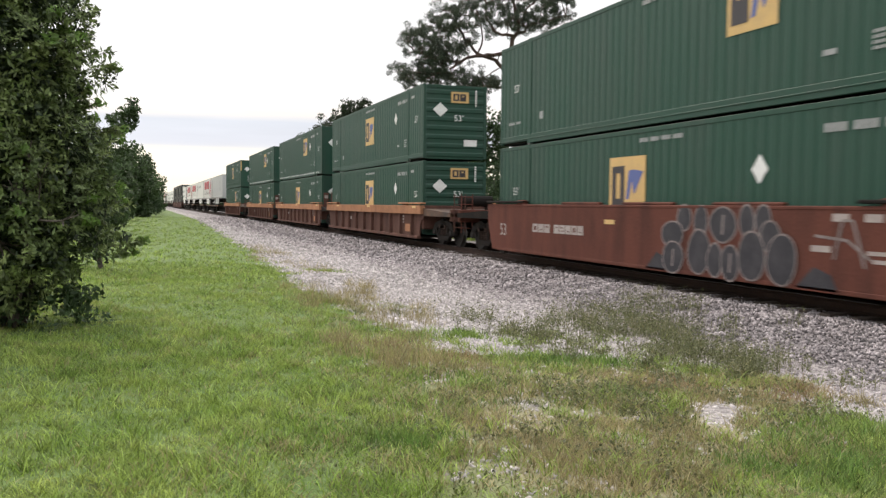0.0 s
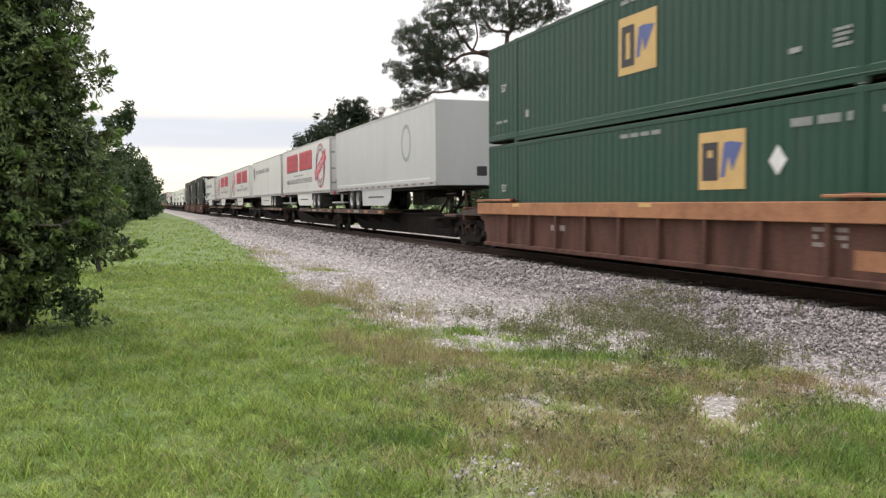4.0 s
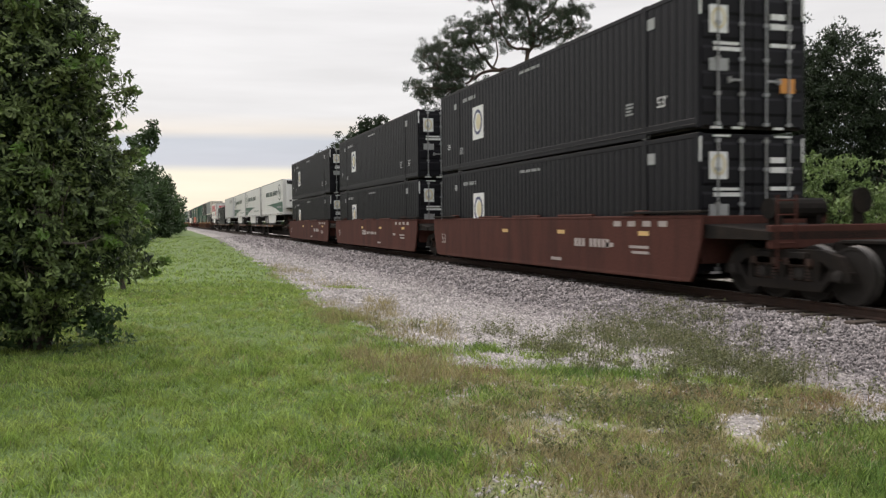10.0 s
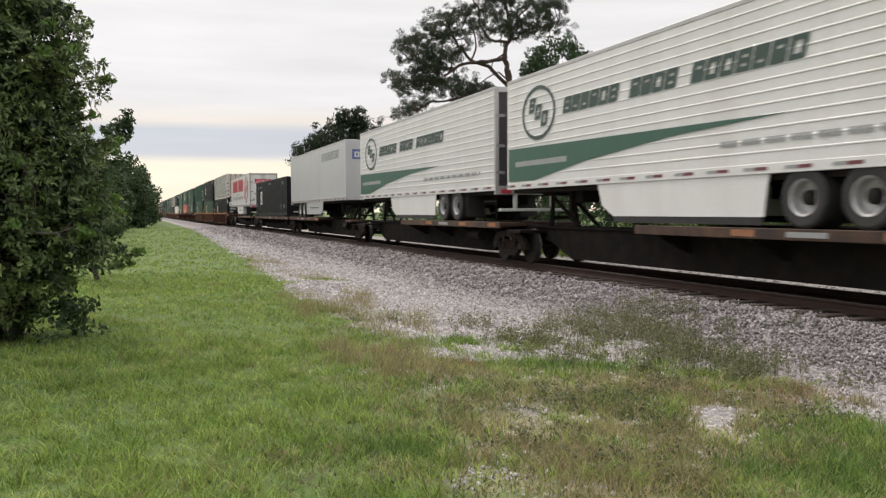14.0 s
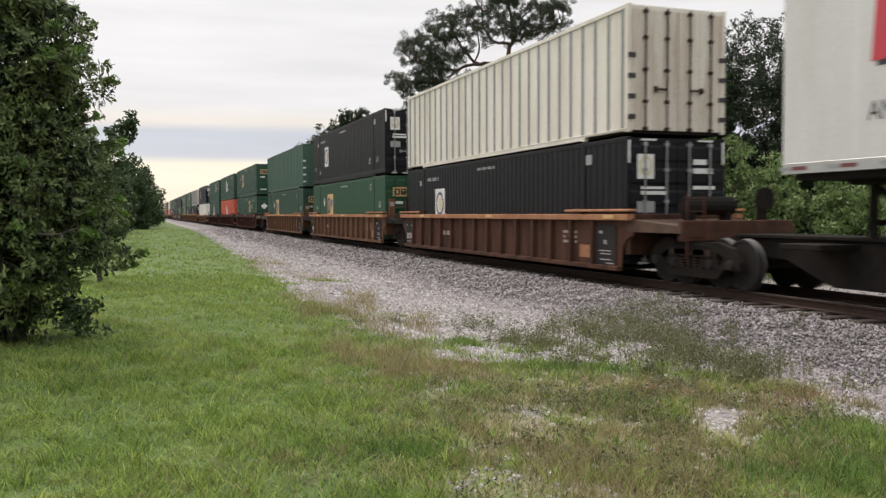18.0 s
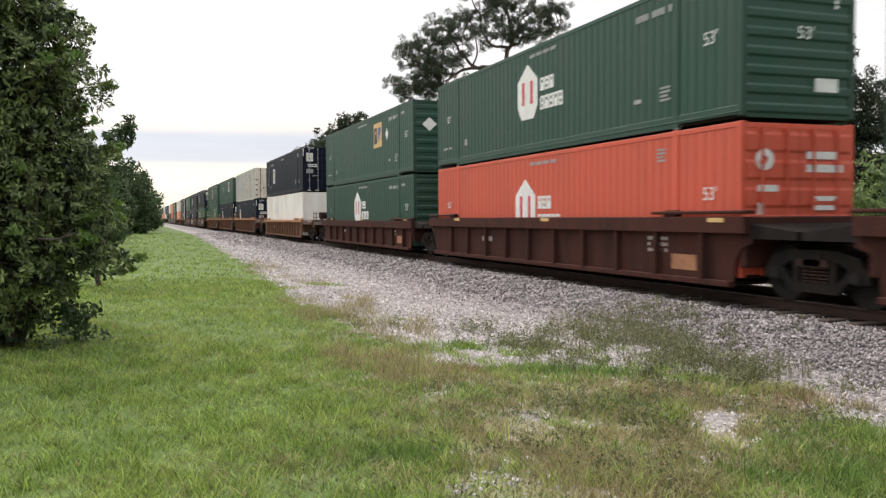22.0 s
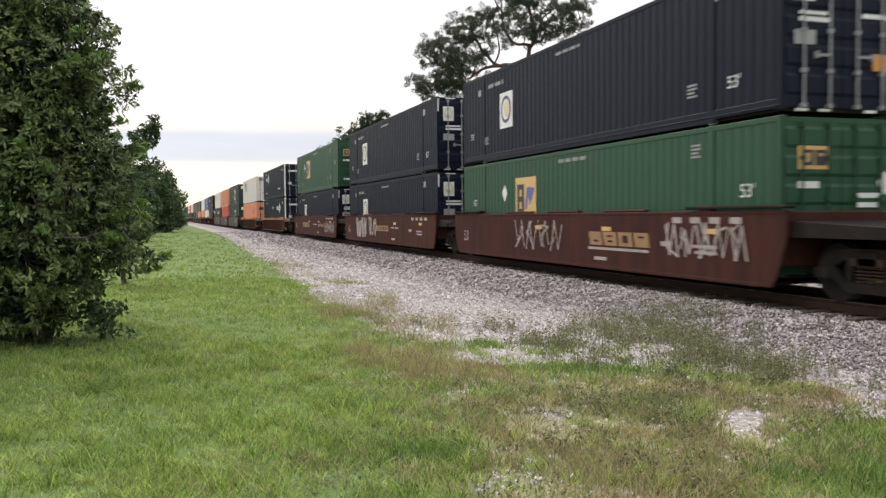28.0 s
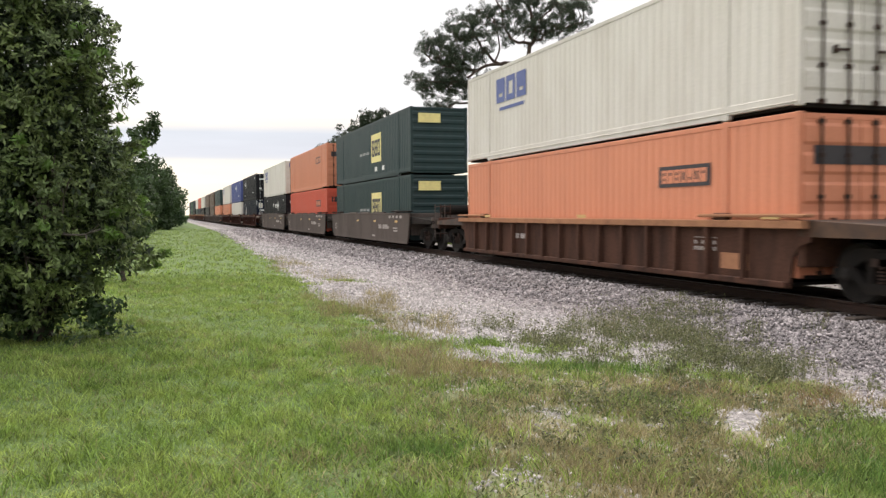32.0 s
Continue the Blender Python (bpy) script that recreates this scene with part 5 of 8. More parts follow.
def container(colour, lead, style="waves", logo="", frac=0.5, words_in="dark green", place=0.0, floor=0.28, trim=None, extras=(), name="intermodal_container"):
    """A 53-foot container. lead: 'doors', 'ribs' or 'flat' at its leading end."""
    m = PAINT[colour]
    trim = trim or m
    kind = {"waves": "corrugated", "posts": "post-sided", "shallow": "smooth-sided"}[style]
    end = {"doors": "with barred end doors", "ribs": "with a ribbed closed end", "flat": "with a plain closed end"}[lead]
    c = group_thing(name, f"{words_in} {kind} steel container {end}", "container", "containers on the train", place, floor)
    for s in (-1, 1):
        part("side_panel", shared(("side_panel", style, s), m, lambda: side_form(style, s)), m, c)
        part("bottom_rail", shared(("bottom_rail", style, s), m, lambda: rail_form(s, style)), m, c)
        part("top_rail", shared(("top_rail", s), m, lambda: Form().block(min(s * 1.295, s * 1.22), -HL + 0.02, 2.78, max(s * 1.295, s * 1.22), HL - 0.02, 2.88, 0.008)), m, c)
        for e in (-1, 1):
            part("corner_post", shared(("corner_post", s, e), trim, lambda: Form().block(min(s * 1.295, s * 1.17), min(e * HL, e * (HL - 0.13)), 0.07, max(s * 1.295, s * 1.17), max(e * HL, e * (HL - 0.13)), 2.885, 0.01)), trim, c)
            if style == "waves":
                part("stacking_post", shared(("stacking_post", s, e), m, lambda: Form().block(min(s * 1.302, s * 1.24), e * 6.11 - 0.1, 0.0, max(s * 1.302, s * 1.24), e * 6.11 + 0.1, 2.90, 0.02)), m, c)
    part("roof", shared("roof", m, lambda: Form().box(-1.22, -HL + 0.05, 2.80, 1.22, HL - 0.05, 2.84)), m, c)
    part("floor", shared("floor", STEEL_DARK, lambda: Form().box(-1.2, -HL + 0.05, 0.05, 1.2, HL - 0.05, 0.16)), STEEL_DARK, c)
    part("rear_wall", shared("rear_wall", m, lambda: end_ribs(HL - 0.02, -1.17, 1.17, 0.05, 2.85, 7, 0.015)), m, c)
    part("header", shared("header", m, lambda: Form().block(-1.17, -HL, 2.76, 1.17, -HL + 0.1, 2.86, 0.008)), m, c)
    rod = RAIL_SIDE if colour in ("beige", "cream", "orange") else ROD if colour in ("black", "navy") else m
    if lead == "doors":
        for s in (-1, 1):
            dm = BEIGE_STAINED if style == "posts" and colour in ("beige", "cream") else m
            d = part("door", shared(("door", s, style == "posts"), dm, lambda: flat_door(s) if style == "posts" else door_form(s)), dm, c)
            for x in (0.3, 0.86):
                part("lock_rod", shared(("lock_rod", s * x), rod, lambda: rod_form(s * x)), rod, d)
            part("handle", shared(("handle", s), rod, lambda: handle_form(s * 0.3, s)), rod, d)
    elif lead == "ribs":
        part("front_wall", shared("ribbed_front", m, lambda: end_ribs(-HL + 0.03, -1.17, 1.17, 0.05, 2.76, 8, 0.028)), m, c)
    else:
        part("front_wall", shared("flat_front", m, lambda: Form().box(-1.17, -HL + 0.005, 0.05, 1.17, -HL + 0.04, 2.76)), m, c)
    # castings
    for e in (-1, 1):
        for z in (0.0, 2.78):
            part("corner_casting", shared(("casting", e, z), MARK_GREY if colour not in ("white", "cream", "beige") and z < 1 else m,
                                          lambda: Form().block(-1.301, e * 6.11 - 0.085, z, -1.2, e * 6.11 + 0.085, z + 0.11, 0.01)), ROD, c)
    marks(c, logo, frac, lead, style)
    for nm, form, mt in extras:
        part(nm, form, mt, c)
    return c


SMALL = ("reflective_tape", "end_lettering", "ribbon_lettering", "reflector", "number_bar", "stencil", "hinge_strip", "data_plate", "emblem_letters", "logo_lettering", "address_bar", "motto_bar")


def mark(name, key, material, make, parent, label=""):
    ob = part(name, shared((name, *key), material, make), material, parent, label)
    if name in SMALL:
        ob["kind"] = "stuff"
    return ob


def marks(c, logo, frac, lead, style):
    """Painted marks of the container's owner, as plain shapes, and its length."""
    pale = MARK_WHITE
    u = frac * LEN
    if logo in ("amber", "amber_pale", "hexagon", "hexagon_low", "plain_green"):
        mark("number_bar", ("top", 1), MARK_GREY, lambda: dashes(7.5, 2.58, 9.05, 2.67, 19), c)
        if lead == "doors":
            mark("data_plate", ("lead", 2), MARK_GREY, lambda: text_lines(13.55, 2.3, 13.85, 2.6, 4, 4), c)
        else:
            mark("number_bar", ("lead", 1), MARK_GREY, lambda: dashes(12.75, 2.39, 14.05, 2.53, 11).box(-1.2955, HL - 15.0, 2.46, -1.2905, HL - 14.62, 2.56), c)
        mark("length_mark", ("a", 1), pale, lambda: side_words("53'", 15.08, 1.48, 0.26), c)
        mark("length_mark", ("b", 1), pale, lambda: side_words("53'", 0.98, 1.5, 0.22), c)
        mark("data_plate", ("a", 1), MARK_GREY, lambda: text_lines(13.64, 0.62, 14.0, 0.95, 4, 4).box(-1.2955, HL - 12.95, 0.68, -1.2905, HL - 12.68, 0.77), c)
        mark("data_plate", ("b", 1), MARK_GREY, lambda: text_lines(0.6, 0.6, 1.4, 0.72, 1, 8).box(-1.2955, HL - 2.8, 0.62, -1.2905, HL - 2.62, 0.82), c)
        if lead != "doors":
            if "hexagon" not in logo:
                mark("placard", ("end", 1), pale, lambda: Form().prism([(-0.62, 1.65), (-0.32, 1.92), (-0.62, 2.19), (-0.92, 1.92)], "y", -HL - 0.008, -HL + 0.004), c, "white diamond placard")
            mark("length_mark", ("end", lead), pale, lambda: end_words("53'", -0.05, 1.82 if lead == "flat" else 1.5, 0.24), c)
            mark("data_plate", ("end", 1), pale, lambda: on_end(0.35, 0.55, 0.88, 0.8), c)
            if "hexagon" not in logo and lead == "flat":
                mark("stencil", ("end", 1), MARK_GREY, lambda: [f := Form(), [f.box(-0.6 + 0.3 * k, -HL - 0.008, 0.55 + 0.1 * r, -0.34 + 0.3 * k - 0.05 * (r % 3), -HL, 0.59 + 0.1 * r) for r in range(7) for k in range(2)]][0], c)
            mark("number_bar", ("end", 1), pale, lambda: [f := Form(), [f.box(0.8, -HL - 0.008, 2.1 + 0.09 * k, 0.88, -HL, 2.16 + 0.09 * k) for k in range(7)]][0], c)
        else:
            if "hexagon" in logo:
                mark("end_emblem", ("hex",), pale, lambda: end_ring(-0.8, 2.2, 0.2, 0.2, 0.13, -HL - 0.024), c, "round white emblem")
                mark("number_bar", ("hex", 2), pale, lambda: Form().box(0.15, -HL - 0.03, 2.22, 0.85, -HL - 0.024, 2.36).box(0.15, -HL - 0.03, 1.98, 1.0, -HL - 0.024, 2.12).box(-0.95, -HL - 0.03, 1.2, -0.8, -HL - 0.024, 1.42), c)
            else:
                mark("placard", ("door", 1), pale, lambda: Form().prism([(0.98, 1.5), (1.18, 1.72), (0.98, 1.94), (0.78, 1.72)], "y", -HL - 0.03, -HL - 0.024), c, "white diamond placard")
            mark("number_bar", ("door", 1), pale, lambda: Form().box(-0.95, -HL - 0.03, 1.62, -0.5, -HL - 0.024, 1.74).box(0.35, -HL - 0.03, 1.45, 0.9, -HL - 0.024, 1.54).box(0.35, -HL - 0.03, 1.28, 0.8, -HL - 0.024, 1.37).box(-0.95, -HL - 0.03, 0.5, -0.4, -HL - 0.024, 0.6), c)
    if logo in ("amber", "amber_pale"):
        back = MARK_YELLOW if logo == "amber" else MARK_WHITE
        za, zb, hw = (1.40, 2.48, 0.66) if 0.6 < frac < 0.75 else (1.05, 2.3, 0.73)
        zm = (za + zb) / 2 - 1.665
        p = mark("logo_panel", (round(u, 2), logo), back, lambda: on_side(u - hw, za, u + hw, zb), c, "amber square panel with dark and blue shapes" if logo == "amber" else "white square panel with dark and red shapes")
        mark("logo_shape", ("dark", round(u, 2)), MARK_DARK, lambda: blocks(1, u - hw * 0.88, u - hw * 0.08, za + 0.17, zb - 0.2, d=0.006, thick=0.34), p)
        mark("logo_shape", (logo, round(u, 2)), MARK_BLUE if logo == "amber" else MARK_RED, lambda: side_poly([(u - 0.02, 1.35 + zm), (u + 0.1, 1.35 + zm), (u + 0.2, 1.75 + zm), (u + 0.31, 1.45 + zm), (u + hw * 0.9, 1.95 + zm), (u + 0.26, 2.0 + zm), (u + 0.08, 1.98 + zm)], 0.006), p)
        v = 11.3 if 0.4 < frac < 0.45 else 12.46 if frac < 0.72 else 5.0
        if frac < 0.4:
            v = max(1.2, u - 1.6)
        mark("placard", ("side", round(v, 2)), pale, lambda: side_poly([(v, 1.61), (v + 0.21, 1.87), (v, 2.13), (v - 0.21, 1.87)]), c, "white diamond placard")
        if lead != "doors":
            q = mark("end_panel", (1,), MARK_YELLOW, lambda: on_end(-0.18, 2.2, 0.54, 2.62), c, "amber panel with dark shapes")
        else:
            q = mark("end_panel", (2,), MARK_YELLOW, lambda: Form().box(-0.95, -HL - 0.032, 1.95, -0.28, -HL - 0.024, 2.36), c, "amber panel with dark shapes")
        dy, x0, z0 = (0.0, -0.12, 2.27) if lead != "doors" else (0.026, -0.89, 2.02)
        mark("logo_shape", ("end", lead == "doors"), MARK_DARK, lambda: end_blocks(2, x0, x0 + 0.56, z0, z0 + 0.27, -HL - dy - 0.006), q)
    elif logo in ("hexagon", "hexagon_low"):
        k = -0.22 if logo == "hexagon_low" else 0.0
        p = mark("logo_panel", (round(u, 2), k), pale, lambda: side_poly([(u - 1.1, 0.95 + k), (u - 0.35, 0.95 + k), (u - 0.1, 1.3 + k), (u - 0.1, 2.0 + k), (u - 0.72, 2.45 + k), (u - 1.35, 2.0 + k), (u - 1.35, 1.3 + k)]), c, "white hexagonal emblem with a red shape")
        mark("logo_shape", ("red", round(u, 2), k), MARK_RED, lambda: on_side(u - 1.05, 1.35 + k, u - 0.9, 1.98 + k, 0.006).box(-1.3015, HL - u + 0.38, 1.35 + k, -1.2965, HL - u + 0.53, 1.98 + k), p)
        mark("logo_lettering", (round(u, 2), k), pale, lambda: blocks(3, u + 0.05, u + 0.85, 1.62 + k, 1.96 + k).add(*(lambda g: (g.v, g.f))(blocks(5, u + 0.05, u + 1.35, 1.12 + k, 1.48 + k))), c)
    elif logo == "square":
        mark("number_bar", ("top", 2), MARK_GREY, lambda: dashes(7.35, 2.55, 8.75, 2.63, 17), c)
        mark("number_bar", ("b", 2), MARK_GREY, lambda: dashes(2.4, 2.38, 3.65, 2.5, 11).box(-1.2955, HL - 1.72, 2.24, -1.2905, HL - 1.5, 2.44), c)
        mark("length_mark", ("a", 2), pale, lambda: side_words("53'", 14.7, 0.62, 0.24), c)
        mark("length_mark", ("b", 2), pale, lambda: side_words("53'", 0.75, 0.85, 0.2), c)
        mark("data_plate", ("a", 2), MARK_GREY, lambda: text_lines(13.4, 0.6, 13.72, 0.9, 4, 4), c)
        mark("data_plate", ("b", 2), MARK_GREY, lambda: on_side(14.32, 2.34, 14.6, 2.58), c)
        mark("data_plate", ("c", 2), MARK_GREY, lambda: text_lines(2.05, 0.6, 2.4, 0.85, 4, 4), c)
        p = mark("logo_panel", (round(u, 2), 2), pale, lambda: on_side(u - 0.5, 0.98, u + 0.5, 2.08), c, "white square panel with a round emblem")
        mark("logo_ring", (round(u, 2),), MARK_NAVY, lambda: ring(u, 1.55, 0.40, 0.42, 0.1, 0.006), p)
        mark("logo_disc", (round(u, 2),), MARK_CREAM, lambda: disc(u + 0.06, 1.55, 0.22, 0.26, 0.006), p)
        if lead == "doors":
            q = mark("end_panel", (3,), pale, lambda: Form().box(-1.05, -HL - 0.032, 1.95, -0.62, -HL - 0.024, 2.5), c, "white square panel with a round emblem")
            mark("logo_ring", ("end",), MARK_CREAM, lambda: end_ring(-0.835, 2.24, 0.17, 0.22, 0.06, -HL - 0.034), q)
            mark("number_bar", ("end", 2), pale, lambda: Form().box(0.42, -HL - 0.03, 2.28, 0.78, -HL - 0.024, 2.4).box(0.42, -HL - 0.03, 2.08, 0.95, -HL - 0.024, 2.2).box(-0.95, -HL - 0.03, 1.72, -0.35, -HL - 0.024, 1.78).box(-0.95, -HL - 0.03, 1.6, -0.3, -HL - 0.024, 1.68).box(0.42, -HL - 0.03, 1.72, 1.0, -HL - 0.024, 1.8), c)
            mark("placard", ("end", 2), MARK_GREY, lambda: Form().box(-1.05, -HL - 0.03, 1.2, -0.6, -HL - 0.024, 1.45), c, "pale grey placard")
            mark("placard", ("end", 3), MARK_ORANGE, lambda: Form().box(0.66, -HL - 0.03, 0.8, 1.02, -HL - 0.024, 1.1), c, "orange placard")
            mark("reflector", ("end", 1), pale, lambda: Form().box(-1.0, -HL - 0.02, 0.05, -0.75, -HL - 0.005, 0.1).box(-0.5, -HL - 0.02, 0.05, -0.25, -HL - 0.005, 0.1).box(0.5, -HL - 0.02, 0.05, 0.75, -HL - 0.005, 0.1)
                 .box(-1.27, -HL - 0.012, 2.3, -1.22, -HL - 0.002, 2.8).box(1.22, -HL - 0.012, 2.3, 1.27, -HL - 0.002, 2.8).box(-0.95, -HL - 0.02, 2.8, -0.55, -HL - 0.005, 2.84).box(0.55, -HL - 0.02, 2.8, 0.95, -HL - 0.005, 2.84), c)
    elif logo == "star":
        p = mark("logo_panel", (round(u, 2), "star"), pale, lambda: side_poly([(u + 0.86, 1.94), (u + 1.06, 1.8), (u + 1.12, 1.66), (u + 1.3, 1.5), (u + 1.46, 1.66), (u + 1.42, 1.78), (u + 1.66, 1.84), (u + 1.84, 2.0), (u + 1.66, 2.16), (u + 1.42, 2.22), (u + 1.46, 2.34), (u + 1.3, 2.5), (u + 1.12, 2.34), (u + 1.06, 2.18), (u + 0.86, 2.08)]), c, "white emblem of three joined lozenges")
        mark("logo_shape", ("star", round(u, 2)), PAINT["navy"], lambda: disc(u + 1.3, 2.0, 0.09, 0.15, 0.006), p)
        mark("logo_lettering", (round(u, 2), "star"), pale, lambda: blocks(4, u - 0.7, u + 0.88, 1.84, 2.16, thick=0.22, slant=-0.25), c)
        mark("number_bar", ("star", 1), pale, lambda: dashes(11.8, 0.78, 13.4, 0.92, 11).box(-1.2955, HL - 3.3, 2.5, -1.2905, HL - 2.3, 2.56), c)
        mark("data_plate", ("star", 2), pale, lambda: on_side(14.4, 2.35, 14.75, 2.55).box(-1.2955, HL - 3.4, 0.6, -1.2905, HL - 2.3, 0.7), c)
        mark("number_bar", ("star", 3), pale, lambda: Form().box(-0.95, -HL - 0.03, 2.2, -0.2, -HL - 0.024, 2.34).box(0.4, -HL - 0.03, 2.2, 0.95, -HL - 0.024, 2.3).box(0.4, -HL - 0.03, 1.72, 1.0, -HL - 0.024, 1.8).box(-0.95, -HL - 0.03, 1.1, -0.7, -HL - 0.024, 1.32), c)
        if u > 8:
            mark("placard", ("star", 5), pale, lambda: side_poly([(u - 3.62, 1.84), (u - 3.4, 2.08), (u - 3.62, 2.32), (u - 3.84, 2.08)]), c, "white diamond placard")
        mark("placard", ("star", 4), pale, lambda: Form().box(0.55, -HL - 0.03, 1.05, 0.85, -HL - 0.024, 1.3), c, "white placard")
    elif logo == "yellow_panel":
        p = mark("logo_panel", (round(u, 2), "y"), MARK_LEMON, lambda: on_side(u - 1.0, 0.85, u + 1.0, 2.25), c, "pale yellow panel with dark shapes")
        mark("logo_shape", (round(u, 2), "y"), MARK_DARK, lambda: blocks(3, u - 0.85, u + 0.85, 1.15, 1.95, d=0.006, thick=0.32), p)
        mark("number_bar", ("y", 1), MARK_GREY, lambda: dashes(u - 3.6, 1.33, u - 1.5, 1.47, 14), c)
        mark("number_bar", ("y", 2), pale, lambda: on_side(u - 0.3, 0.4, u + 0.2, 0.62).box(-1.2955, HL - u - 1.6, 0.4, -1.2905, HL - u - 1.2, 0.62), c)
        mark("end_panel", ("y",), MARK_LEMON, lambda: Form().box(-0.95, -HL - 0.032, 2.2, 0.05, -HL - 0.026, 2.6), c, "pale yellow panel")
    elif logo == "blue_bars":
        mark("logo_lettering", (round(u, 2), "cb"), MARK_BLUE, lambda: blocks(3, u - 1.2, u + 1.2, 1.75, 2.5, thick=0.3), c, "blue block shapes")
        mark("number_bar", (round(u, 2), "cb"), MARK_BLUE, lambda: on_side(u - 0.9, 1.5, u + 1.0, 1.6), c)
        mark("logo_lettering", ("end", "cb"), MARK_BLUE, lambda: end_blocks(3, -0.98, -0.2, 2.35, 2.68, -HL - 0.024), c)
        mark("placard", ("end", "cb"), MARK_ORANGE, lambda: Form().box(0.72, -HL - 0.03, 0.85, 0.98, -HL - 0.024, 1.1), c, "orange placard")
    elif logo == "dark_bars":
        mark("logo_lettering", (round(u, 2), "db"), MARK_DARK, lambda: on_side(u - 0.9, 1.72, u + 0.9, 2.16), c, "dark panel")
        mark("logo_shape", (round(u, 2), "db"), PAINT["orange"], lambda: blocks(7, u - 0.8, u + 0.8, 1.8, 2.08, d=0.006), c)
        mark("logo_lettering", ("end", "db"), MARK_DARK, lambda: Form().box(-1.0, -HL - 0.034, 2.0, 1.0, -HL - 0.026, 2.32), c, "dark panel")
    elif logo == "patch":
        mark("repaint_patch", (1,), GREEN_PALE, lambda: Form().box(-1.265, HL - 12.8, 0.62, -1.2605, HL - 8.2, 1.15).box(-1.265, HL - 12.8, 1.15, -1.2605, HL - 11.2, 2.4), c, "yellowed patch where lettering was painted over")
    if style == "posts":
        seam = MARK_GREY if logo != "posts_green" else PAINT["moss_post"]
        for i in range(27):
            part("side_post", shared(("side_post", seam.name), seam, lambda: Form().prism([(-1.26, -0.045), (-1.293, -0.025), (-1.293, 0.025), (-1.26, 0.045)], "z", 0.16, 2.80)), seam, c, at=(0, -HL + 0.25 + (LEN - 0.5) * i / 26, 0))
        for s in (-1, 1):
            mark("hinge_strip", (s, lead), MARK_DARK if logo != "posts_green" else pale, lambda: [f := Form(), [f.box(min(s * 1.1, s * 1.285), -HL - 0.03, z, max(s * 1.1, s * 1.285), -HL - 0.004, z + 0.11) for z in (0.35, 0.8, 1.25, 1.7)]][0], c)


# ---- bogies ----
WHEEL_R = 0.483


def wheelset_form():
    f = Form()
    for s in (-1, 1):
        f.lathe((0, 0), [(s * 0.82, 0.10), (s * 0.82, WHEEL_R - 0.07), (s * 0.83, WHEEL_R - 0.05), (s * 0.83, WHEEL_R), (s * 0.72, WHEEL_R + 0.004), (s * 0.70, WHEEL_R + 0.025), (s * 0.68, WHEEL_R), (s * 0.69, WHEEL_R - 0.07), (s * 0.75, 0.12)], 22)
        for k in range(4):
            a = k * math.pi / 2
            f.box(s * 0.815 - 0.01, 0.28 * math.cos(a) - 0.03, 0.28 * math.sin(a) - 0.03, s * 0.815 + 0.01, 0.28 * math.cos(a) + 0.03, 0.28 * math.sin(a) + 0.03)
    return f.tube((-1.02, 0, 0), (1.02, 0, 0), 0.08, None, 10)


def wheelset_mesh():
    """The wheelset with its treads worn bright."""
    if "wheelset" not in MESHES:
        me = MESHES["wheelset"] = wheelset_form().mesh("wheelset")
        me.materials.append(WHEEL_STEEL)
        me.materials.append(WHEEL_WORN)
        for p in me.polygons:
            c = p.center
            if math.hypot(c.y, c.z) > WHEEL_R - 0.008 and 0.71 < abs(c.x) < 0.835:
                p.material_index = 1
    return MESHES["wheelset"]


def frame_form(s):
    """The cast side of a bogie, with two windows left by its struts."""
    x0, x1 = (s * 0.96, s * 1.10) if s > 0 else (s * 1.10, s * 0.96)
    f = Form()
    f.prism([(-1.16, 0.40), (-0.70, 0.40), (-0.50, 0.20), (0.50, 0.20), (0.70, 0.40), (1.16, 0.40), (1.14, 0.56), (0.72, 0.60), (0.48, 0.36), (-0.48, 0.36), (-0.72, 0.60), (-1.14, 0.56)], "x", x0, x1)
    f.prism([(-1.10, 0.56), (-0.72, 0.60), (-0.50, 0.72), (0.50, 0.72), (0.72, 0.60), (1.10, 0.56), (0.92, 0.80), (0.50, 0.90), (-0.50, 0.90), (-0.92, 0.80)], "x", x0, x1)
    f.box(x0, -0.46, 0.36, x1, -0.34, 0.74).box(x0, 0.34, 0.36, x1, 0.46, 0.74)
    return f


def spring_form(s):
    f = Form()
    for y in (-0.2, 0.0, 0.2):
        for k in range(5):
            f.tube((s * 1.03, y, 0.37 + 0.055 * k), (s * 1.03, y, 0.40 + 0.055 * k), 0.085, None, 8)
    return f.box(s * 1.03 - 0.12, -0.33, 0.63, s * 1.03 + 0.12, 0.33, 0.75)


def bogie(car, y, place):
    """A four-wheel bogie with its middle at y on the car."""
    for s in (-1, 1):
        b = part("side_frame", shared(("side_frame", s), STEEL_DARK, lambda: frame_form(s)), STEEL_DARK, car, at=(0, y, 0))
        part("spring_nest", shared(("spring_nest", s), RAIL_SIDE, lambda: spring_form(s)), RAIL_SIDE, b)
        for e in (-1, 1):
            part("bearing_cap", shared(("bearing_cap", s), WHEEL_STEEL, lambda: Form().lathe((0, 0), [(s * 1.08, 0.11), (s * 1.13, 0.10), (s * 1.145, 0.05)], 12)), WHEEL_STEEL, b, "worn steel bearing cap", at=(0, e * 0.89, WHEEL_R))
    part("bolster", shared("bolster", STEEL_DARK, lambda: Form().block(-1.15, -0.22, 0.62, 1.15, 0.22, 0.86, 0.02)), STEEL_DARK, car, at=(0, y, 0))
    for e in (-1, 1):
        w = part("wheelset", wheelset_mesh(), WHEEL_STEEL, car, at=(0, y + e * 0.89, WHEEL_R))
        WHEELSETS.append((w, place, y + e * 0.89, WHEEL_R))


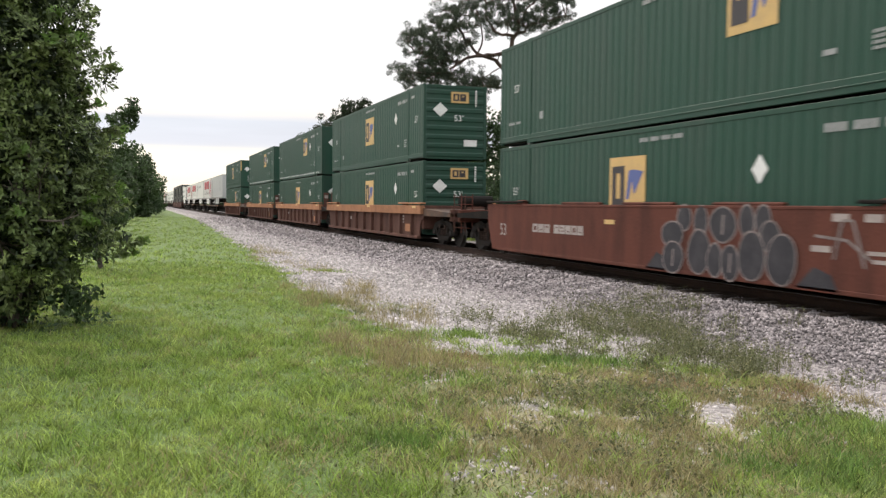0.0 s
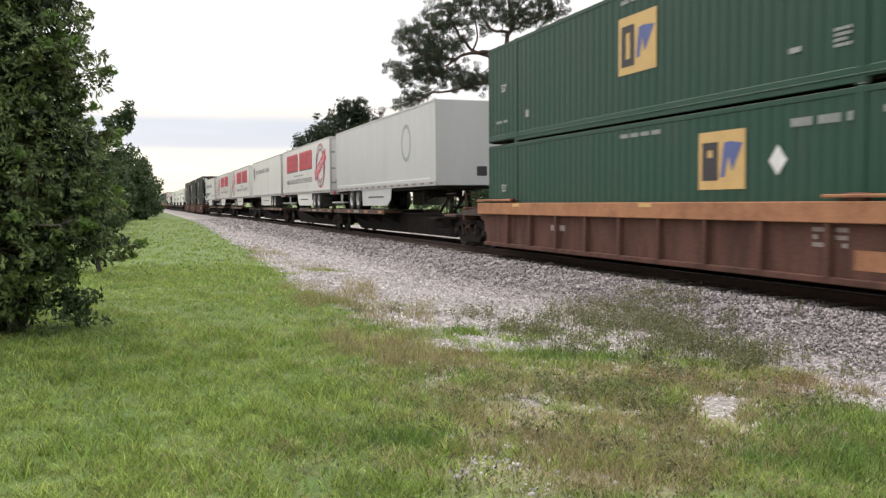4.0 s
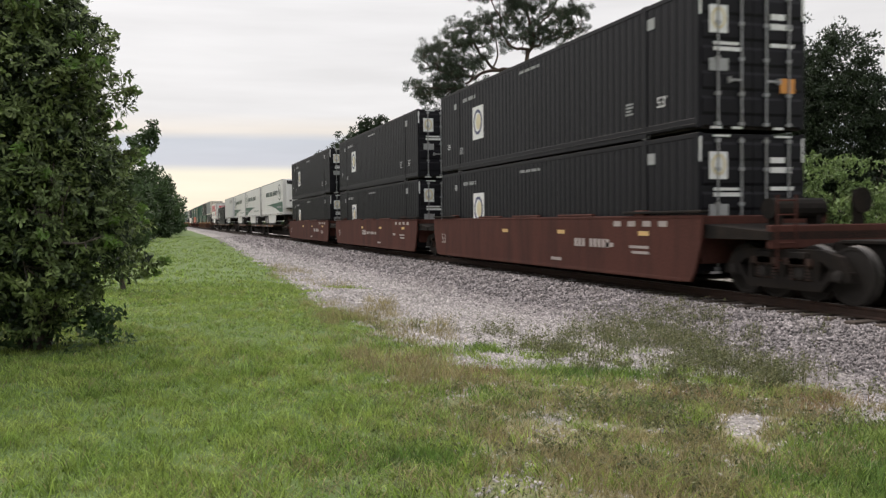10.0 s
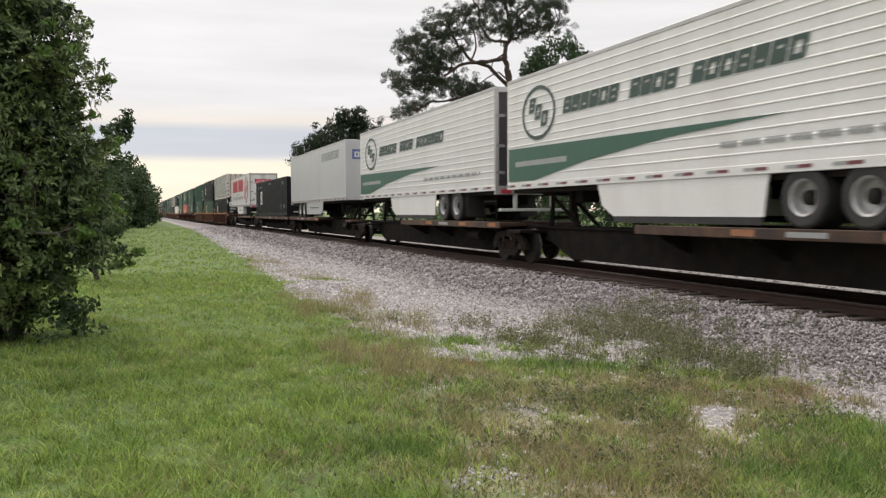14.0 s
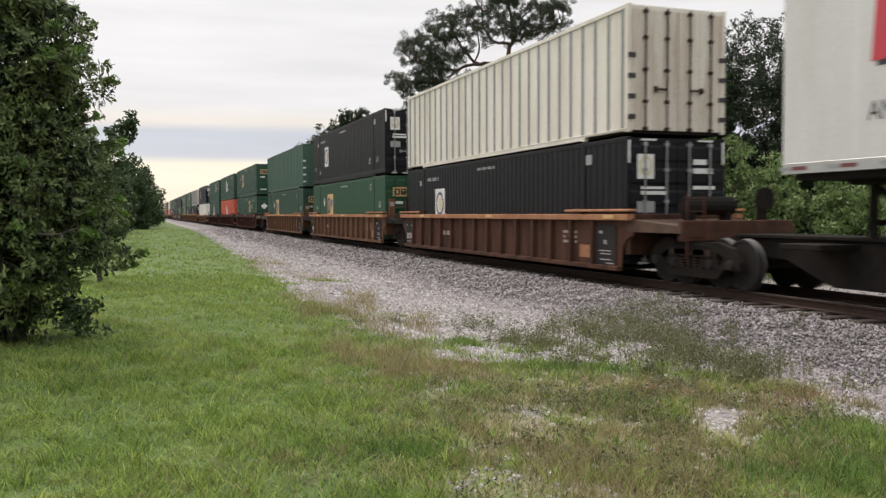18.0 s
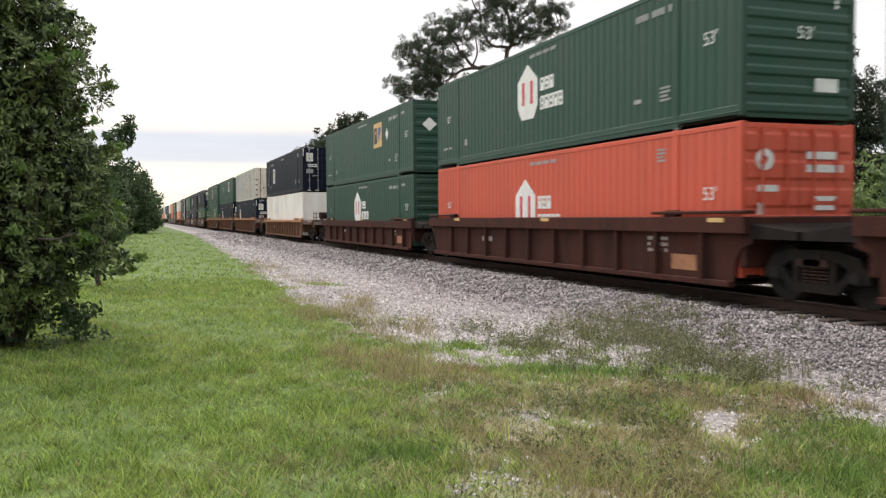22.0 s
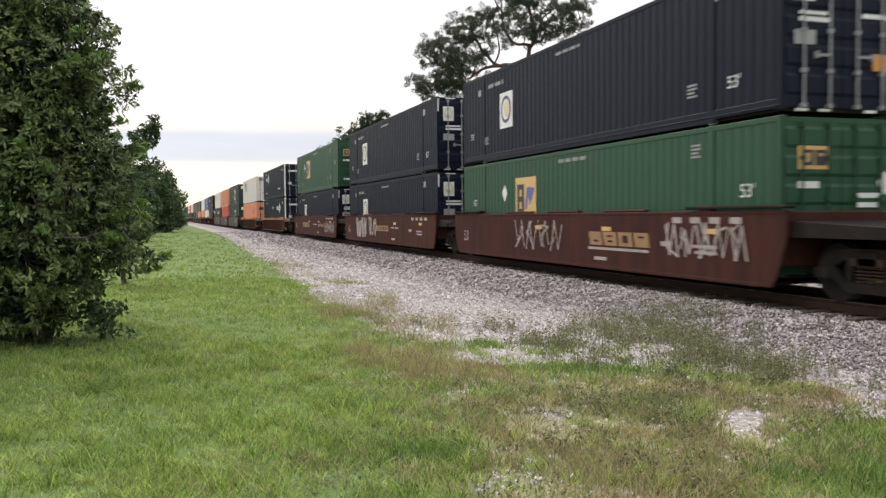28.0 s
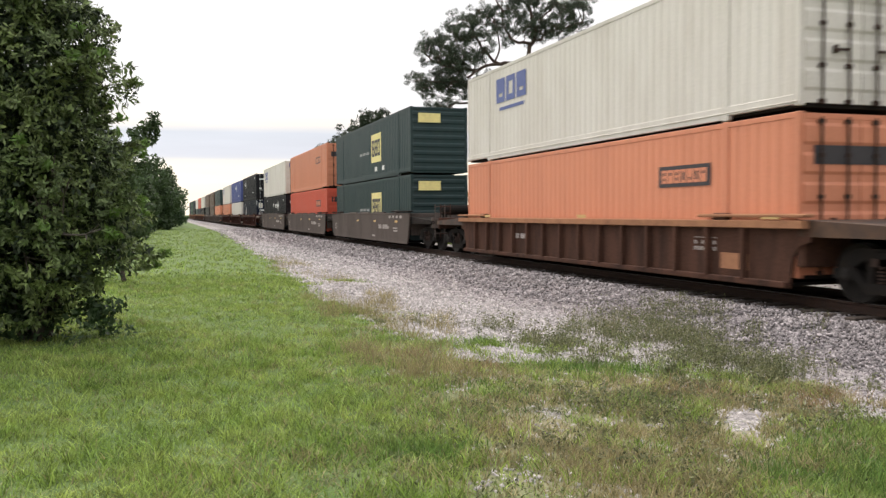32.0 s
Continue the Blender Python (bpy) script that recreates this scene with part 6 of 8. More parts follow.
# ---- well cars ----
def squiggle(points, width, x, d=0.0):
    """A sprayed line on the car's side."""
    f = Form()
    for (a, b), (c, e) in zip(points, points[1:]):
        d += 0.0004
        l = math.hypot(c - a, e - b) or 1
        nx, nz = -(e - b) / l * width / 2, (c - a) / l * width / 2
        f.prism([(HL - a - nx, b + nz), (HL - c - nx, e + nz), (HL - c + nx, e - nz), (HL - a + nx, b - nz)], "x", x - d - 0.004, x - d)
    return f


def tag(seed, u0, u1, z0, z1, letters, width, x):
    """A sprayed tag: quick angular strokes, a few for each sign."""
    r = random.Random(seed)
    f = Form()
    w = (u1 - u0) / letters
    for k in range(letters):
        a, h = u0 + w * k, z1 - z0
        for j in range(2):
            pts = [(a + w * (0.1 + 0.85 * (q / 3 if j else r.random())), z0 + h * min(1, max(0, (0.95 - 0.3 * q if not j else 0.5 + 0.45 * (-1) ** (q + k)) + r.uniform(-0.18, 0.18)))) for q in range(4)]
            g = squiggle(pts, width * r.uniform(0.75, 1.2), x, 0.004 * k + 0.002 * j)
            f.add(g.v, g.f)
    return f


def well_car(place, look_of, lead, trail, paint_of, chord, top=1.46, gap_lead=3.05, gap_trail=3.05, words_in="rusty brown", sprays=()):
    """One well of a double-stack car. lead, trail: 'joint' (shared bogie), 'couple' (own bogie and coupler) or 'none' (the neighbour has the bogie)."""
    c = group_thing("well_car", f"{words_in} {'ribbed' if look_of == 'ribbed' else 'smooth-sided'} steel double-stack well car", "well car", "well cars of the train", place)
    m = paint_of
    for s in (-1, 1):
        if look_of == "ribbed":
            side = part("side_wall", shared(("ribbed_wall", s, top), m, lambda: Form().prism([(-8.5, top - 0.1), (8.5, top - 0.1), (8.5, 0.98), (8.25, 0.9), (8.08, 0.7), (8.0, 0.2), (-8.0, 0.2), (-8.08, 0.7), (-8.25, 0.9), (-8.5, 0.98)], "x", min(s * 1.40, s * 1.36), max(s * 1.40, s * 1.36))), m, c)
            deep = 0.3 if chord is m else 0.33 if m is CAR_FADED else 0.14
            part("top_chord", shared(("top_chord", s, top, deep), chord, lambda: Form().block(min(s * 1.53, s * 1.33), -8.45, top - deep, max(s * 1.53, s * 1.33), 8.45, top, 0.012)), chord, c)
            part("bottom_chord", shared(("bottom_chord", s), m, lambda: Form().block(min(s * 1.50, s * 1.34), -8.0, 0.18, max(s * 1.50, s * 1.34), 8.0, 0.29, 0.012)), m, c)
            wide = m in (CAR_FADED, CAR_RED, CAR_GREY)
            for k in range(10 if wide else 14):
                y = 6.3 - 1.5 * k if wide else 6.9 - 1.06 * k
                part("rib", shared(("rib", s, top), m, lambda: Form().prism([(s * 1.40, -0.06), (s * 1.515, -0.045), (s * 1.515, 0.045), (s * 1.40, 0.06)], "z", 0.28, top - 0.08)), m, side, at=(0, y, 0))
            part("reinforcement", shared(("reinforcement", s, top), m, lambda: Form().box(min(s * 1.41, s * 1.395), -7.4, top - 0.33, max(s * 1.41, s * 1.395), 7.4, top - 0.27)), m, side)
        else:
            part("side_wall", shared(("smooth_wall", s, top), m, lambda: Form().prism([(-8.5, top), (8.5, top), (8.45, 0.95), (8.25, 0.42), (8.1, 0.19), (-8.1, 0.19), (-8.25, 0.42), (-8.45, 0.95)], "x", min(s * 1.50, s * 1.44), max(s * 1.50, s * 1.44))), m, c)
            part("top_chord", shared(("smooth_chord", s, top), m, lambda: Form().block(min(s * 1.508, s * 1.36), -8.45, top - 0.05, max(s * 1.508, s * 1.36), 8.45, top + 0.015, 0.012)), m, c)
            part("bottom_chord", shared(("smooth_bottom", s), m, lambda: Form().block(min(s * 1.506, s * 1.34), -7.8, 0.17, max(s * 1.506, s * 1.34), 7.8, 0.25, 0.01)), m, c)
            for y in (-3.1, 0.0, 2.85):
                part("lid_plate", shared(("lid_plate", s, top), m, lambda: Form().block(min(s * 1.49, s * 1.36), -0.92, top + 0.012, max(s * 1.49, s * 1.36), 0.92, top + 0.075, 0.02)), m, c, at=(0, y, 0))
        for e in (-1, 1):
            part("walkway", shared(("walkway", s, e, top), chord if look_of == "ribbed" else STEEL_DARK, lambda: Form().block(min(s * 1.54, s * 1.32), min(e * 8.5, e * 6.0), top + 0.05, max(s * 1.56, s * 1.32), max(e * 8.5, e * 5.6), top + 0.11, 0.015)), chord, c)
            part("guide_block", shared(("guide_block", s, e, top), m, lambda: Form().block(min(s * 1.5, s * 1.34), e * 6.2 - 0.2, top, max(s * 1.5, s * 1.34), e * 6.2 + 0.2, top + 0.13, 0.02)), m, c)
    part("well_floor", shared("well_floor", STEEL_DARK, lambda: Form().box(-1.35, -7.8, 0.2, 1.35, 7.8, 0.26)), STEEL_DARK, c)
    for e, kind, gap in ((-1, lead, gap_lead), (1, trail, gap_trail)):
        part("end_wall", shared(("end_wall", e, top), m, lambda: Form().block(-1.36, min(e * 8.12, e * 8.3), 0.55, 1.36, max(e * 8.12, e * 8.3), top, 0.02)), m, c)
        reach = gap / 2 - 0.05 if kind in ("joint", "none") else gap / 2 - 0.35
        y0, y1 = sorted((e * 8.2, e * (HL + reach)))
        pm = DECK if look_of == "ribbed" and kind == "couple" else STEEL_DARK
        broad = 1.4
        part("end_platform", shared(("end_platform", e, kind, round(reach, 2)), pm, lambda: Form().prism([(y0, 1.06), (y1, 1.06), (y1, 1.2), (y0, 1.34)] if e > 0 else [(y0, 1.06), (y1, 1.06), (y1, 1.34), (y0, 1.2)], "x", -broad, broad)), pm, c)
        part("draft_beam", shared(("draft_beam", e, kind, round(reach, 2)), STEEL_DARK, lambda: Form().block(-0.35, min(e * 8.2, e * (HL + reach + 0.1)), 0.66, 0.35, max(e * 8.2, e * (HL + reach + 0.1)), 0.98, 0.02)), STEEL_DARK, c)
        if kind == "couple":
            bogie(c, e * (HL + 1.75), place)
            part("coupler", shared(("coupler", e, round(gap, 2)), STEEL_DARK, lambda: Form().block(-0.13, min(e * (HL + gap / 2 - 0.5), e * (HL + gap / 2 - 0.004)), 0.72, 0.13, max(e * (HL + gap / 2 - 0.5), e * (HL + gap / 2 - 0.004)), 0.98, 0.03)), STEEL_DARK, c)
            ye = e * (HL + reach)
            for x in (-1.25, -0.85):
                part("ladder_rail", shared(("ladder_rail", x, ye), m, lambda: Form().tube((x, ye, 0.55), (x, ye, 1.85), 0.02, None, 6)), m, c)
            for z in (0.7, 1.0, 1.5, 1.75):
                part("ladder_rung", shared(("ladder_rung", z, ye), m, lambda: Form().tube((-1.25, ye, z), (-0.85, ye, z), 0.016, None, 6)), m, c)
            part("end_sill", shared(("end_sill", e, round(reach, 2)), m, lambda: Form().block(-1.36, min(ye, ye - e * 0.16), 0.9, 1.36, max(ye, ye - e * 0.16), 1.32, 0.02)), m, c)
            if e < 0:
                part("brake_cylinder", shared(("brake_cylinder", ye), STEEL_DARK, lambda: Form().tube((-0.7, ye + 0.9, 1.62), (0.5, ye + 0.9, 1.62), 0.2, None, 14).box(-0.6, ye + 0.75, 1.3, -0.5, ye + 1.05, 1.5).box(0.3, ye + 0.75, 1.3, 0.4, ye + 1.05, 1.5)), STEEL_DARK, c, "dark round brake reservoir")
                part("hand_brake", shared(("hand_brake", ye), STEEL_DARK, lambda: Form().tube((0.75, ye + 0.12, 1.75), (0.75, ye + 0.17, 1.75), 0.24, None, 14).box(0.66, ye + 0.17, 1.3, 0.84, ye + 0.3, 1.95)), STEEL_DARK, c)
        elif kind == "joint":
            bogie(c, e * (HL + gap / 2), place)
        if look_of == "ribbed" and kind in ("joint", "none") and chord is not m:
            ye = e * (HL + 0.42)
            for x in (-1.12, 0.62):
                u = part("end_upright", shared(("end_upright", x, e), m, lambda: Form().block(x - 0.14, ye - 0.05, 1.2, x + 0.14, ye + 0.05, 2.12, 0.012).block(x - 0.2, min(e * 8.2, ye), 1.2, x + 0.2, max(e * 8.2, ye), 1.42, 0.012)), m, c)
                part("upright_tape", shared(("upright_tape", x, e), SPRAY_PALE, lambda: Form().box(x - 0.1, ye - 0.054 if e < 0 else ye + 0.05, 1.8, x + 0.1, ye - 0.05 if e < 0 else ye + 0.054, 1.98)), SPRAY_PALE, u, "worn pale placard")
            part("end_rail", shared(("end_rail", e), m, lambda: Form().tube((-1.0, ye, 1.75), (0.5, ye, 1.75), 0.022, None, 6).tube((-0.25, ye, 1.2), (-0.25, ye, 1.75), 0.02, None, 6)), m, c)
    # stencilled data on the side
    x = -1.5 if look_of != "ribbed" else -1.4
    mk = lambda n, key, mt, make, label="": mark(n, (look_of, *key), mt, make, c, label)
    if look_of == "ribbed":
        mk("number_bar", ("w", 1), SPRAY_PALE, lambda: [f := Form(), [f.box(x - 0.006, 3.72 - 0.11 * k - 0.08, 0.74, x, 3.72 - 0.11 * k, 0.88) for k in (0, 1, 2, 4, 5, 6)]][0])
        mk("stencil", ("w", 2), SPRAY_PALE, lambda: [f := Form(), [f.box(x - 0.006, -6.0 + 0.12 * k, z, x, -5.92 + 0.12 * k, z + 0.07) for z in (0.74, 0.86, 0.98) for k in range(6) if (k + int(z * 100)) % 5]][0])
        mk("reflector", ("w", 1), MARK_YELLOW, lambda: [f := Form(), [f.box(-1.536, y, top - 0.1, -1.531, y + 0.45, top - 0.02) for y in (-7.9, -1.0, 5.4)]][0], "worn yellow reflective strips")
        if chord is not m and m is not CAR_FADED and top > 1.4:
            for e, y0, y1 in ((-1, -7.84, -6.96), (1, 7.08, 7.94)):
                p = part("stencil_panel", shared(("stencil_panel", e), PANEL_DARK, lambda: Form().block(x - 0.03, y0, 0.3, x, y1, 1.2, 0.006)), PANEL_DARK, c, "dark painted panel with pale stencilled bars")
                part("stencil", shared(("panel_stencil", e), SPRAY_PALE, lambda: [f := Form(), [f.box(x - 0.035, q0, z0, x - 0.03, q1, z1) for q0, q1, z0, z1 in
                     ([(y1 - 0.3, y1 - 0.16, 1.0, 1.07), (y0 + 0.2, y1 - 0.16, 0.6, 0.625), (y0 + 0.2, y1 - 0.2, 0.53, 0.555), (y0 + 0.2, y1 - 0.2, 0.4, 0.425), (y0 + 0.1, y0 + 0.4, 0.32, 0.345), (y0 + 0.4, y0 + 0.5, 0.76, 0.86)] if e < 0 else
                      [(y0 + 0.1 + 0.17 * k, y0 + 0.21 + 0.17 * k, 0.5, 0.72) for k in range(4)] + [(y0 + 0.1, y0 + 0.18, 0.98, 1.05), (y1 - 0.2, y1 - 0.12, 0.98, 1.05), (y0 + 0.22, y1 - 0.22, 0.4, 0.425), (y0 + 0.22, y1 - 0.22, 0.35, 0.37)])]][0]), SPRAY_PALE, p)
        mk("stencil", ("w", 3), CHORD_ORANGE, lambda: Form().box(x - 0.006, -6.95, 0.42, x, -6.15, 0.72))
    else:
        mk("length_mark", ("s", 1), SPRAY_PALE, lambda: side_words("53", 0.55, 0.62, 0.34, None, x))
        if not any(q[0] == "name_bar" for q in sprays):
            mk("number_bar", ("s", 2), SPRAY_PALE, lambda: [f := Form(), [f.box(x - 0.006, -3.15 - 0.2 * k - 0.15, 0.78, x, -3.15 - 0.2 * k, 0.98) for k in (0, 1, 2, 4, 5, 6, 7, 8)]][0])
        mk("stencil", ("s", 3), SPRAY_PALE, lambda: [f := Form(), [f.box(x - 0.006, -7.3 + k * 0.62, 1.28, x, -6.98 + k * 0.62, 1.4) for k in range(4)], f.box(x - 0.006, -6.6, 0.8, x, -5.8, 0.86), f.box(x - 0.006, -6.6, 0.68, x, -5.9, 0.74), f.box(x - 0.006, -5.1, 0.8, x, -4.7, 0.9), f.box(x - 0.006, -2.4, 0.38, x, -1.8, 0.46)][0])
        mk("reflector", ("s", 1), MARK_YELLOW, lambda: [f := Form(), [f.box(x - 0.006, y, 1.08, x, y + 0.42, 1.18) for y in (-6.6, -2.6, 1.2)]][0], "yellow reflective strips")
    for n, form, mt, lb in sprays:
        ob = part(n, form, mt, c, lb)
        if n in ("name_bar", "spray_line"):
            ob["kind"] = "stuff"
    return c


# ---- spine cars and trailers ----
def spine_car(place, gap_lead, gap_trail, rear_leads, last, full=False, first=False):
    """One platform of a spine car: a deep centre beam, wheel decks at the trailer's rear, a hitch at its nose."""
    c = group_thing("spine_car", "grimy black spine car with worn orange-brown wheel decks", "spine car", "spine cars of the train", place)
    e = -1 if rear_leads else 1
    a, b = -HL - gap_lead / 2 + 0.12, HL + gap_trail / 2 - 0.12
    k = (round(a, 2), round(b, 2))
    part("centre_beam", shared(("centre_beam", *k), STEEL_DARK, lambda: Form().prism([(a, 0.7), (a + 1.5, 0.62), (a + 2.6, 0.2), (b - 2.6, 0.2), (b - 1.5, 0.62), (b, 0.7), (b, 1.02), (a, 1.02)], "x", -0.45, 0.45)), STEEL_DARK, c)
    part("beam_flange", shared(("beam_flange", *k), STEEL_DARK, lambda: Form().block(-0.55, a + 0.2, 1.0, 0.55, b - 0.2, 1.06, 0.01)), STEEL_DARK, c)
    lo, hi = (-HL - 0.55, HL + 0.3) if full else sorted((e * (HL + 0.45), e * (HL - 9.4)))
    for s in (-1, 1):
        part("wheel_deck", shared(("wheel_deck", s, lo, hi), DECK, lambda: Form().block(min(s * 1.32, s * 0.5), lo, 1.04, max(s * 1.32, s * 0.5), hi, 1.15, 0.01)), DECK, c)
        part("deck_edge", shared(("deck_edge", s, lo, hi), DECK, lambda: Form().block(min(s * 1.36, s * 1.30), lo, 0.98, max(s * 1.36, s * 1.30), hi, 1.17, 0.01)), DECK, c)
        n = 4 if not full else 7
        for i in range(n):
            y = lo + 0.7 + (hi - lo - 1.4) * i / (n - 1)
            part("deck_arm", shared(("deck_arm", s), STEEL_DARK, lambda: Form().prism([(s * 0.34, 0.5), (s * 1.25, 0.94), (s * 1.25, 1.03), (s * 0.34, 1.03)], "y", -0.05, 0.05)), STEEL_DARK, c, at=(0, y, 0))
    mark("reflector", ("deck", lo, hi), CHORD_ORANGE, lambda: [f := Form(), [f.box(-1.366, lo + q, 1.02, -1.361, lo + q + 0.6, 1.14) for q in (0.3, (hi - lo) * 0.28, (hi - lo) * 0.62)]][0], c, "worn orange reflective strips")
    mark("stencil", ("deck", lo, hi), MARK_GREY, lambda: Form().box(-1.366, lo + (hi - lo) * 0.45, 1.03, -1.361, lo + (hi - lo) * 0.45 + 0.9, 1.12), c)
    if not full:
        h = -e * (HL - 0.95)
        part("hitch_stand", shared(("hitch_stand", h), STEEL_DARK, lambda: Form().tube((-0.42, h - 0.1, 1.04), (-0.3, h, 1.95), 0.075, None, 8).tube((0.42, h - 0.1, 1.04), (0.3, h, 1.95), 0.075, None, 8).tube((-0.4, h, 1.3), (0.4, h, 1.3), 0.05, None, 6).tube((-0.3, h, 1.9), (-0.3, h + e * 1.5, 1.05), 0.06, None, 6).tube((0.3, h, 1.9), (0.3, h + e * 1.5, 1.05), 0.06, None, 6).block(-0.45, h - 0.4, 1.92, 0.45, h + 0.4, 2.03, 0.02)), STEEL_DARK, c)
        for s in (-1, 1):
            yy = -e * (HL - 0.4)
            part("end_step", shared(("end_step", s, yy), STEEL_DARK, lambda: Form().block(min(s * 1.3, s * 0.36), yy - 0.45, 0.86, max(s * 1.3, s * 0.36), yy + 0.45, 0.95, 0.01)), STEEL_DARK, c)
    # crossing steps, grab rails and brake gear over the leading bogie
    for s in (-1, 1):
        part("end_step", shared(("lead_step", s, k), DECK, lambda: Form().block(min(s * 1.34, s * 0.45), a + 0.25, 0.99, max(s * 1.34, s * 0.45), a + 1.35, 1.08, 0.01)), DECK, c)
        for y in (a + 0.35, a + 1.25):
            part("grab_post", shared(("grab_post", s), STEEL_DARK, lambda: Form().tube((s * 1.28, 0, 1.08), (s * 1.28, 0, 1.78), 0.022, None, 6)), STEEL_DARK, c, at=(0, y, 0))
        part("grab_rail", shared(("grab_rail", s), STEEL_DARK, lambda: Form().tube((s * 1.28, 0.35, 1.78), (s * 1.28, 1.25, 1.78), 0.022, None, 6).tube((s * 1.28, 0.35, 1.43), (s * 1.28, 1.25, 1.43), 0.016, None, 6)), STEEL_DARK, c, at=(0, a, 0))
    part("brake_cylinder", shared("spine_cylinder", STEEL_DARK, lambda: Form().tube((-0.95, 0.0, 0.72), (-0.95, 0.9, 0.72), 0.17, None, 12).box(-1.0, 0.1, 0.86, -0.9, 0.2, 1.02).box(-1.0, 0.7, 0.86, -0.9, 0.8, 1.02)), STEEL_DARK, c, at=(0, a + 2.2, 0))
    part("brake_hose", shared("brake_hose", RUBBER, lambda: [f := Form(), [f.tube((-0.7, -0.5 + 0.2 * q, 0.72 - 0.2 * math.sin(math.pi * q / 5)), (-0.7, -0.3 + 0.2 * q, 0.72 - 0.2 * math.sin(math.pi * (q + 1) / 5)), 0.03, None, 6) for q in range(5)]][0]), RUBBER, c, "drooping black air hose", at=(0, a, 0))
    bogie(c, a - 0.12, place)
    if last:
        bogie(c, b + 0.12, place)
    return c


def tyre_form():
    return Form().lathe((0, 0), [(-0.14, 0.30), (-0.15, 0.46), (-0.12, 0.51), (0.12, 0.51), (0.15, 0.46), (0.14, 0.30)], 24, False)


def wheel_parts(t, x, y, z, near):
    w = part("wheel", shared("tyre", RUBBER, tyre_form), RUBBER, t, "black rubber tyre", at=(x, y, z))
    r = part("rim", shared(("rim", near), ALLOY, lambda: Form().lathe((0, 0), [(-0.146, 0.31), (-0.13, 0.28), (0.02, 0.25), (0.06, 0.12)] if near else [(0.142, 0.31), (0.06, 0.24), (0.05, 0.1)], 20, False)), ALLOY, w, "dull alloy wheel rim")
    if near:
        part("hub", shared("hub", WHEEL_STEEL, lambda: Form().lathe((0, 0), [(0.05, 0.13), (-0.06, 0.12), (-0.09, 0.09), (-0.10, 0.02)], 14)), WHEEL_STEEL, r, "dark axle hub")


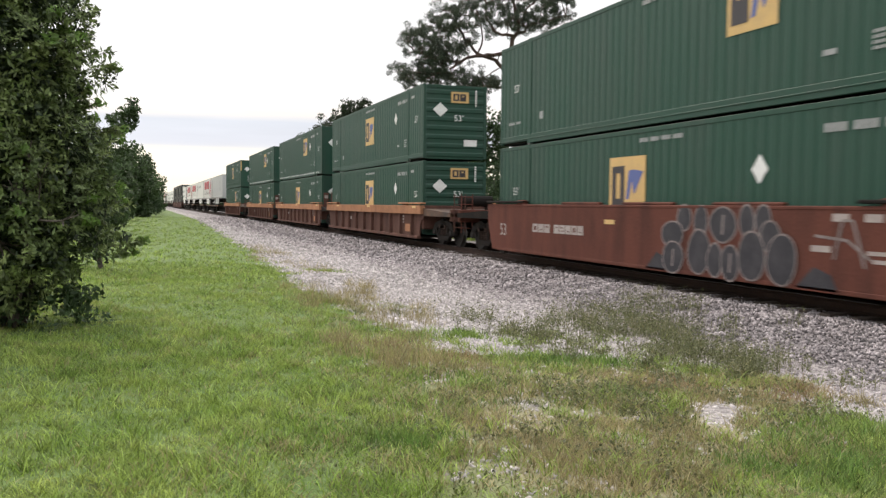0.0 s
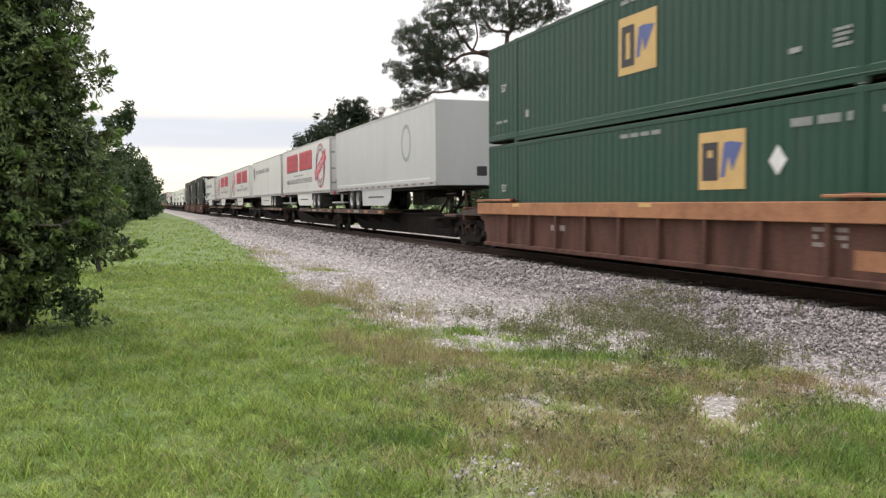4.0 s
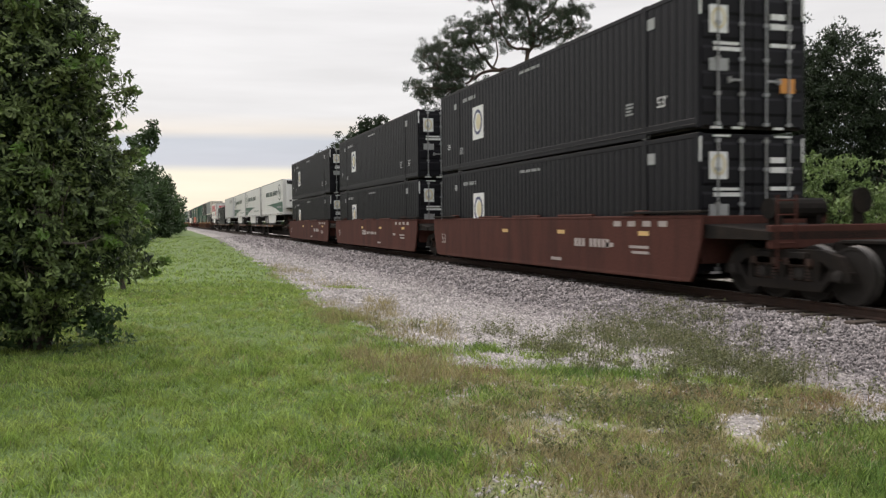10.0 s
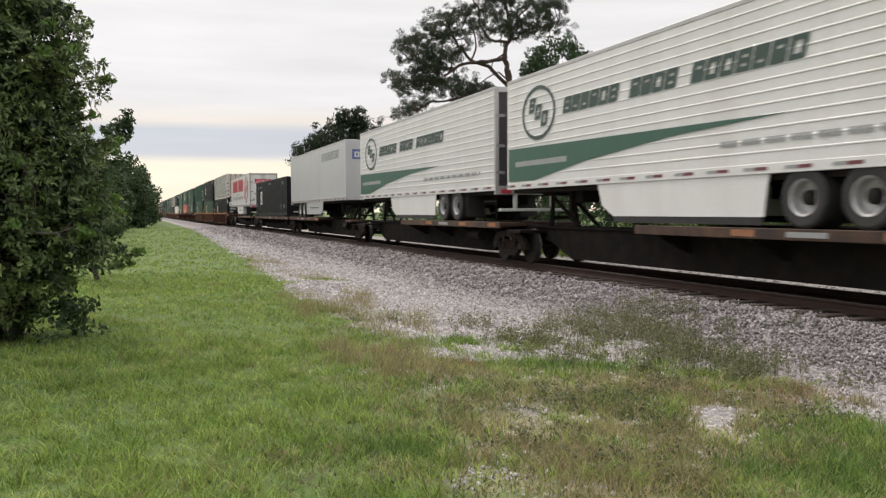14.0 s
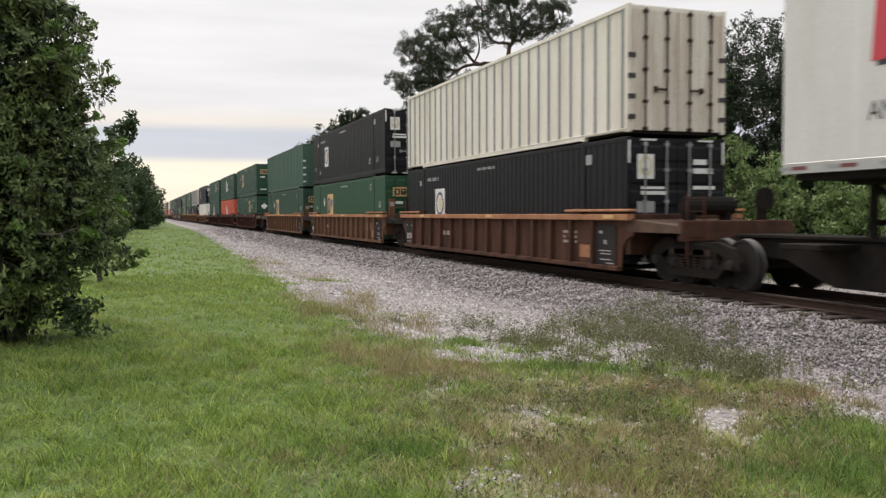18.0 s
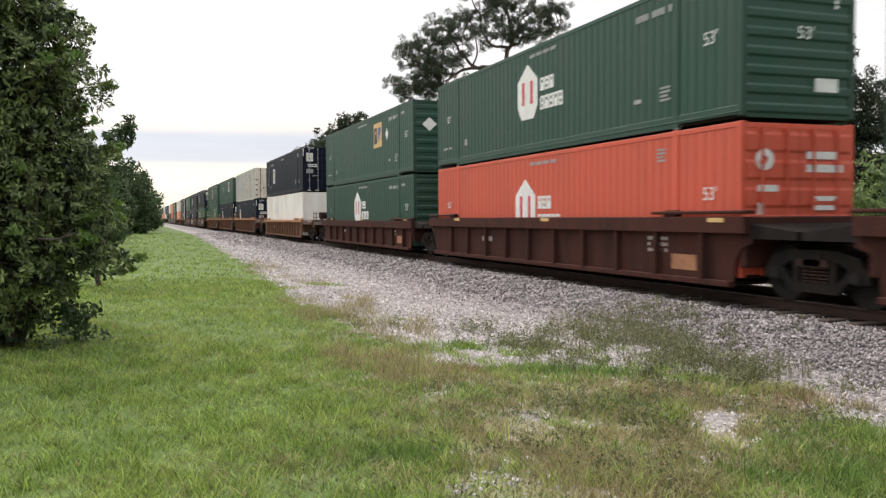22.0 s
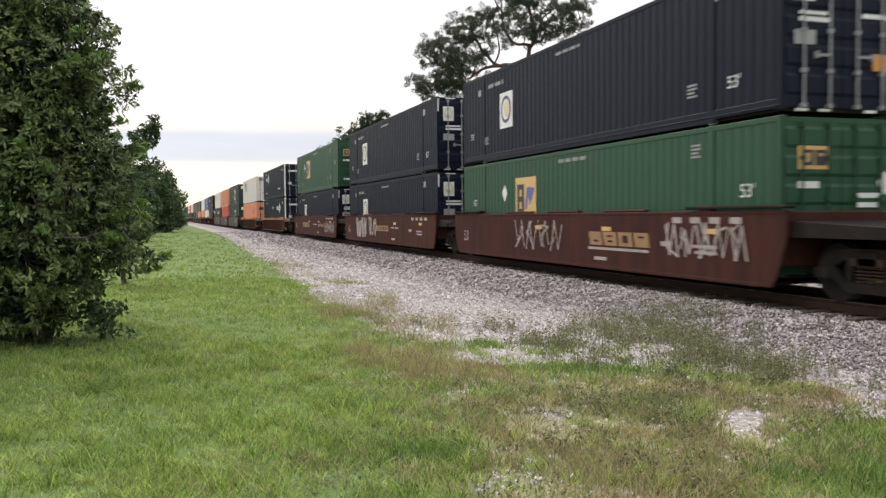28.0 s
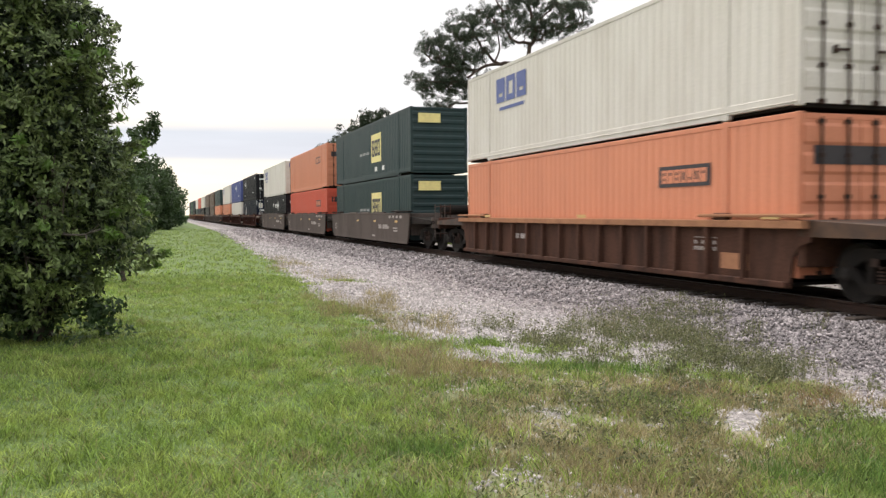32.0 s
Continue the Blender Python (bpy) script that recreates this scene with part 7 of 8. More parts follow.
def trailer(place, skin, rear_leads, sides, brand, words_in, reefer=False, skirt="", rear_look="plain"):
    """A 53-foot semi-trailer on its wheels; local heights count from the rail."""
    t = group_thing("semi_trailer", f"{words_in} semi-trailer riding on a spine car", "semi-trailer", "trailers on the train", place)
    e = -1 if rear_leads else 1
    z0, z1 = 2.1, 5.2
    lx = -1.3
    for s in (-1, 1):
        part("side_panel", shared(("trailer_side", s), skin, lambda: Form().box(min(s * 1.30, s * 1.25), -HL, z0 + 0.18, max(s * 1.30, s * 1.25), HL, z1 - 0.1)), skin, t)
        part("bottom_rail", shared(("trailer_rail", s), ALLOY if brand != "swoosh" else skin, lambda: Form().block(min(s * 1.31, s * 1.22), -HL, z0, max(s * 1.31, s * 1.22), HL, z0 + 0.18, 0.008)), ALLOY, t, "alloy bottom rail")
        part("top_rail", shared(("trailer_top", s), ALLOY, lambda: Form().block(min(s * 1.308, s * 1.22), -HL, z1 - 0.1, max(s * 1.308, s * 1.22), HL, z1, 0.012)), ALLOY, t)
    if sides == "ribbed":
        part("side_ribs", shared("side_ribs", skin, lambda: [f := Form(), [f.prism([(-1.3, z), (-1.312, z + 0.012), (-1.312, z + 0.03), (-1.3, z + 0.042)], "y", -HL + 0.15, HL - 0.15) for z in [z0 + 0.36 + 0.205 * i for i in range(13)]]][0]), skin, t)
        lx = -1.3125
    else:
        part("rivet_seam", shared("rivet_seam", skin, lambda: [f := Form(), [f.box(-1.3025, -HL + 1.22 * i - 0.025, z0 + 0.19, -1.2995, -HL + 1.22 * i + 0.025, z1 - 0.11) for i in range(1, 13)]][0]), skin, t)
    part("roof", shared("trailer_roof", skin, lambda: Form().box(-1.24, -HL + 0.02, z1 - 0.04, 1.24, HL - 0.02, z1 - 0.006)), skin, t)
    part("floor", shared("trailer_floor", STEEL_DARK, lambda: Form().box(-1.22, -HL + 0.02, z0 + 0.02, 1.22, HL - 0.02, z0 + 0.14)), STEEL_DARK, t)
    # reflective tape along the rail
    mark("reflective_tape", ("red",), TAPE_RED, lambda: [f := Form(), [f.box(-1.316, -HL + 0.3 + 1.02 * i, z0 + 0.06, -1.311, -HL + 0.62 + 1.02 * i, z0 + 0.12) for i in range(16)]][0], t, "dull red reflective dashes")
    mark("reflective_tape", ("white",), MARK_GREY, lambda: [f := Form(), [f.box(-1.316, -HL + 0.64 + 1.02 * i, z0 + 0.06, -1.311, -HL + 0.9 + 1.02 * i, z0 + 0.12) for i in range(16)]][0], t)
    # nose
    yn = -e * HL
    part("nose_wall", shared(("nose_wall", -e), skin, lambda: Form().block(-1.29, min(yn, yn + e * 0.06), z0, 1.29, max(yn, yn + e * 0.06), z1, 0.02)), skin, t)
    if reefer:
        u = part("reefer_unit", shared(("reefer_unit", -e), TRAILER_WHITE, lambda: Form().block(-1.0, min(yn, yn - e * 0.45), z0 + 0.55, 1.0, max(yn, yn - e * 0.45), z1 - 0.12, 0.05)), TRAILER_WHITE, t, "white refrigeration unit on the nose")
        face = sorted((yn - e * 0.47, yn - e * 0.45))
        part("grille", shared(("grille", -e), MARK_BLACK, lambda: Form().prism([(-1.0, z1 - 0.14), (0.9, z1 - 0.2), (0.84, z1 - 1.27), (-0.36, z1 - 1.22), (-0.52, z1 - 0.52), (-1.0, z1 - 0.42)], "y", *face)), MARK_BLACK, u, "black fan grille")
        part("grille_bar", shared(("grille_bar", -e), STEEL_DARK, lambda: [f := Form(), [f.box(-0.42 + 0.02 * k, min(yn - e * 0.48, yn - e * 0.465), z1 - 1.15 + 0.11 * k, 0.82, max(yn - e * 0.48, yn - e * 0.465), z1 - 1.13 + 0.11 * k) for k in range(8)]][0]), STEEL_DARK, u)["kind"] = "stuff"
        part("unit_seam", shared(("unit_seam", -e), MARK_GREY, lambda: Form().box(-0.36, face[0], z1 - 2.4, -0.345, face[1] - 0.012, z1 - 1.3).box(-0.34, face[0], z1 - 1.47, 0.84, face[1] - 0.012, z1 - 1.455)), MARK_GREY, u)
        part("unit_sill", shared(("unit_sill", -e), STEEL_DARK, lambda: Form().block(-1.02, min(yn, yn - e * 0.5), z0 + 0.48, 1.02, max(yn, yn - e * 0.5), z0 + 0.55, 0.01)), STEEL_DARK, u, "black sill under the unit")
        for vx, vz in ((-0.69, z1 - 1.9), (0.5, z1 - 2.15)):
            part("vent", shared(("vent", vx, -e), MARK_BLACK, lambda: Form().box(vx - 0.085, face[0], vz - 0.08, vx + 0.085, face[1], vz + 0.08)), MARK_BLACK, u)
        part("fuel_tank", shared(("fuel_tank", -e), STEEL_DARK, lambda: Form().tube((-0.9, yn + e * 2.0, z0 - 0.3), (0.9, yn + e * 2.0, z0 - 0.3), 0.28, None, 14)), STEEL_DARK, t)
    # rear end
    yr = e * HL
    out = lambda a, b: (min(yr + e * a, yr + e * b), max(yr + e * a, yr + e * b))
    fy = out(-0.08, 0.03)
    part("rear_frame", shared(("rear_frame", e), ALLOY, lambda: Form().block(-1.305, fy[0], z0 - 0.12, -1.19, fy[1], z1 + 0.005, 0.01).block(1.19, fy[0], z0 - 0.12, 1.305, fy[1], z1 + 0.005, 0.01).block(-1.19, fy[0], z1 - 0.16, 1.19, fy[1], z1, 0.01).block(-1.19, fy[0], z0 - 0.12, 1.19, fy[1], z0 + 0.14, 0.01)), ALLOY, t, "alloy rear door frame")
    dy = out(-0.06, 0.0)
    dm = skin if rear_look != "open" else MARK_DARK
    for s in (-1, 1):
        d = part("rear_door", shared(("rear_door", s, e), dm, lambda: Form().block(min(s * 1.18, s * 0.012), dy[0], z0 + 0.15, max(s * 1.18, s * 0.012), dy[1], z1 - 0.17, 0.01)), dm, t)
        ry = yr + e * 0.03
        part("lock_rod", shared(("trailer_rod", s, e), ROD, lambda: Form().tube((s * 0.13, ry, z0 + 0.05), (s * 0.13, ry, z1 - 0.1), 0.02, None, 6).box(s * 0.13 - 0.04, min(yr, ry), z0 + 0.35, s * 0.13 + 0.04, max(yr, ry), z0 + 0.43).box(min(s * 0.13, s * 0.5), min(ry, ry + e * 0.03), z0 + 0.6, max(s * 0.13, s * 0.5), max(ry, ry + e * 0.03), z0 + 0.64)), ROD, d, "galvanised lock rod")
        for z in (z0 + 0.5, z0 + 1.3, z0 + 2.2):
            part("hinge", shared(("hinge", s, e, z), ROD, lambda: Form().box(min(s * 1.27, s * 1.0), min(yr + e * 0.035, yr), z, max(s * 1.27, s * 1.0), max(yr + e * 0.035, yr), z + 0.09)), ROD, d)
        ly = out(0.03, 0.045)
        part("tail_light", shared(("tail_light", s, e), MARK_RED, lambda: Form().box(min(s * 1.12, s * 0.78), ly[0], z0 - 0.08, max(s * 1.12, s * 0.78), ly[1], z0 + 0.04)), MARK_RED, t, "dark red tail light")
    by = out(-0.12, 0.0)
    part("bumper", shared(("bumper", e), MARK_WHITE, lambda: Form().block(-1.15, by[0], z0 - 0.62, 1.15, by[1], z0 - 0.53, 0.01)), MARK_WHITE, t, "white rear underrun bar")
    for s in (-1, 1):
        part("bumper_leg", shared(("bumper_leg", s, e), MARK_WHITE, lambda: Form().block(s * 0.62 - 0.05, by[0], z0 - 0.53, s * 0.62 + 0.05, by[1], z0 - 0.1, 0.01)), MARK_WHITE, t)
    # running gear and underframe
    part("underframe", shared("underframe", STEEL_DARK, lambda: Form().block(-1.18, -HL + 0.3, z0 - 0.11, 1.18, HL - 0.3, z0 + 0.02, 0.01)), STEEL_DARK, t)
    part("upper_coupler", shared(("upper_coupler", e), STEEL_DARK, lambda: Form().block(-1.15, min(yn + e * 0.1, yn + e * 1.7), z0 - 0.1, 1.15, max(yn + e * 0.1, yn + e * 1.7), z0 + 0.01, 0.01)), STEEL_DARK, t)
    part("support_box", shared(("support_box", e), STEEL_DARK, lambda: Form().block(-0.7, min(yn + e * 2.75, yn + e * 3.3), z0 - 0.4, 0.7, max(yn + e * 2.75, yn + e * 3.3), z0, 0.02)), STEEL_DARK, t)
    part("bogie_frame", shared(("bogie_frame", e), STEEL_DARK, lambda: Form().block(-0.55, min(yr - e * 6.2, yr - e * 1.6), z0 - 0.42, 0.55, max(yr - e * 6.2, yr - e * 1.6), z0, 0.02)), STEEL_DARK, t)
    for ax in (3.3, 4.6):
        part("axle", shared(("axle", e, ax), STEEL_DARK, lambda: Form().tube((-1.1, yr - e * ax, 1.68), (1.1, yr - e * ax, 1.68), 0.08, None, 10)), STEEL_DARK, t)
        for s in (-1, 1):
            wheel_parts(t, s * 1.14, yr - e * ax, 1.68, s < 0)
            part("inner_tyre", shared("tyre", RUBBER, tyre_form), RUBBER, t, at=(s * 0.82, yr - e * ax, 1.68))
    for s in (-1, 1):
        part("mud_flap", shared(("mud_flap", s, e), RUBBER, lambda: Form().box(min(s * 1.25, s * 0.65), min(yr - e * 2.45, yr - e * 2.43), 1.3, max(s * 1.25, s * 0.65), max(yr - e * 2.45, yr - e * 2.43), z0)), RUBBER, t)
        part("landing_leg", shared(("landing_leg", s, e), STEEL_DARK, lambda: Form().block(s * 0.75 - 0.07, yn + e * 2.8, 1.45, s * 0.75 + 0.07, yn + e * 2.8 + 0.14, z0, 0.01) if e > 0 else Form().block(s * 0.75 - 0.07, yn + e * 2.8 - 0.14, 1.45, s * 0.75 + 0.07, yn + e * 2.8, z0, 0.01)), STEEL_DARK, t)
    part("landing_brace", shared(("landing_brace", e), STEEL_DARK, lambda: Form().tube((-0.7, yn + e * 2.85, 1.6), (0.7, yn + e * 2.85, z0), 0.03, None, 6)), STEEL_DARK, t)
    if skirt:
        k0, k1 = (5.4, 10.9) if skirt == "long" else (5.4, 10.2)
        pts = [(yr - e * k0, z0 + 0.01), (yr - e * (k0 + 0.12), 1.36), (yr - e * (k1 - 0.5), 1.36), (yr - e * k1, 1.6), (yr - e * (k1 + 0.2), z0 + 0.01)]
        for s in (-1, 1):
            sk = part("side_skirt", shared(("side_skirt", skirt, s, e), skin, lambda: Form().prism(pts, "x", min(s * 1.28, s * 1.25), max(s * 1.28, s * 1.25))), skin, t)
            if brand == "swoosh":
                part("skirt_edge", shared(("skirt_edge", skirt, s, e), RUBBER, lambda: Form().box(min(s * 1.275, s * 1.255), min(yr - e * (k0 + 0.15), yr - e * (k1 - 0.5)), 1.22, max(s * 1.275, s * 1.255), max(yr - e * (k0 + 0.15), yr - e * (k1 - 0.5)), 1.362)), RUBBER, sk)
            elif s < 0:
                mark("skirt_bar", (skirt, e), MARK_DARK, lambda: Form().box(-1.286, min(yr - e * 6.6, yr - e * 9.2), 1.72, -1.281, max(yr - e * 6.6, yr - e * 9.2), 1.78), sk)
    livery(t, brand, e, z0, z1, lx, rear_look, yr, yn)
    return t


def livery(t, brand, e, z0, z1, lx, rear_look, yr, yn):
    """Painted lettering and emblems; names stand as plain blocks."""
    ye = yr + e * 0.004 if e < 0 else yr
    if brand == "red":
        c0, w0 = (13.55, 1.75) if e < 0 else (2.35, 5.2)
        w1 = w0 + 9.2
        mid = w0 + 4.75
        for u0, u1 in ((w0, mid - 0.4), (mid + 0.2, w1)):
            for i in range(5):
                a, b = u0 + (u1 - u0) * i / 5, u0 + (u1 - u0) * (i + 1) / 5
                nb = mark("name_block", ("red", round(a, 2)), MARK_RED, lambda: blocks(1, a, b, z0 + 1.58, z0 + 2.7, lx, 0.08, 0.36, 0.008), t, "large red block in place of a letter")
                mark("block_shadow", ("red", round(a, 2)), MARK_DARK, lambda: blocks(1, a + 0.1, b + 0.1, z0 + 1.5, z0 + 2.6, lx, 0.08, 0.36), nb)
        mark("slogan", ("red", e), MARK_DARK, lambda: side_words("AMERICA'S LARGEST & MOST COMPLETE CREATIVE CENTERS", w0, z0 + 0.72, 0.30, 9.2, lx), t, "dark slogan lettering")
        mark("address_bar", ("red", e), MARK_GREY, lambda: dashes(w0 + 3.0, z0 + 1.18, w0 + 6.4, z0 + 1.28, 20, lx), t)
        em = mark("emblem", ("ring", e), MARK_NAVY, lambda: ring(c0, z0 + 1.6, 1.26, 1.20, 0.27, 0.0, lx), t, "round blue and red emblem with a slanting red ribbon")
        mark("emblem_edge", ("ring", e), MARK_RED, lambda: [f := ring(c0, z0 + 1.6, 1.36, 1.30, 0.07, 0.0, lx), [f.add(g.v, g.f) for g in [ring(c0, z0 + 1.6, 0.94, 0.88, 0.06, 0.0, lx)]]][0], em)
        mark("emblem_letters", ("ring", e), MARK_WHITE, lambda: [f := Form(), [f.prism([(HL - c0 - r * 1.04 * math.cos(w), z0 + 1.6 + r * math.sin(w)) for w, r in ((a - 0.06, 1.0), (a + 0.06, 1.0), (a + 0.06, 1.15), (a - 0.06, 1.15))], "x", lx - 0.011, lx - 0.005) for a in [0.9 + 0.2 * i for i in range(8)] + [4.05 + 0.2 * i for i in range(9)]]][0], em)
        tilt = 0.36
        q = lambda u, v: (c0 + u * math.cos(tilt) - v * math.sin(tilt), z0 + 1.6 + u * math.sin(tilt) + v * math.cos(tilt))
        rb = mark("emblem_ribbon", ("ring", e), MARK_RED, lambda: side_poly([q(-1.75, -0.3), q(1.75, -0.3), q(1.6, 0.0), q(1.75, 0.32), q(-1.75, 0.32), q(-1.6, 0.0)], 0.012, lx), em)
        s0 = q(-1.38, -0.17)
        mark("ribbon_lettering", ("ring", e), MARK_WHITE, lambda: side_words("EVERYDAY!", s0[0], s0[1], 0.36, 2.75, lx - 0.013, 0.0, tilt), rb)
        if e < 0:
            mark("end_lettering", ("red",), MARK_RED, lambda: [f := end_blocks(5, -0.85, 0.75, z0 + 2.12, z0 + 2.55, -HL - 0.004), [f.add(g.v, g.f) for g in [end_blocks(5, -0.65, 0.85, z0 + 1.62, z0 + 2.02, -HL - 0.004)]]][0], t, "red blocks in place of a name on the doors")
            mark("address_bar", ("end",), MARK_DARK, lambda: Form().box(-0.85, -HL - 0.012, z0 + 1.12, 0.85, -HL - 0.006, z0 + 1.2), t)
            mark("data_plate", ("tr", 1), MARK_GREY, lambda: Form().box(0.55, -HL - 0.012, z0 + 0.55, 0.8, -HL - 0.006, z0 + 1.0).box(-1.0, -HL - 0.012, z0 + 0.5, -0.84, -HL - 0.006, z0 + 0.72), t)
    elif brand == "swoosh":
        d = 1 if e < 0 else -1
        uu = lambda v: v if e < 0 else LEN - v
        poly = [(0.12, 0.22), (1.8, 0.22), (4.5, 0.58), (8.0, 0.87), (11.3, 1.0), (8.0, 1.04), (4.0, 1.09), (0.12, 1.14)]
        mark("green_sweep", (e,), MARK_GREEN, lambda: side_poly([(uu(a), z0 + b) for a, b in poly], 0.002, lx), t, "tapering deep green sweep")
        mark("address_bar", ("sweep", e), MARK_GREY, lambda: on_side(uu(0.6) if e < 0 else uu(3.8), z0 + 0.62, uu(3.6) if e < 0 else uu(0.8), z0 + 0.76, 0.007, 0.004, lx), t)
        c0 = 2.0 if e < 0 else LEN - 2.1
        em = mark("emblem", ("oval", e), MARK_INK, lambda: ring(c0, z0 + 2.0, 0.98, 0.72, 0.1, 0.0, lx), t, "dark green oval emblem")
        mark("emblem_shape", ("oval", e), MARK_INK, lambda: [f := Form(), [f.add(*(lambda g: (g.v, g.f))(blocks(1, c0 - 0.6 + 0.36 * i, c0 - 0.22 + 0.36 * i, z0 + 2.02 - 0.2 * i, z0 + 2.42 - 0.2 * i, lx, 0.3, 0.32))) for i in range(3)]][0], em)
        t0, t1 = (3.35, 11.6) if e < 0 else (3.9, 12.6)
        w = (t1 - t0) / 19
        for k, n in ((0, 6), (7, 4), (12, 7)):
            for i in range(k, k + n):
                mark("name_block", ("sweep", round(t0 + w * i, 2)), MARK_INK, lambda: blocks(1, t0 + w * i, t0 + w * (i + 1), z0 + 1.82, z0 + 2.22, lx, 0.3, 0.3), t, "dark slanting block in place of a letter")
        if e < 0:
            mark("motto_bar", (e,), MARK_GREY, lambda: dashes(9.5, z0 + 0.52, 15.0, z0 + 0.63, 46, lx), t)
        if rear_look == "emblems":
            for cx in (-0.62, 0.62):
                mark("end_emblem", (cx,), MARK_DARK, lambda: end_ring(cx, z0 + 2.38, 0.33, 0.25, 0.05, -HL - 0.006), t, "dark oval emblem on the door")
                mark("end_emblem_shape", (cx,), MARK_DARK, lambda: end_blocks(3, cx - 0.2, cx + 0.2, z0 + 2.28, z0 + 2.48, -HL - 0.004), t)
            mark("end_lettering", ("sweep",), MARK_DARK, lambda: [f := end_blocks(7, -0.95, -0.18, z0 + 1.42, z0 + 1.56, -HL - 0.004), [f.add(g.v, g.f) for g in [end_blocks(7, 0.2, 1.0, z0 + 1.42, z0 + 1.56, -HL - 0.004)]]][0], t)
            mark("door_band", (1,), ALLOY, lambda: Form().box(-1.18, -HL - 0.02, z0 + 1.68, 1.18, -HL - 0.004, z0 + 1.8).box(-1.18, -HL - 0.02, z0 + 0.98, 1.18, -HL - 0.004, z0 + 1.1), t, "alloy band across the doors")
            mark("placard", ("tr", 2), MARK_ORANGE, lambda: Form().box(0.5, -HL - 0.012, z0 + 0.3, 1.05, -HL - 0.006, z0 + 0.56), t, "orange placard")
    elif brand == "round":
        c0 = 1.1
        em = mark("emblem", ("round", e), MARK_DARK, lambda: ring(c0, z0 + 2.05, 0.62, 0.62, 0.09, 0.0, lx), t, "dark round emblem")
        mark("emblem_shape", ("round", e), MARK_DARK, lambda: blocks(2, c0 - 0.38, c0 + 0.38, z0 + 1.65, z0 + 2.45, lx, 0, 0.2), em)
        for i in range(27):
            if i not in (3, 18):
                a, b = 2.1 + 0.3 * i, 2.4 + 0.3 * i
                mark("name_block", ("round", i), MARK_GREY, lambda: blocks(1, a, b, z0 + 2.0, z0 + 2.32, lx, 0, 0.28), t, "grey block in place of a letter")
        mark("end_emblem", ("round",), MARK_GREEN, lambda: end_ring(-0.5, z0 + 2.55, 0.33, 0.3, 0.08, -HL - 0.006), t, "green round emblem on the door")
        mark("placard", ("tr", 3), MARK_DARK, lambda: Form().box(-0.95, -HL - 0.012, z0 + 1.05, -0.2, -HL - 0.006, z0 + 1.75), t, "dark notice panel on the door")
    elif brand == "grey":
        mark("emblem", ("grey",), MARK_GREY, lambda: ring(12.6, z0 + 1.75, 0.65, 0.75, 0.16, 0.0, lx), t, "faded round emblem")
        mark("data_plate", ("grey",), MARK_DARK, lambda: Form().box(0.3, -HL - 0.006, z0 + 0.35, 0.7, -HL - 0.001, z0 + 0.7), t)
        mark("motto_bar", ("grey",), MARK_WHITE, lambda: on_side(0.5, z0 + 0.25, 15.5, z0 + 0.31, 0.0, 0.004, lx), t)
    elif brand == "blue":
        for i in range(13):
            a, b = 10.2 + 0.34 * i, 10.54 + 0.34 * i
            mark("name_block", ("bluebar", i), MARK_GREY, lambda: blocks(1, a, b, z0 + 2.25, z0 + 2.7, lx, 0.2, 0.28), t, "grey-blue block in place of a letter")
        p = mark("nose_panel", ("blue",), MARK_BLUE, lambda: Form().box(-0.95, -HL - 0.012, z0 + 2.1, 0.45, -HL - 0.001, z0 + 2.6), t, "blue name panel on the nose")
        mark("logo_shape", ("blue",), MARK_WHITE, lambda: end_blocks(4, -0.85, 0.3, z0 + 2.2, z0 + 2.48, -HL - 0.012), p)


# ---- the train itself: places along it are metres from the camera's station at the start ----
GREEN, BLACK = "dark green", "black"


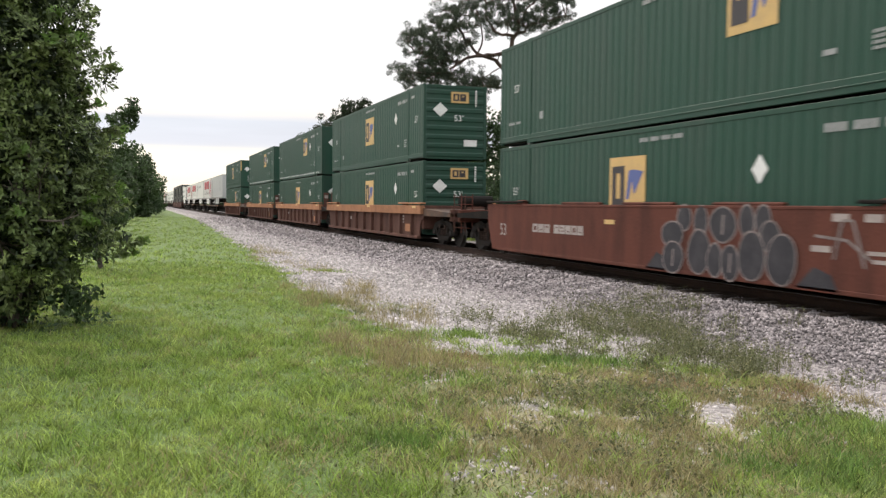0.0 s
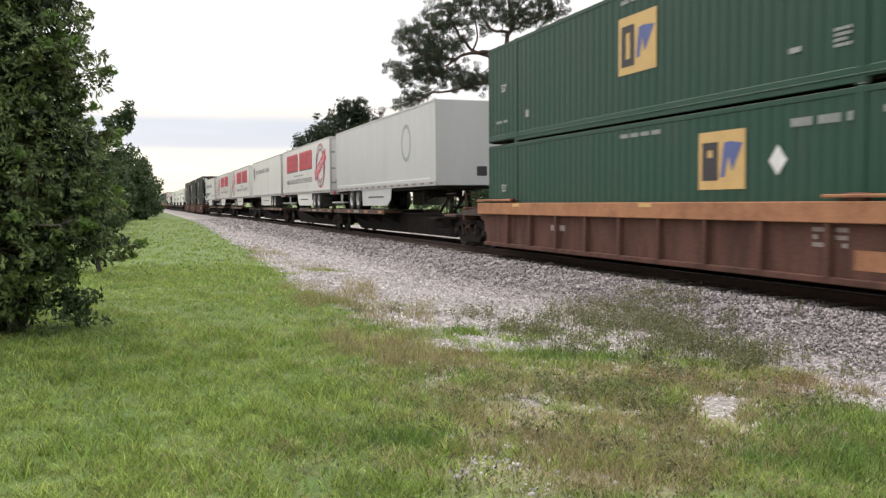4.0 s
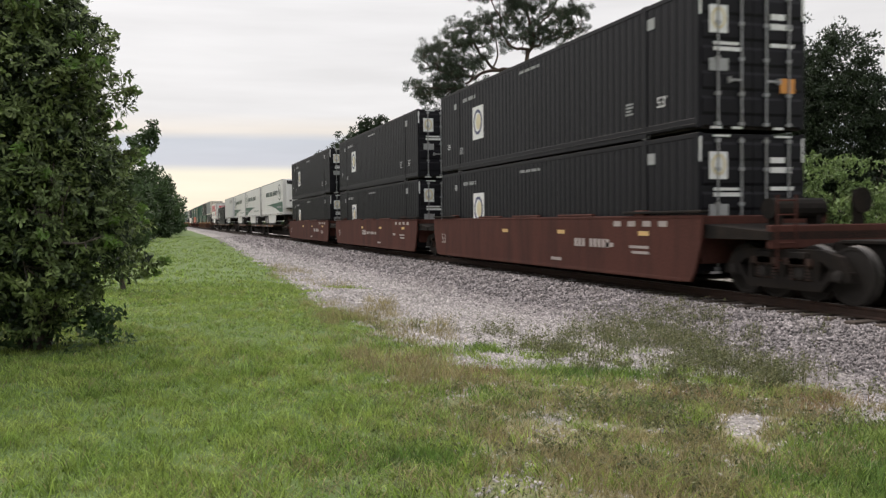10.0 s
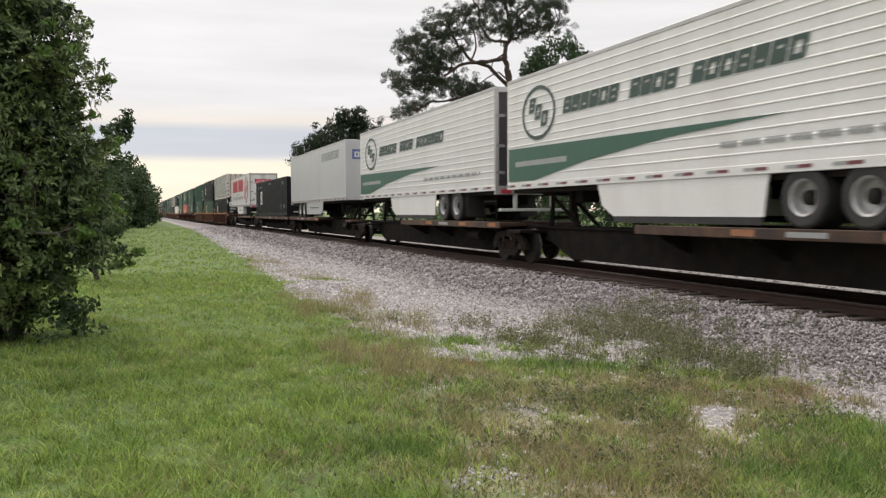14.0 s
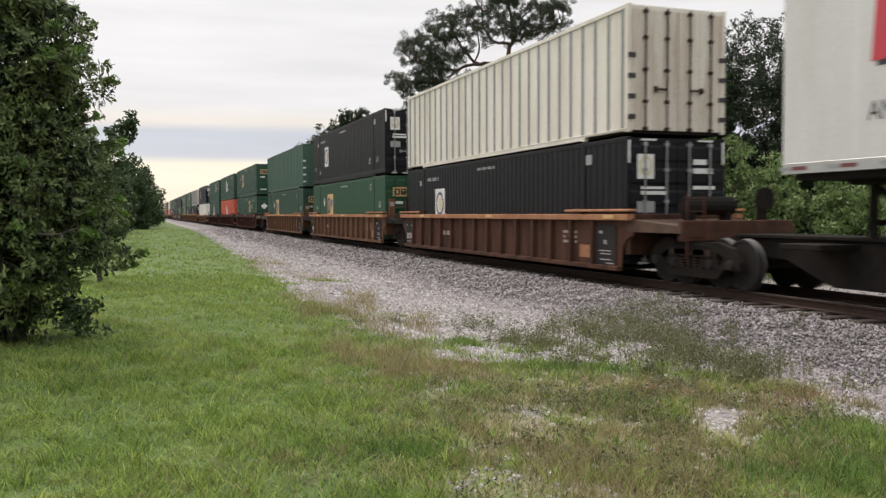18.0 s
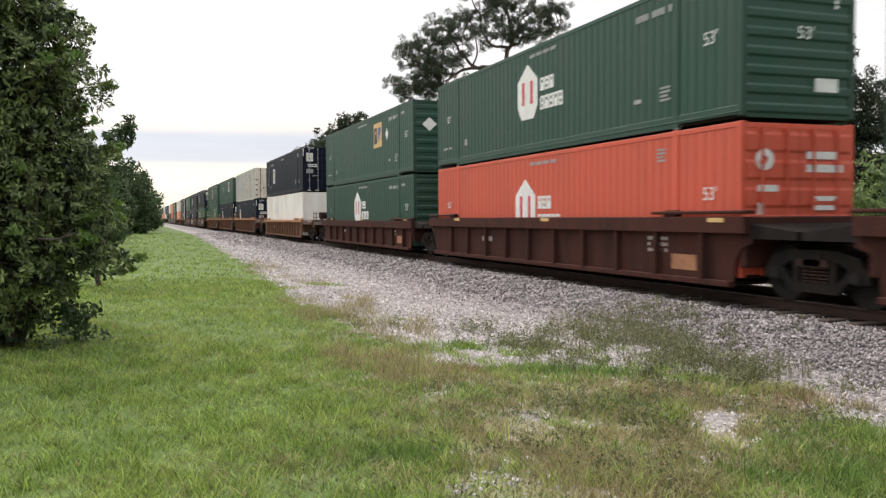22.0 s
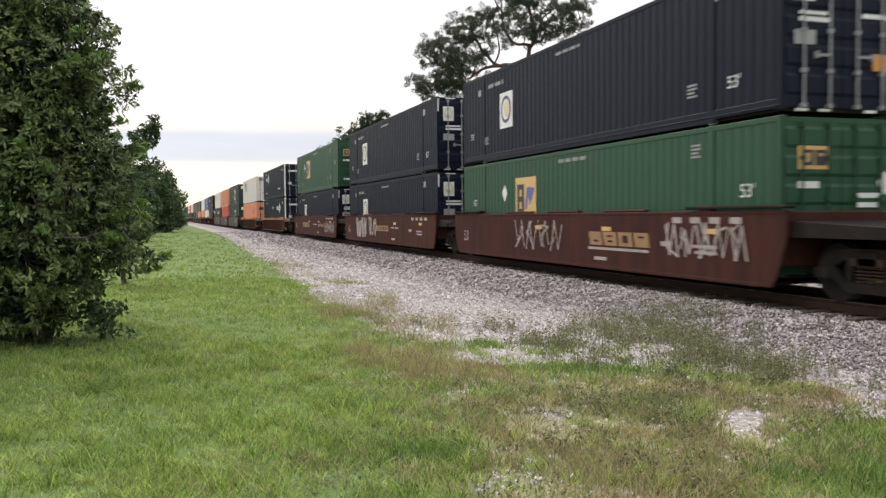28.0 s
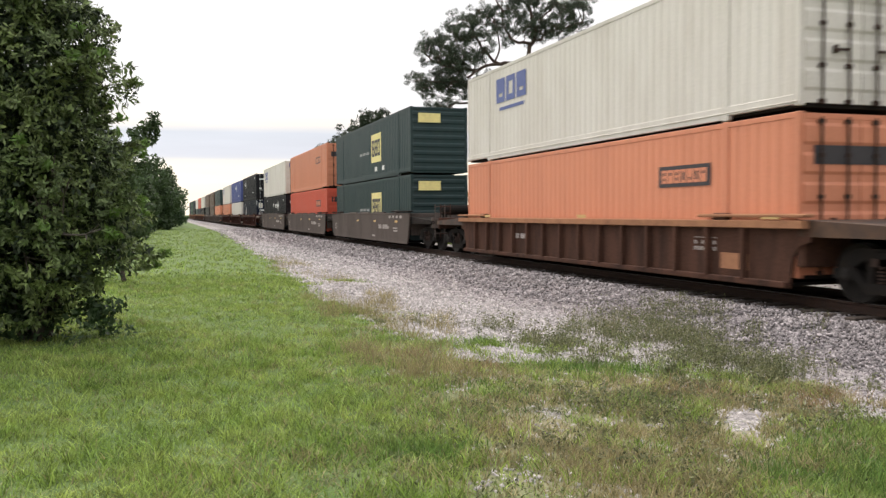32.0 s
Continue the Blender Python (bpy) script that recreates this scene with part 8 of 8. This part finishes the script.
def bubbles():
    """Two rows of upright slate ovals with thin pale outlines, a pale number and a scrawl."""
    out = []
    ovals = [(9.45, 1.26, 0.22, 0.25), (9.97, 1.2, 0.19, 0.31), (10.62, 1.18, 0.36, 0.32), (11.27, 1.24, 0.19, 0.28), (11.68, 1.25, 0.2, 0.26),
             (9.08, 0.95, 0.37, 0.25), (9.12, 0.5, 0.34, 0.31), (9.95, 0.62, 0.33, 0.42), (10.42, 0.5, 0.21, 0.31), (10.85, 0.5, 0.24, 0.32), (11.88, 1.0, 0.24, 0.26), (11.42, 0.62, 0.35, 0.42), (12.14, 0.62, 0.35, 0.42)]
    for i, (cu, cz, ru, rz) in enumerate(ovals):
        d = 0.0016 * i
        lump = lambda e: [(cu + (ru + 0.02 - e) * (1 + 0.05 * math.sin(2 * a + i)) * math.cos(a), cz + (rz + 0.02 - e) * (1 + 0.06 * math.sin(a + 1.7 * i)) * math.sin(a)) for a in [2 * math.pi * q / 26 for q in range(26)]]
        out.append(("spray_outline", side_poly(lump(0.0), d, -1.502), SPRAY_FAINT, "pale sprayed outline"))
        out.append(("spray_fill", side_poly(lump(0.032), d + 0.0015, -1.502), SPRAY_DARK, "slate grey sprayed shape"))
        if i in (2, 6, 9):
            out.append(("spray_line", side_poly([(cu - 0.03, cz - rz * 0.6), (cu + 0.02, cz - rz * 0.6), (cu + 0.04, cz + rz * 0.5), (cu - 0.01, cz + rz * 0.5)], d + 0.003, -1.502), SPRAY_FAINT, "pale sprayed stroke"))
    for u in (8.3, 12.6):
        out.append(("spray_fill", side_poly([(u - 0.15, 0.2), (u + 0.75, 0.2), (u + 0.6, 0.45), (u + 0.25, 0.56)], 0.0, -1.502), SPRAY_DARK, "slate grey sprayed shape"))
    out.append(("spray_line", squiggle([(12.85, 1.05), (13.5, 1.0), (13.95, 0.72)], 0.045, -1.502, 0.0), SPRAY_FAINT, "pale sprayed scrawl"))
    out.append(("spray_line", squiggle([(13.25, 0.7), (13.4, 1.3), (13.6, 1.3), (13.85, 0.6)], 0.045, -1.502, 0.006), SPRAY_FAINT, "pale sprayed scrawl"))
    out.append(("name_bar", blocks(3, 2.7, 3.75, 0.78, 1.0, -1.502), SPRAY_PALE, "pale blocks in place of a name"))
    out.append(("name_bar", blocks(5, 3.95, 5.5, 0.78, 1.0, -1.502), SPRAY_PALE, "pale blocks in place of a number"))
    return out


# place of its leading end, upper and lower container: (colour, end, style, mark, mark's place)
E_, S_ = "amber", "square"
STACKS = [
    (7.23, "smooth", CAR_RUST, ("green", "ribs", "waves", E_, 0.68), ("green", "ribs", "waves", E_, 0.435), "joint", "couple", 3.05, 7.34),
    (30.72, "ribbed", CAR_FADED, ("green", "ribs", "waves", E_, 0.505), ("green", "ribs", "waves", E_, 0.505), "couple", "none", 7.34, 2.96),
    (49.79, "ribbed", CAR_FADED, ("green", "flat", "waves", E_, 0.67), ("green", "flat", "waves", E_, 0.5), "joint", "none", 2.96, 2.94),
    (68.90, "ribbed", CAR_FADED, ("green", "flat", "waves", E_, 0.69), ("green", "flat", "waves", E_, 0.49), "joint", "couple", 2.94, 7.5),
    (92.60, "ribbed", CAR_FADED, ("green", "flat", "waves", E_, 0.505), ("green", "flat", "waves", E_, 0.68), "couple", "couple", 7.5, 4.9),
    (227.55, "smooth", CAR_OXIDE, ("black", "doors", "waves", S_, 0.24), ("black", "doors", "waves", S_, 0.24), "couple", "none", 5.17, 3.1),
    (246.85, "smooth", CAR_OXIDE, ("black", "doors", "waves", S_, 0.24), ("black", "doors", "waves", S_, 0.24), "joint", "none", 3.1, 3.2),
    (266.17, "smooth", CAR_OXIDE, ("black", "doors", "waves", S_, 0.24), ("black", "doors", "waves", S_, 0.24), "joint", "couple", 3.2, 5.5),
    (401.42, "ribbed", CAR_BROWN, ("beige", "doors", "posts", "", 0.5), ("black", "doors", "waves", S_, 0.235), "couple", "none", 4.97, 3.39),
    (420.94, "ribbed", CAR_TAN, ("black", "doors", "waves", S_, 0.245), ("grass", "doors", "waves", E_, 0.30), "joint", "none", 3.39, 3.48),
    (440.58, "ribbed", CAR_TAN, ("moss", "doors", "posts", "posts_green", 0.5), ("green", "doors", "waves", E_, 0.32), "joint", "couple", 3.48, 7.13),
    (463.88, "ribbed", CAR_RED, ("green", "doors", "waves", E_, 0.33), ("green", "ribs", "waves", E_, 0.67), "couple", "none", 7.13, 3.08),
    (483.14, "ribbed", CAR_RED, ("green", "ribs", "waves", "hexagon", 0.5), ("red", "doors", "waves", "hexagon_low", 0.49), "joint", "none", 3.08, 2.83),
    (502.20, "ribbed", CAR_RED, ("green", "ribs", "waves", E_, 0.68), ("green", "ribs", "waves", "hexagon", 0.49), "joint", "couple", 2.83, 7.25),
    (525.63, "ribbed", CAR_TAN, ("navy", "doors", "waves", S_, 0.247), ("white", "flat", "shallow", "", 0.5), "couple", "couple", 7.25, 7.09),
    (548.88, "ribbed", CAR_TAN, ("cream", "doors", "posts", "patch", 0.5), ("navy", "doors", "waves", S_, 0.235), "couple", "none", 7.09, 3.23),
    (568.28, "ribbed", CAR_TAN, ("green", "doors", "waves", "amber_pale", 0.72), ("navy", "doors", "waves", S_, 0.235), "joint", "none", 3.23, 3.0),
    (587.44, "ribbed", CAR_TAN, ("green", "ribs", "waves", E_, 0.5), ("grass", "ribs", "waves", E_, 0.67), "joint", "couple", 3.0, 7.3),
    (610.92, "smooth", CAR_RED, ("navy", "doors", "waves", S_, 0.24), ("grass", "doors", "waves", E_, 0.33), "couple", "none", 7.3, 3.01),
    (630.12, "smooth", CAR_RED, ("navy", "doors", "waves", S_, 0.24), ("navy", "doors", "waves", S_, 0.24), "joint", "none", 3.01, 3.33),
    (649.61, "smooth", CAR_RED, ("grass", "doors", "waves", E_, 0.33), ("navy", "doors", "waves", S_, 0.24), "joint", "couple", 3.33, 7.42),
    (673.12, "ribbed", CAR_BROWN, ("navy", "doors", "waves", "star", 0.205), ("navy", "doors", "waves", "star", 0.705), "couple", "couple", 7.42, 7.13),
    (696.35, "ribbed", CAR_BROWN, ("cream", "doors", "waves", "blue_bars", 0.235), ("orange", "doors", "waves", "dark_bars", 0.795), "couple", "couple", 7.13, 7.17),
    (719.66, "smooth", CAR_GREY, ("teal", "ribs", "waves", "yellow_panel", 0.62), ("teal", "ribs", "waves", "yellow_panel", 0.62), "couple", "none", 7.17, 3.2),
    (739.02, "smooth", CAR_GREY, ("orange", "doors", "waves", "dark_bars", 0.8), ("red", "doors", "waves", "dark_bars", 0.8), "joint", "none", 3.2, 3.0),
    (758.2, "smooth", CAR_GREY, ("cream", "doors", "waves", "blue_bars", 0.15), ("black", "doors", "waves", "star", 0.6), "joint", "couple", 3.0, 7.5),
    (781.9, "ribbed", CAR_RED, ("black", "doors", "waves", "star", 0.18), ("navy", "doors", "waves", S_, 0.24), "couple", "none", 7.5, 3.1),
    (801.1, "ribbed", CAR_RED, ("blue", "doors", "waves", "star", 0.5), ("cream", "doors", "waves", "", 0.5), "joint", "none", 3.1, 3.1),
    (820.3, "ribbed", CAR_RED, ("cream", "doors", "waves", "blue_bars", 0.15), ("orange", "doors", "waves", "dark_bars", 0.7), "joint", "couple", 3.1, 7.3),
    (843.8, "ribbed", CAR_GREY, ("teal", "doors", "waves", "", 0.5), ("orange", "doors", "waves", "", 0.7), "couple", "none", 7.3, 3.1),
    (863.0, "ribbed", CAR_GREY, ("brown", "doors", "waves", "", 0.5), ("brown", "doors", "waves", "", 0.7), "joint", "none", 3.1, 3.1),
    (882.2, "ribbed", CAR_GREY, ("brown", "doors", "waves", "", 0.5), ("black", "doors", "waves", "", 0.7), "joint", "couple", 3.1, 7.3),
    (905.7, "ribbed", CAR_BROWN, ("cream", "doors", "waves", "", 0.5), ("black", "doors", "waves", "", 0.7), "couple", "none", 7.3, 3.1),
    (924.9, "ribbed", CAR_BROWN, ("red", "doors", "waves", "", 0.5), ("navy", "doors", "waves", "", 0.7), "joint", "none", 3.1, 3.1),
    (944.1, "ribbed", CAR_BROWN, ("white", "doors", "waves", "", 0.5), ("teal", "doors", "waves", "", 0.7), "joint", "couple", 3.1, 7.3),
    (967.6, "ribbed", CAR_TAN, ("navy", "doors", "waves", "", 0.5), ("black", "doors", "waves", "", 0.7), "couple", "none", 7.3, 3.1),
    (986.8, "ribbed", CAR_TAN, ("green", "doors", "waves", "", 0.5), ("green", "doors", "waves", "", 0.7), "joint", "none", 3.1, 3.1),
    (1006.0, "ribbed", CAR_TAN, ("black", "doors", "waves", "", 0.5), ("navy", "doors", "waves", "", 0.7), "joint", "couple", 3.1, 7.3),
]
SAID = {"green": "dark green", "grass": "bright green", "moss": "faded light green", "black": "black", "navy": "dark navy", "blue": "violet-blue", "teal": "dark teal", "beige": "weathered beige",
        "cream": "cream", "white": "dirty white", "red": "red-orange", "orange": "faded orange", "brown": "dark brown"}
CAR_SAID = {CAR_FADED.name: "faded red-brown", CAR_BROWN.name: "rusty brown", CAR_TAN.name: "faded orange-brown", CAR_RED.name: "oxide red", CAR_OXIDE.name: "dusty oxide-red", CAR_RUST.name: "bright oxide-red", CAR_GREY.name: "grimy grey-brown"}


def build_stacks():
    sprays = {0: bubbles(),
              6: [("name_bar", blocks(3, 6.6, 7.5, 0.76, 1.0, -1.502), SPRAY_PALE, "pale blocks in place of a name"), ("name_bar", dashes(7.6, 0.8, 9.66, 0.93, 12, -1.502), SPRAY_PALE, "pale bars in place of a name")],
              18: [("spray_line", tag(5, 4.95, 8.2, 0.5, 1.32, 4, 0.038, -1.502), SPRAY_PALE, "pale sprayed tag"), ("spray_line", tag(8, 12.9, 15.6, 0.6, 1.3, 5, 0.045, -1.502), SPRAY_PALE, "pale sprayed tag"),
                   ("name_bar", blocks(4, 9.65, 12.4, 0.74, 1.06, -1.502, -0.25), MARK_AMBER, "faded amber blocks in place of a name"), ("name_bar", on_side(9.6, 0.63, 12.3, 0.69, 0, 0.005, -1.502), SPRAY_PALE, "pale stripe")],
              19: [("spray_line", tag(11, 2.6, 5.0, 0.4, 1.4, 4, 0.13, -1.502), SPRAY_PALE, "thick pale sprayed strokes"), ("spray_line", tag(14, 5.4, 7.1, 0.5, 1.42, 2, 0.11, -1.502), SPRAY_PALE, "thick pale sprayed strokes"),
                   ("name_bar", blocks(4, 7.0, 9.4, 0.76, 1.02, -1.502, -0.25), MARK_AMBER, "faded amber blocks in place of a name"), ("name_bar", dashes(9.9, 0.9, 11.2, 0.97, 10, -1.502), SPRAY_PALE, "pale bars in place of a number")],
              21: [("name_bar", blocks(3, 11.5, 12.6, 0.72, 0.98, -1.402), SPRAY_PALE, "pale blocks in place of a name"), ("name_bar", blocks(1, 13.5, 14.3, 0.75, 1.0, -1.402), CHORD_ORANGE, "faded orange block")],
              20: [("spray_line", tag(21, 12.5, 16.0, 0.42, 1.15, 6, 0.042, -1.502), SPRAY_PALE, "pale sprayed tag"), ("name_bar", blocks(4, 3.85, 6.7, 0.74, 1.06, -1.502, -0.25), MARK_AMBER, "faded amber blocks in place of a name"),
                   ("name_bar", dashes(8.2, 0.9, 9.75, 0.98, 11, -1.502), SPRAY_PALE, "pale bars in place of a number"), ("name_bar", dashes(10.25, 0.8, 12.35, 1.0, 11, -1.502), MARK_AMBER, "faded amber bars in place of a number")]}
    for i, (at, shape, col, up, low, lead, trail, ga, gb) in enumerate(STACKS):
        mid = at + HL
        top = 1.50 if shape == "smooth" else 1.33 if i in (13, 14, 21, 22) else 1.45
        chord = CHORD_ORANGE if col in (CAR_BROWN, CAR_TAN, CAR_FADED) else col
        well_car(mid, shape, lead, trail, col, chord, top, ga, gb, CAR_SAID[col.name], sprays.get(i, ()))
        for (colour, end, style, logo, frac), floor in ((low, 0.28), (up, 3.19)):
            trim = PAINT["white"] if logo == "star" and i == 21 else None
            extras = []
            if i in (2, 3) and floor > 1:
                extras = [("reflective_dash", Form().box(-1.301, HL - 0.5 - 0.52 * k - 0.26, 0.15, -1.2955, HL - 0.5 - 0.52 * k, 0.22), MARK_WHITE) for k in range(29)]
            if i == 4 and floor > 1:
                extras = [("edge_strip", Form().box(-1.3, -HL - 0.008, 1.75, -1.2, -HL - 0.002, 2.72), MARK_YELLOW), ("edge_strip", Form().box(1.2, -HL - 0.008, 1.75, 1.3, -HL - 0.002, 2.72), MARK_YELLOW),
                          ("notice_bar", Form().box(0.78, -HL - 0.009, 1.0, 0.9, -HL - 0.003, 2.45), PAINT["brown"])]
            if i == 14:
                extras = [("torn_strip", side_poly([(0.86, 0.85), (1.2, 0.82), (1.88, 2.5), (1.5, 2.56)], 0.003), MARK_BLACK)] if floor > 1 else [("faded_panel", on_side(4.55, 1.5, 5.95, 2.37), FADED_LILAC)]
            container(colour, end, style, logo, frac, SAID[colour], mid, floor, trim, extras)


# place, trailer's skin, rear leads, side, livery, words, reefer, skirt, rear
TRAILERS = [
    (113.65, 4.9, 1.7, (TRAILER_GREY, False, "flat", "grey", "plain grey dry-van", False, "short", "plain"), True, False),
    (131.45, 1.7, 1.2, (TRAILER_WHITE, True, "flat", "red", "white red-lettered", False, "short", "plain"), False, False),
    (148.55, 1.2, 3.2, (TRAILER_WHITE, True, "flat", "round", "plain white refrigerated", False, "long", "plain"), False, True),
    (167.60, 3.2, 2.4, (TRAILER_WHITE, False, "flat", "red", "white red-lettered", False, "short", "plain"), True, False),
    (186.00, 2.4, 4.1, (TRAILER_WHITE, False, "flat", "red", "white red-lettered", False, "short", "plain"), False, False),
    (206.25, 4.1, 5.1, (TRAILER_WHITE, True, "ribbed", "swoosh", "white ribbed green-striped", False, "long", "emblems"), False, True),
    (287.85, 5.5, 1.5, (TRAILER_WHITE, False, "ribbed", "swoosh", "white ribbed green-striped", True, "long", "plain"), True, False),
    (305.55, 1.5, 1.0, (TRAILER_WHITE, True, "ribbed", "swoosh", "white ribbed green-striped", False, "long", "plain"), False, False),
    (322.60, 1.0, 3.0, (TRAILER_WHITE, True, "ribbed", "swoosh", "white ribbed green-striped", False, "long", "open"), False, True),
    (341.75, 3.0, 1.8, (TRAILER_GREY, False, "flat", "blue", "silver-grey smooth", False, "short", "plain"), True, False),
    (359.78, 1.8, 4.5, None, False, False),
    (380.45, 4.5, 4.9, (TRAILER_WHITE, True, "flat", "red", "white red-lettered", False, "short", "plain"), False, True),
]


def build_trailers():
    for at, ga, gb, t, first, last in TRAILERS:
        mid = at + HL
        spine_car(mid, ga, gb, t is None or t[1], last, t is None, first)
        if t:
            trailer(mid, *t)
        else:
            container("black", "flat", "waves", S_, 0.2, "black", mid, 1.175)


build_stacks()
build_trailers()


# ---- what moves ----
RUN_T = [2.0 * k for k in range(17)]
RUN_S = [0.0, 42.31, 84.73, 127.35, 170.16, 213.12, 256.16, 299.21, 342.21, 385.13, 427.94, 470.67, 513.36, 556.05, 598.82, 641.7, 684.69]


def motions():
    """The train runs past towards the camera; every car and load keeps its place in it, and the wheels roll."""
    for ob, place, height in MOVERS:
        walk(ob, [(t, pose(TRACK_X, place - s, RAIL_TOP + height)) for t, s in zip(RUN_T, RUN_S)])
    for w, place, y, z in WHEELSETS:
        t0, t1 = np.interp([place + y - 55, place + y - 2], RUN_S, RUN_T)
        k0, k1 = int(t0 * FPS), int(t1 * FPS)
        rows = [(0.0, pose(0, y, z))] if k0 > 0 else []
        s0 = np.interp(k0 / FPS, RUN_T, RUN_S)
        turn = 0.0
        for k in range(k0, k1 + 1):
            turn = math.degrees((np.interp(k / FPS, RUN_T, RUN_S) - s0) / WHEEL_R)
            rows.append((k / FPS, pose(0, y, z, turn)))
        if k1 < 32 * FPS:
            rows.append((32.0, pose(0, y, z, turn)))
        if len(rows) < 2:
            rows = [(0.0, pose(0, y, z)), (32.0, pose(0, y, z))]
        walk(w, rows)


motions()
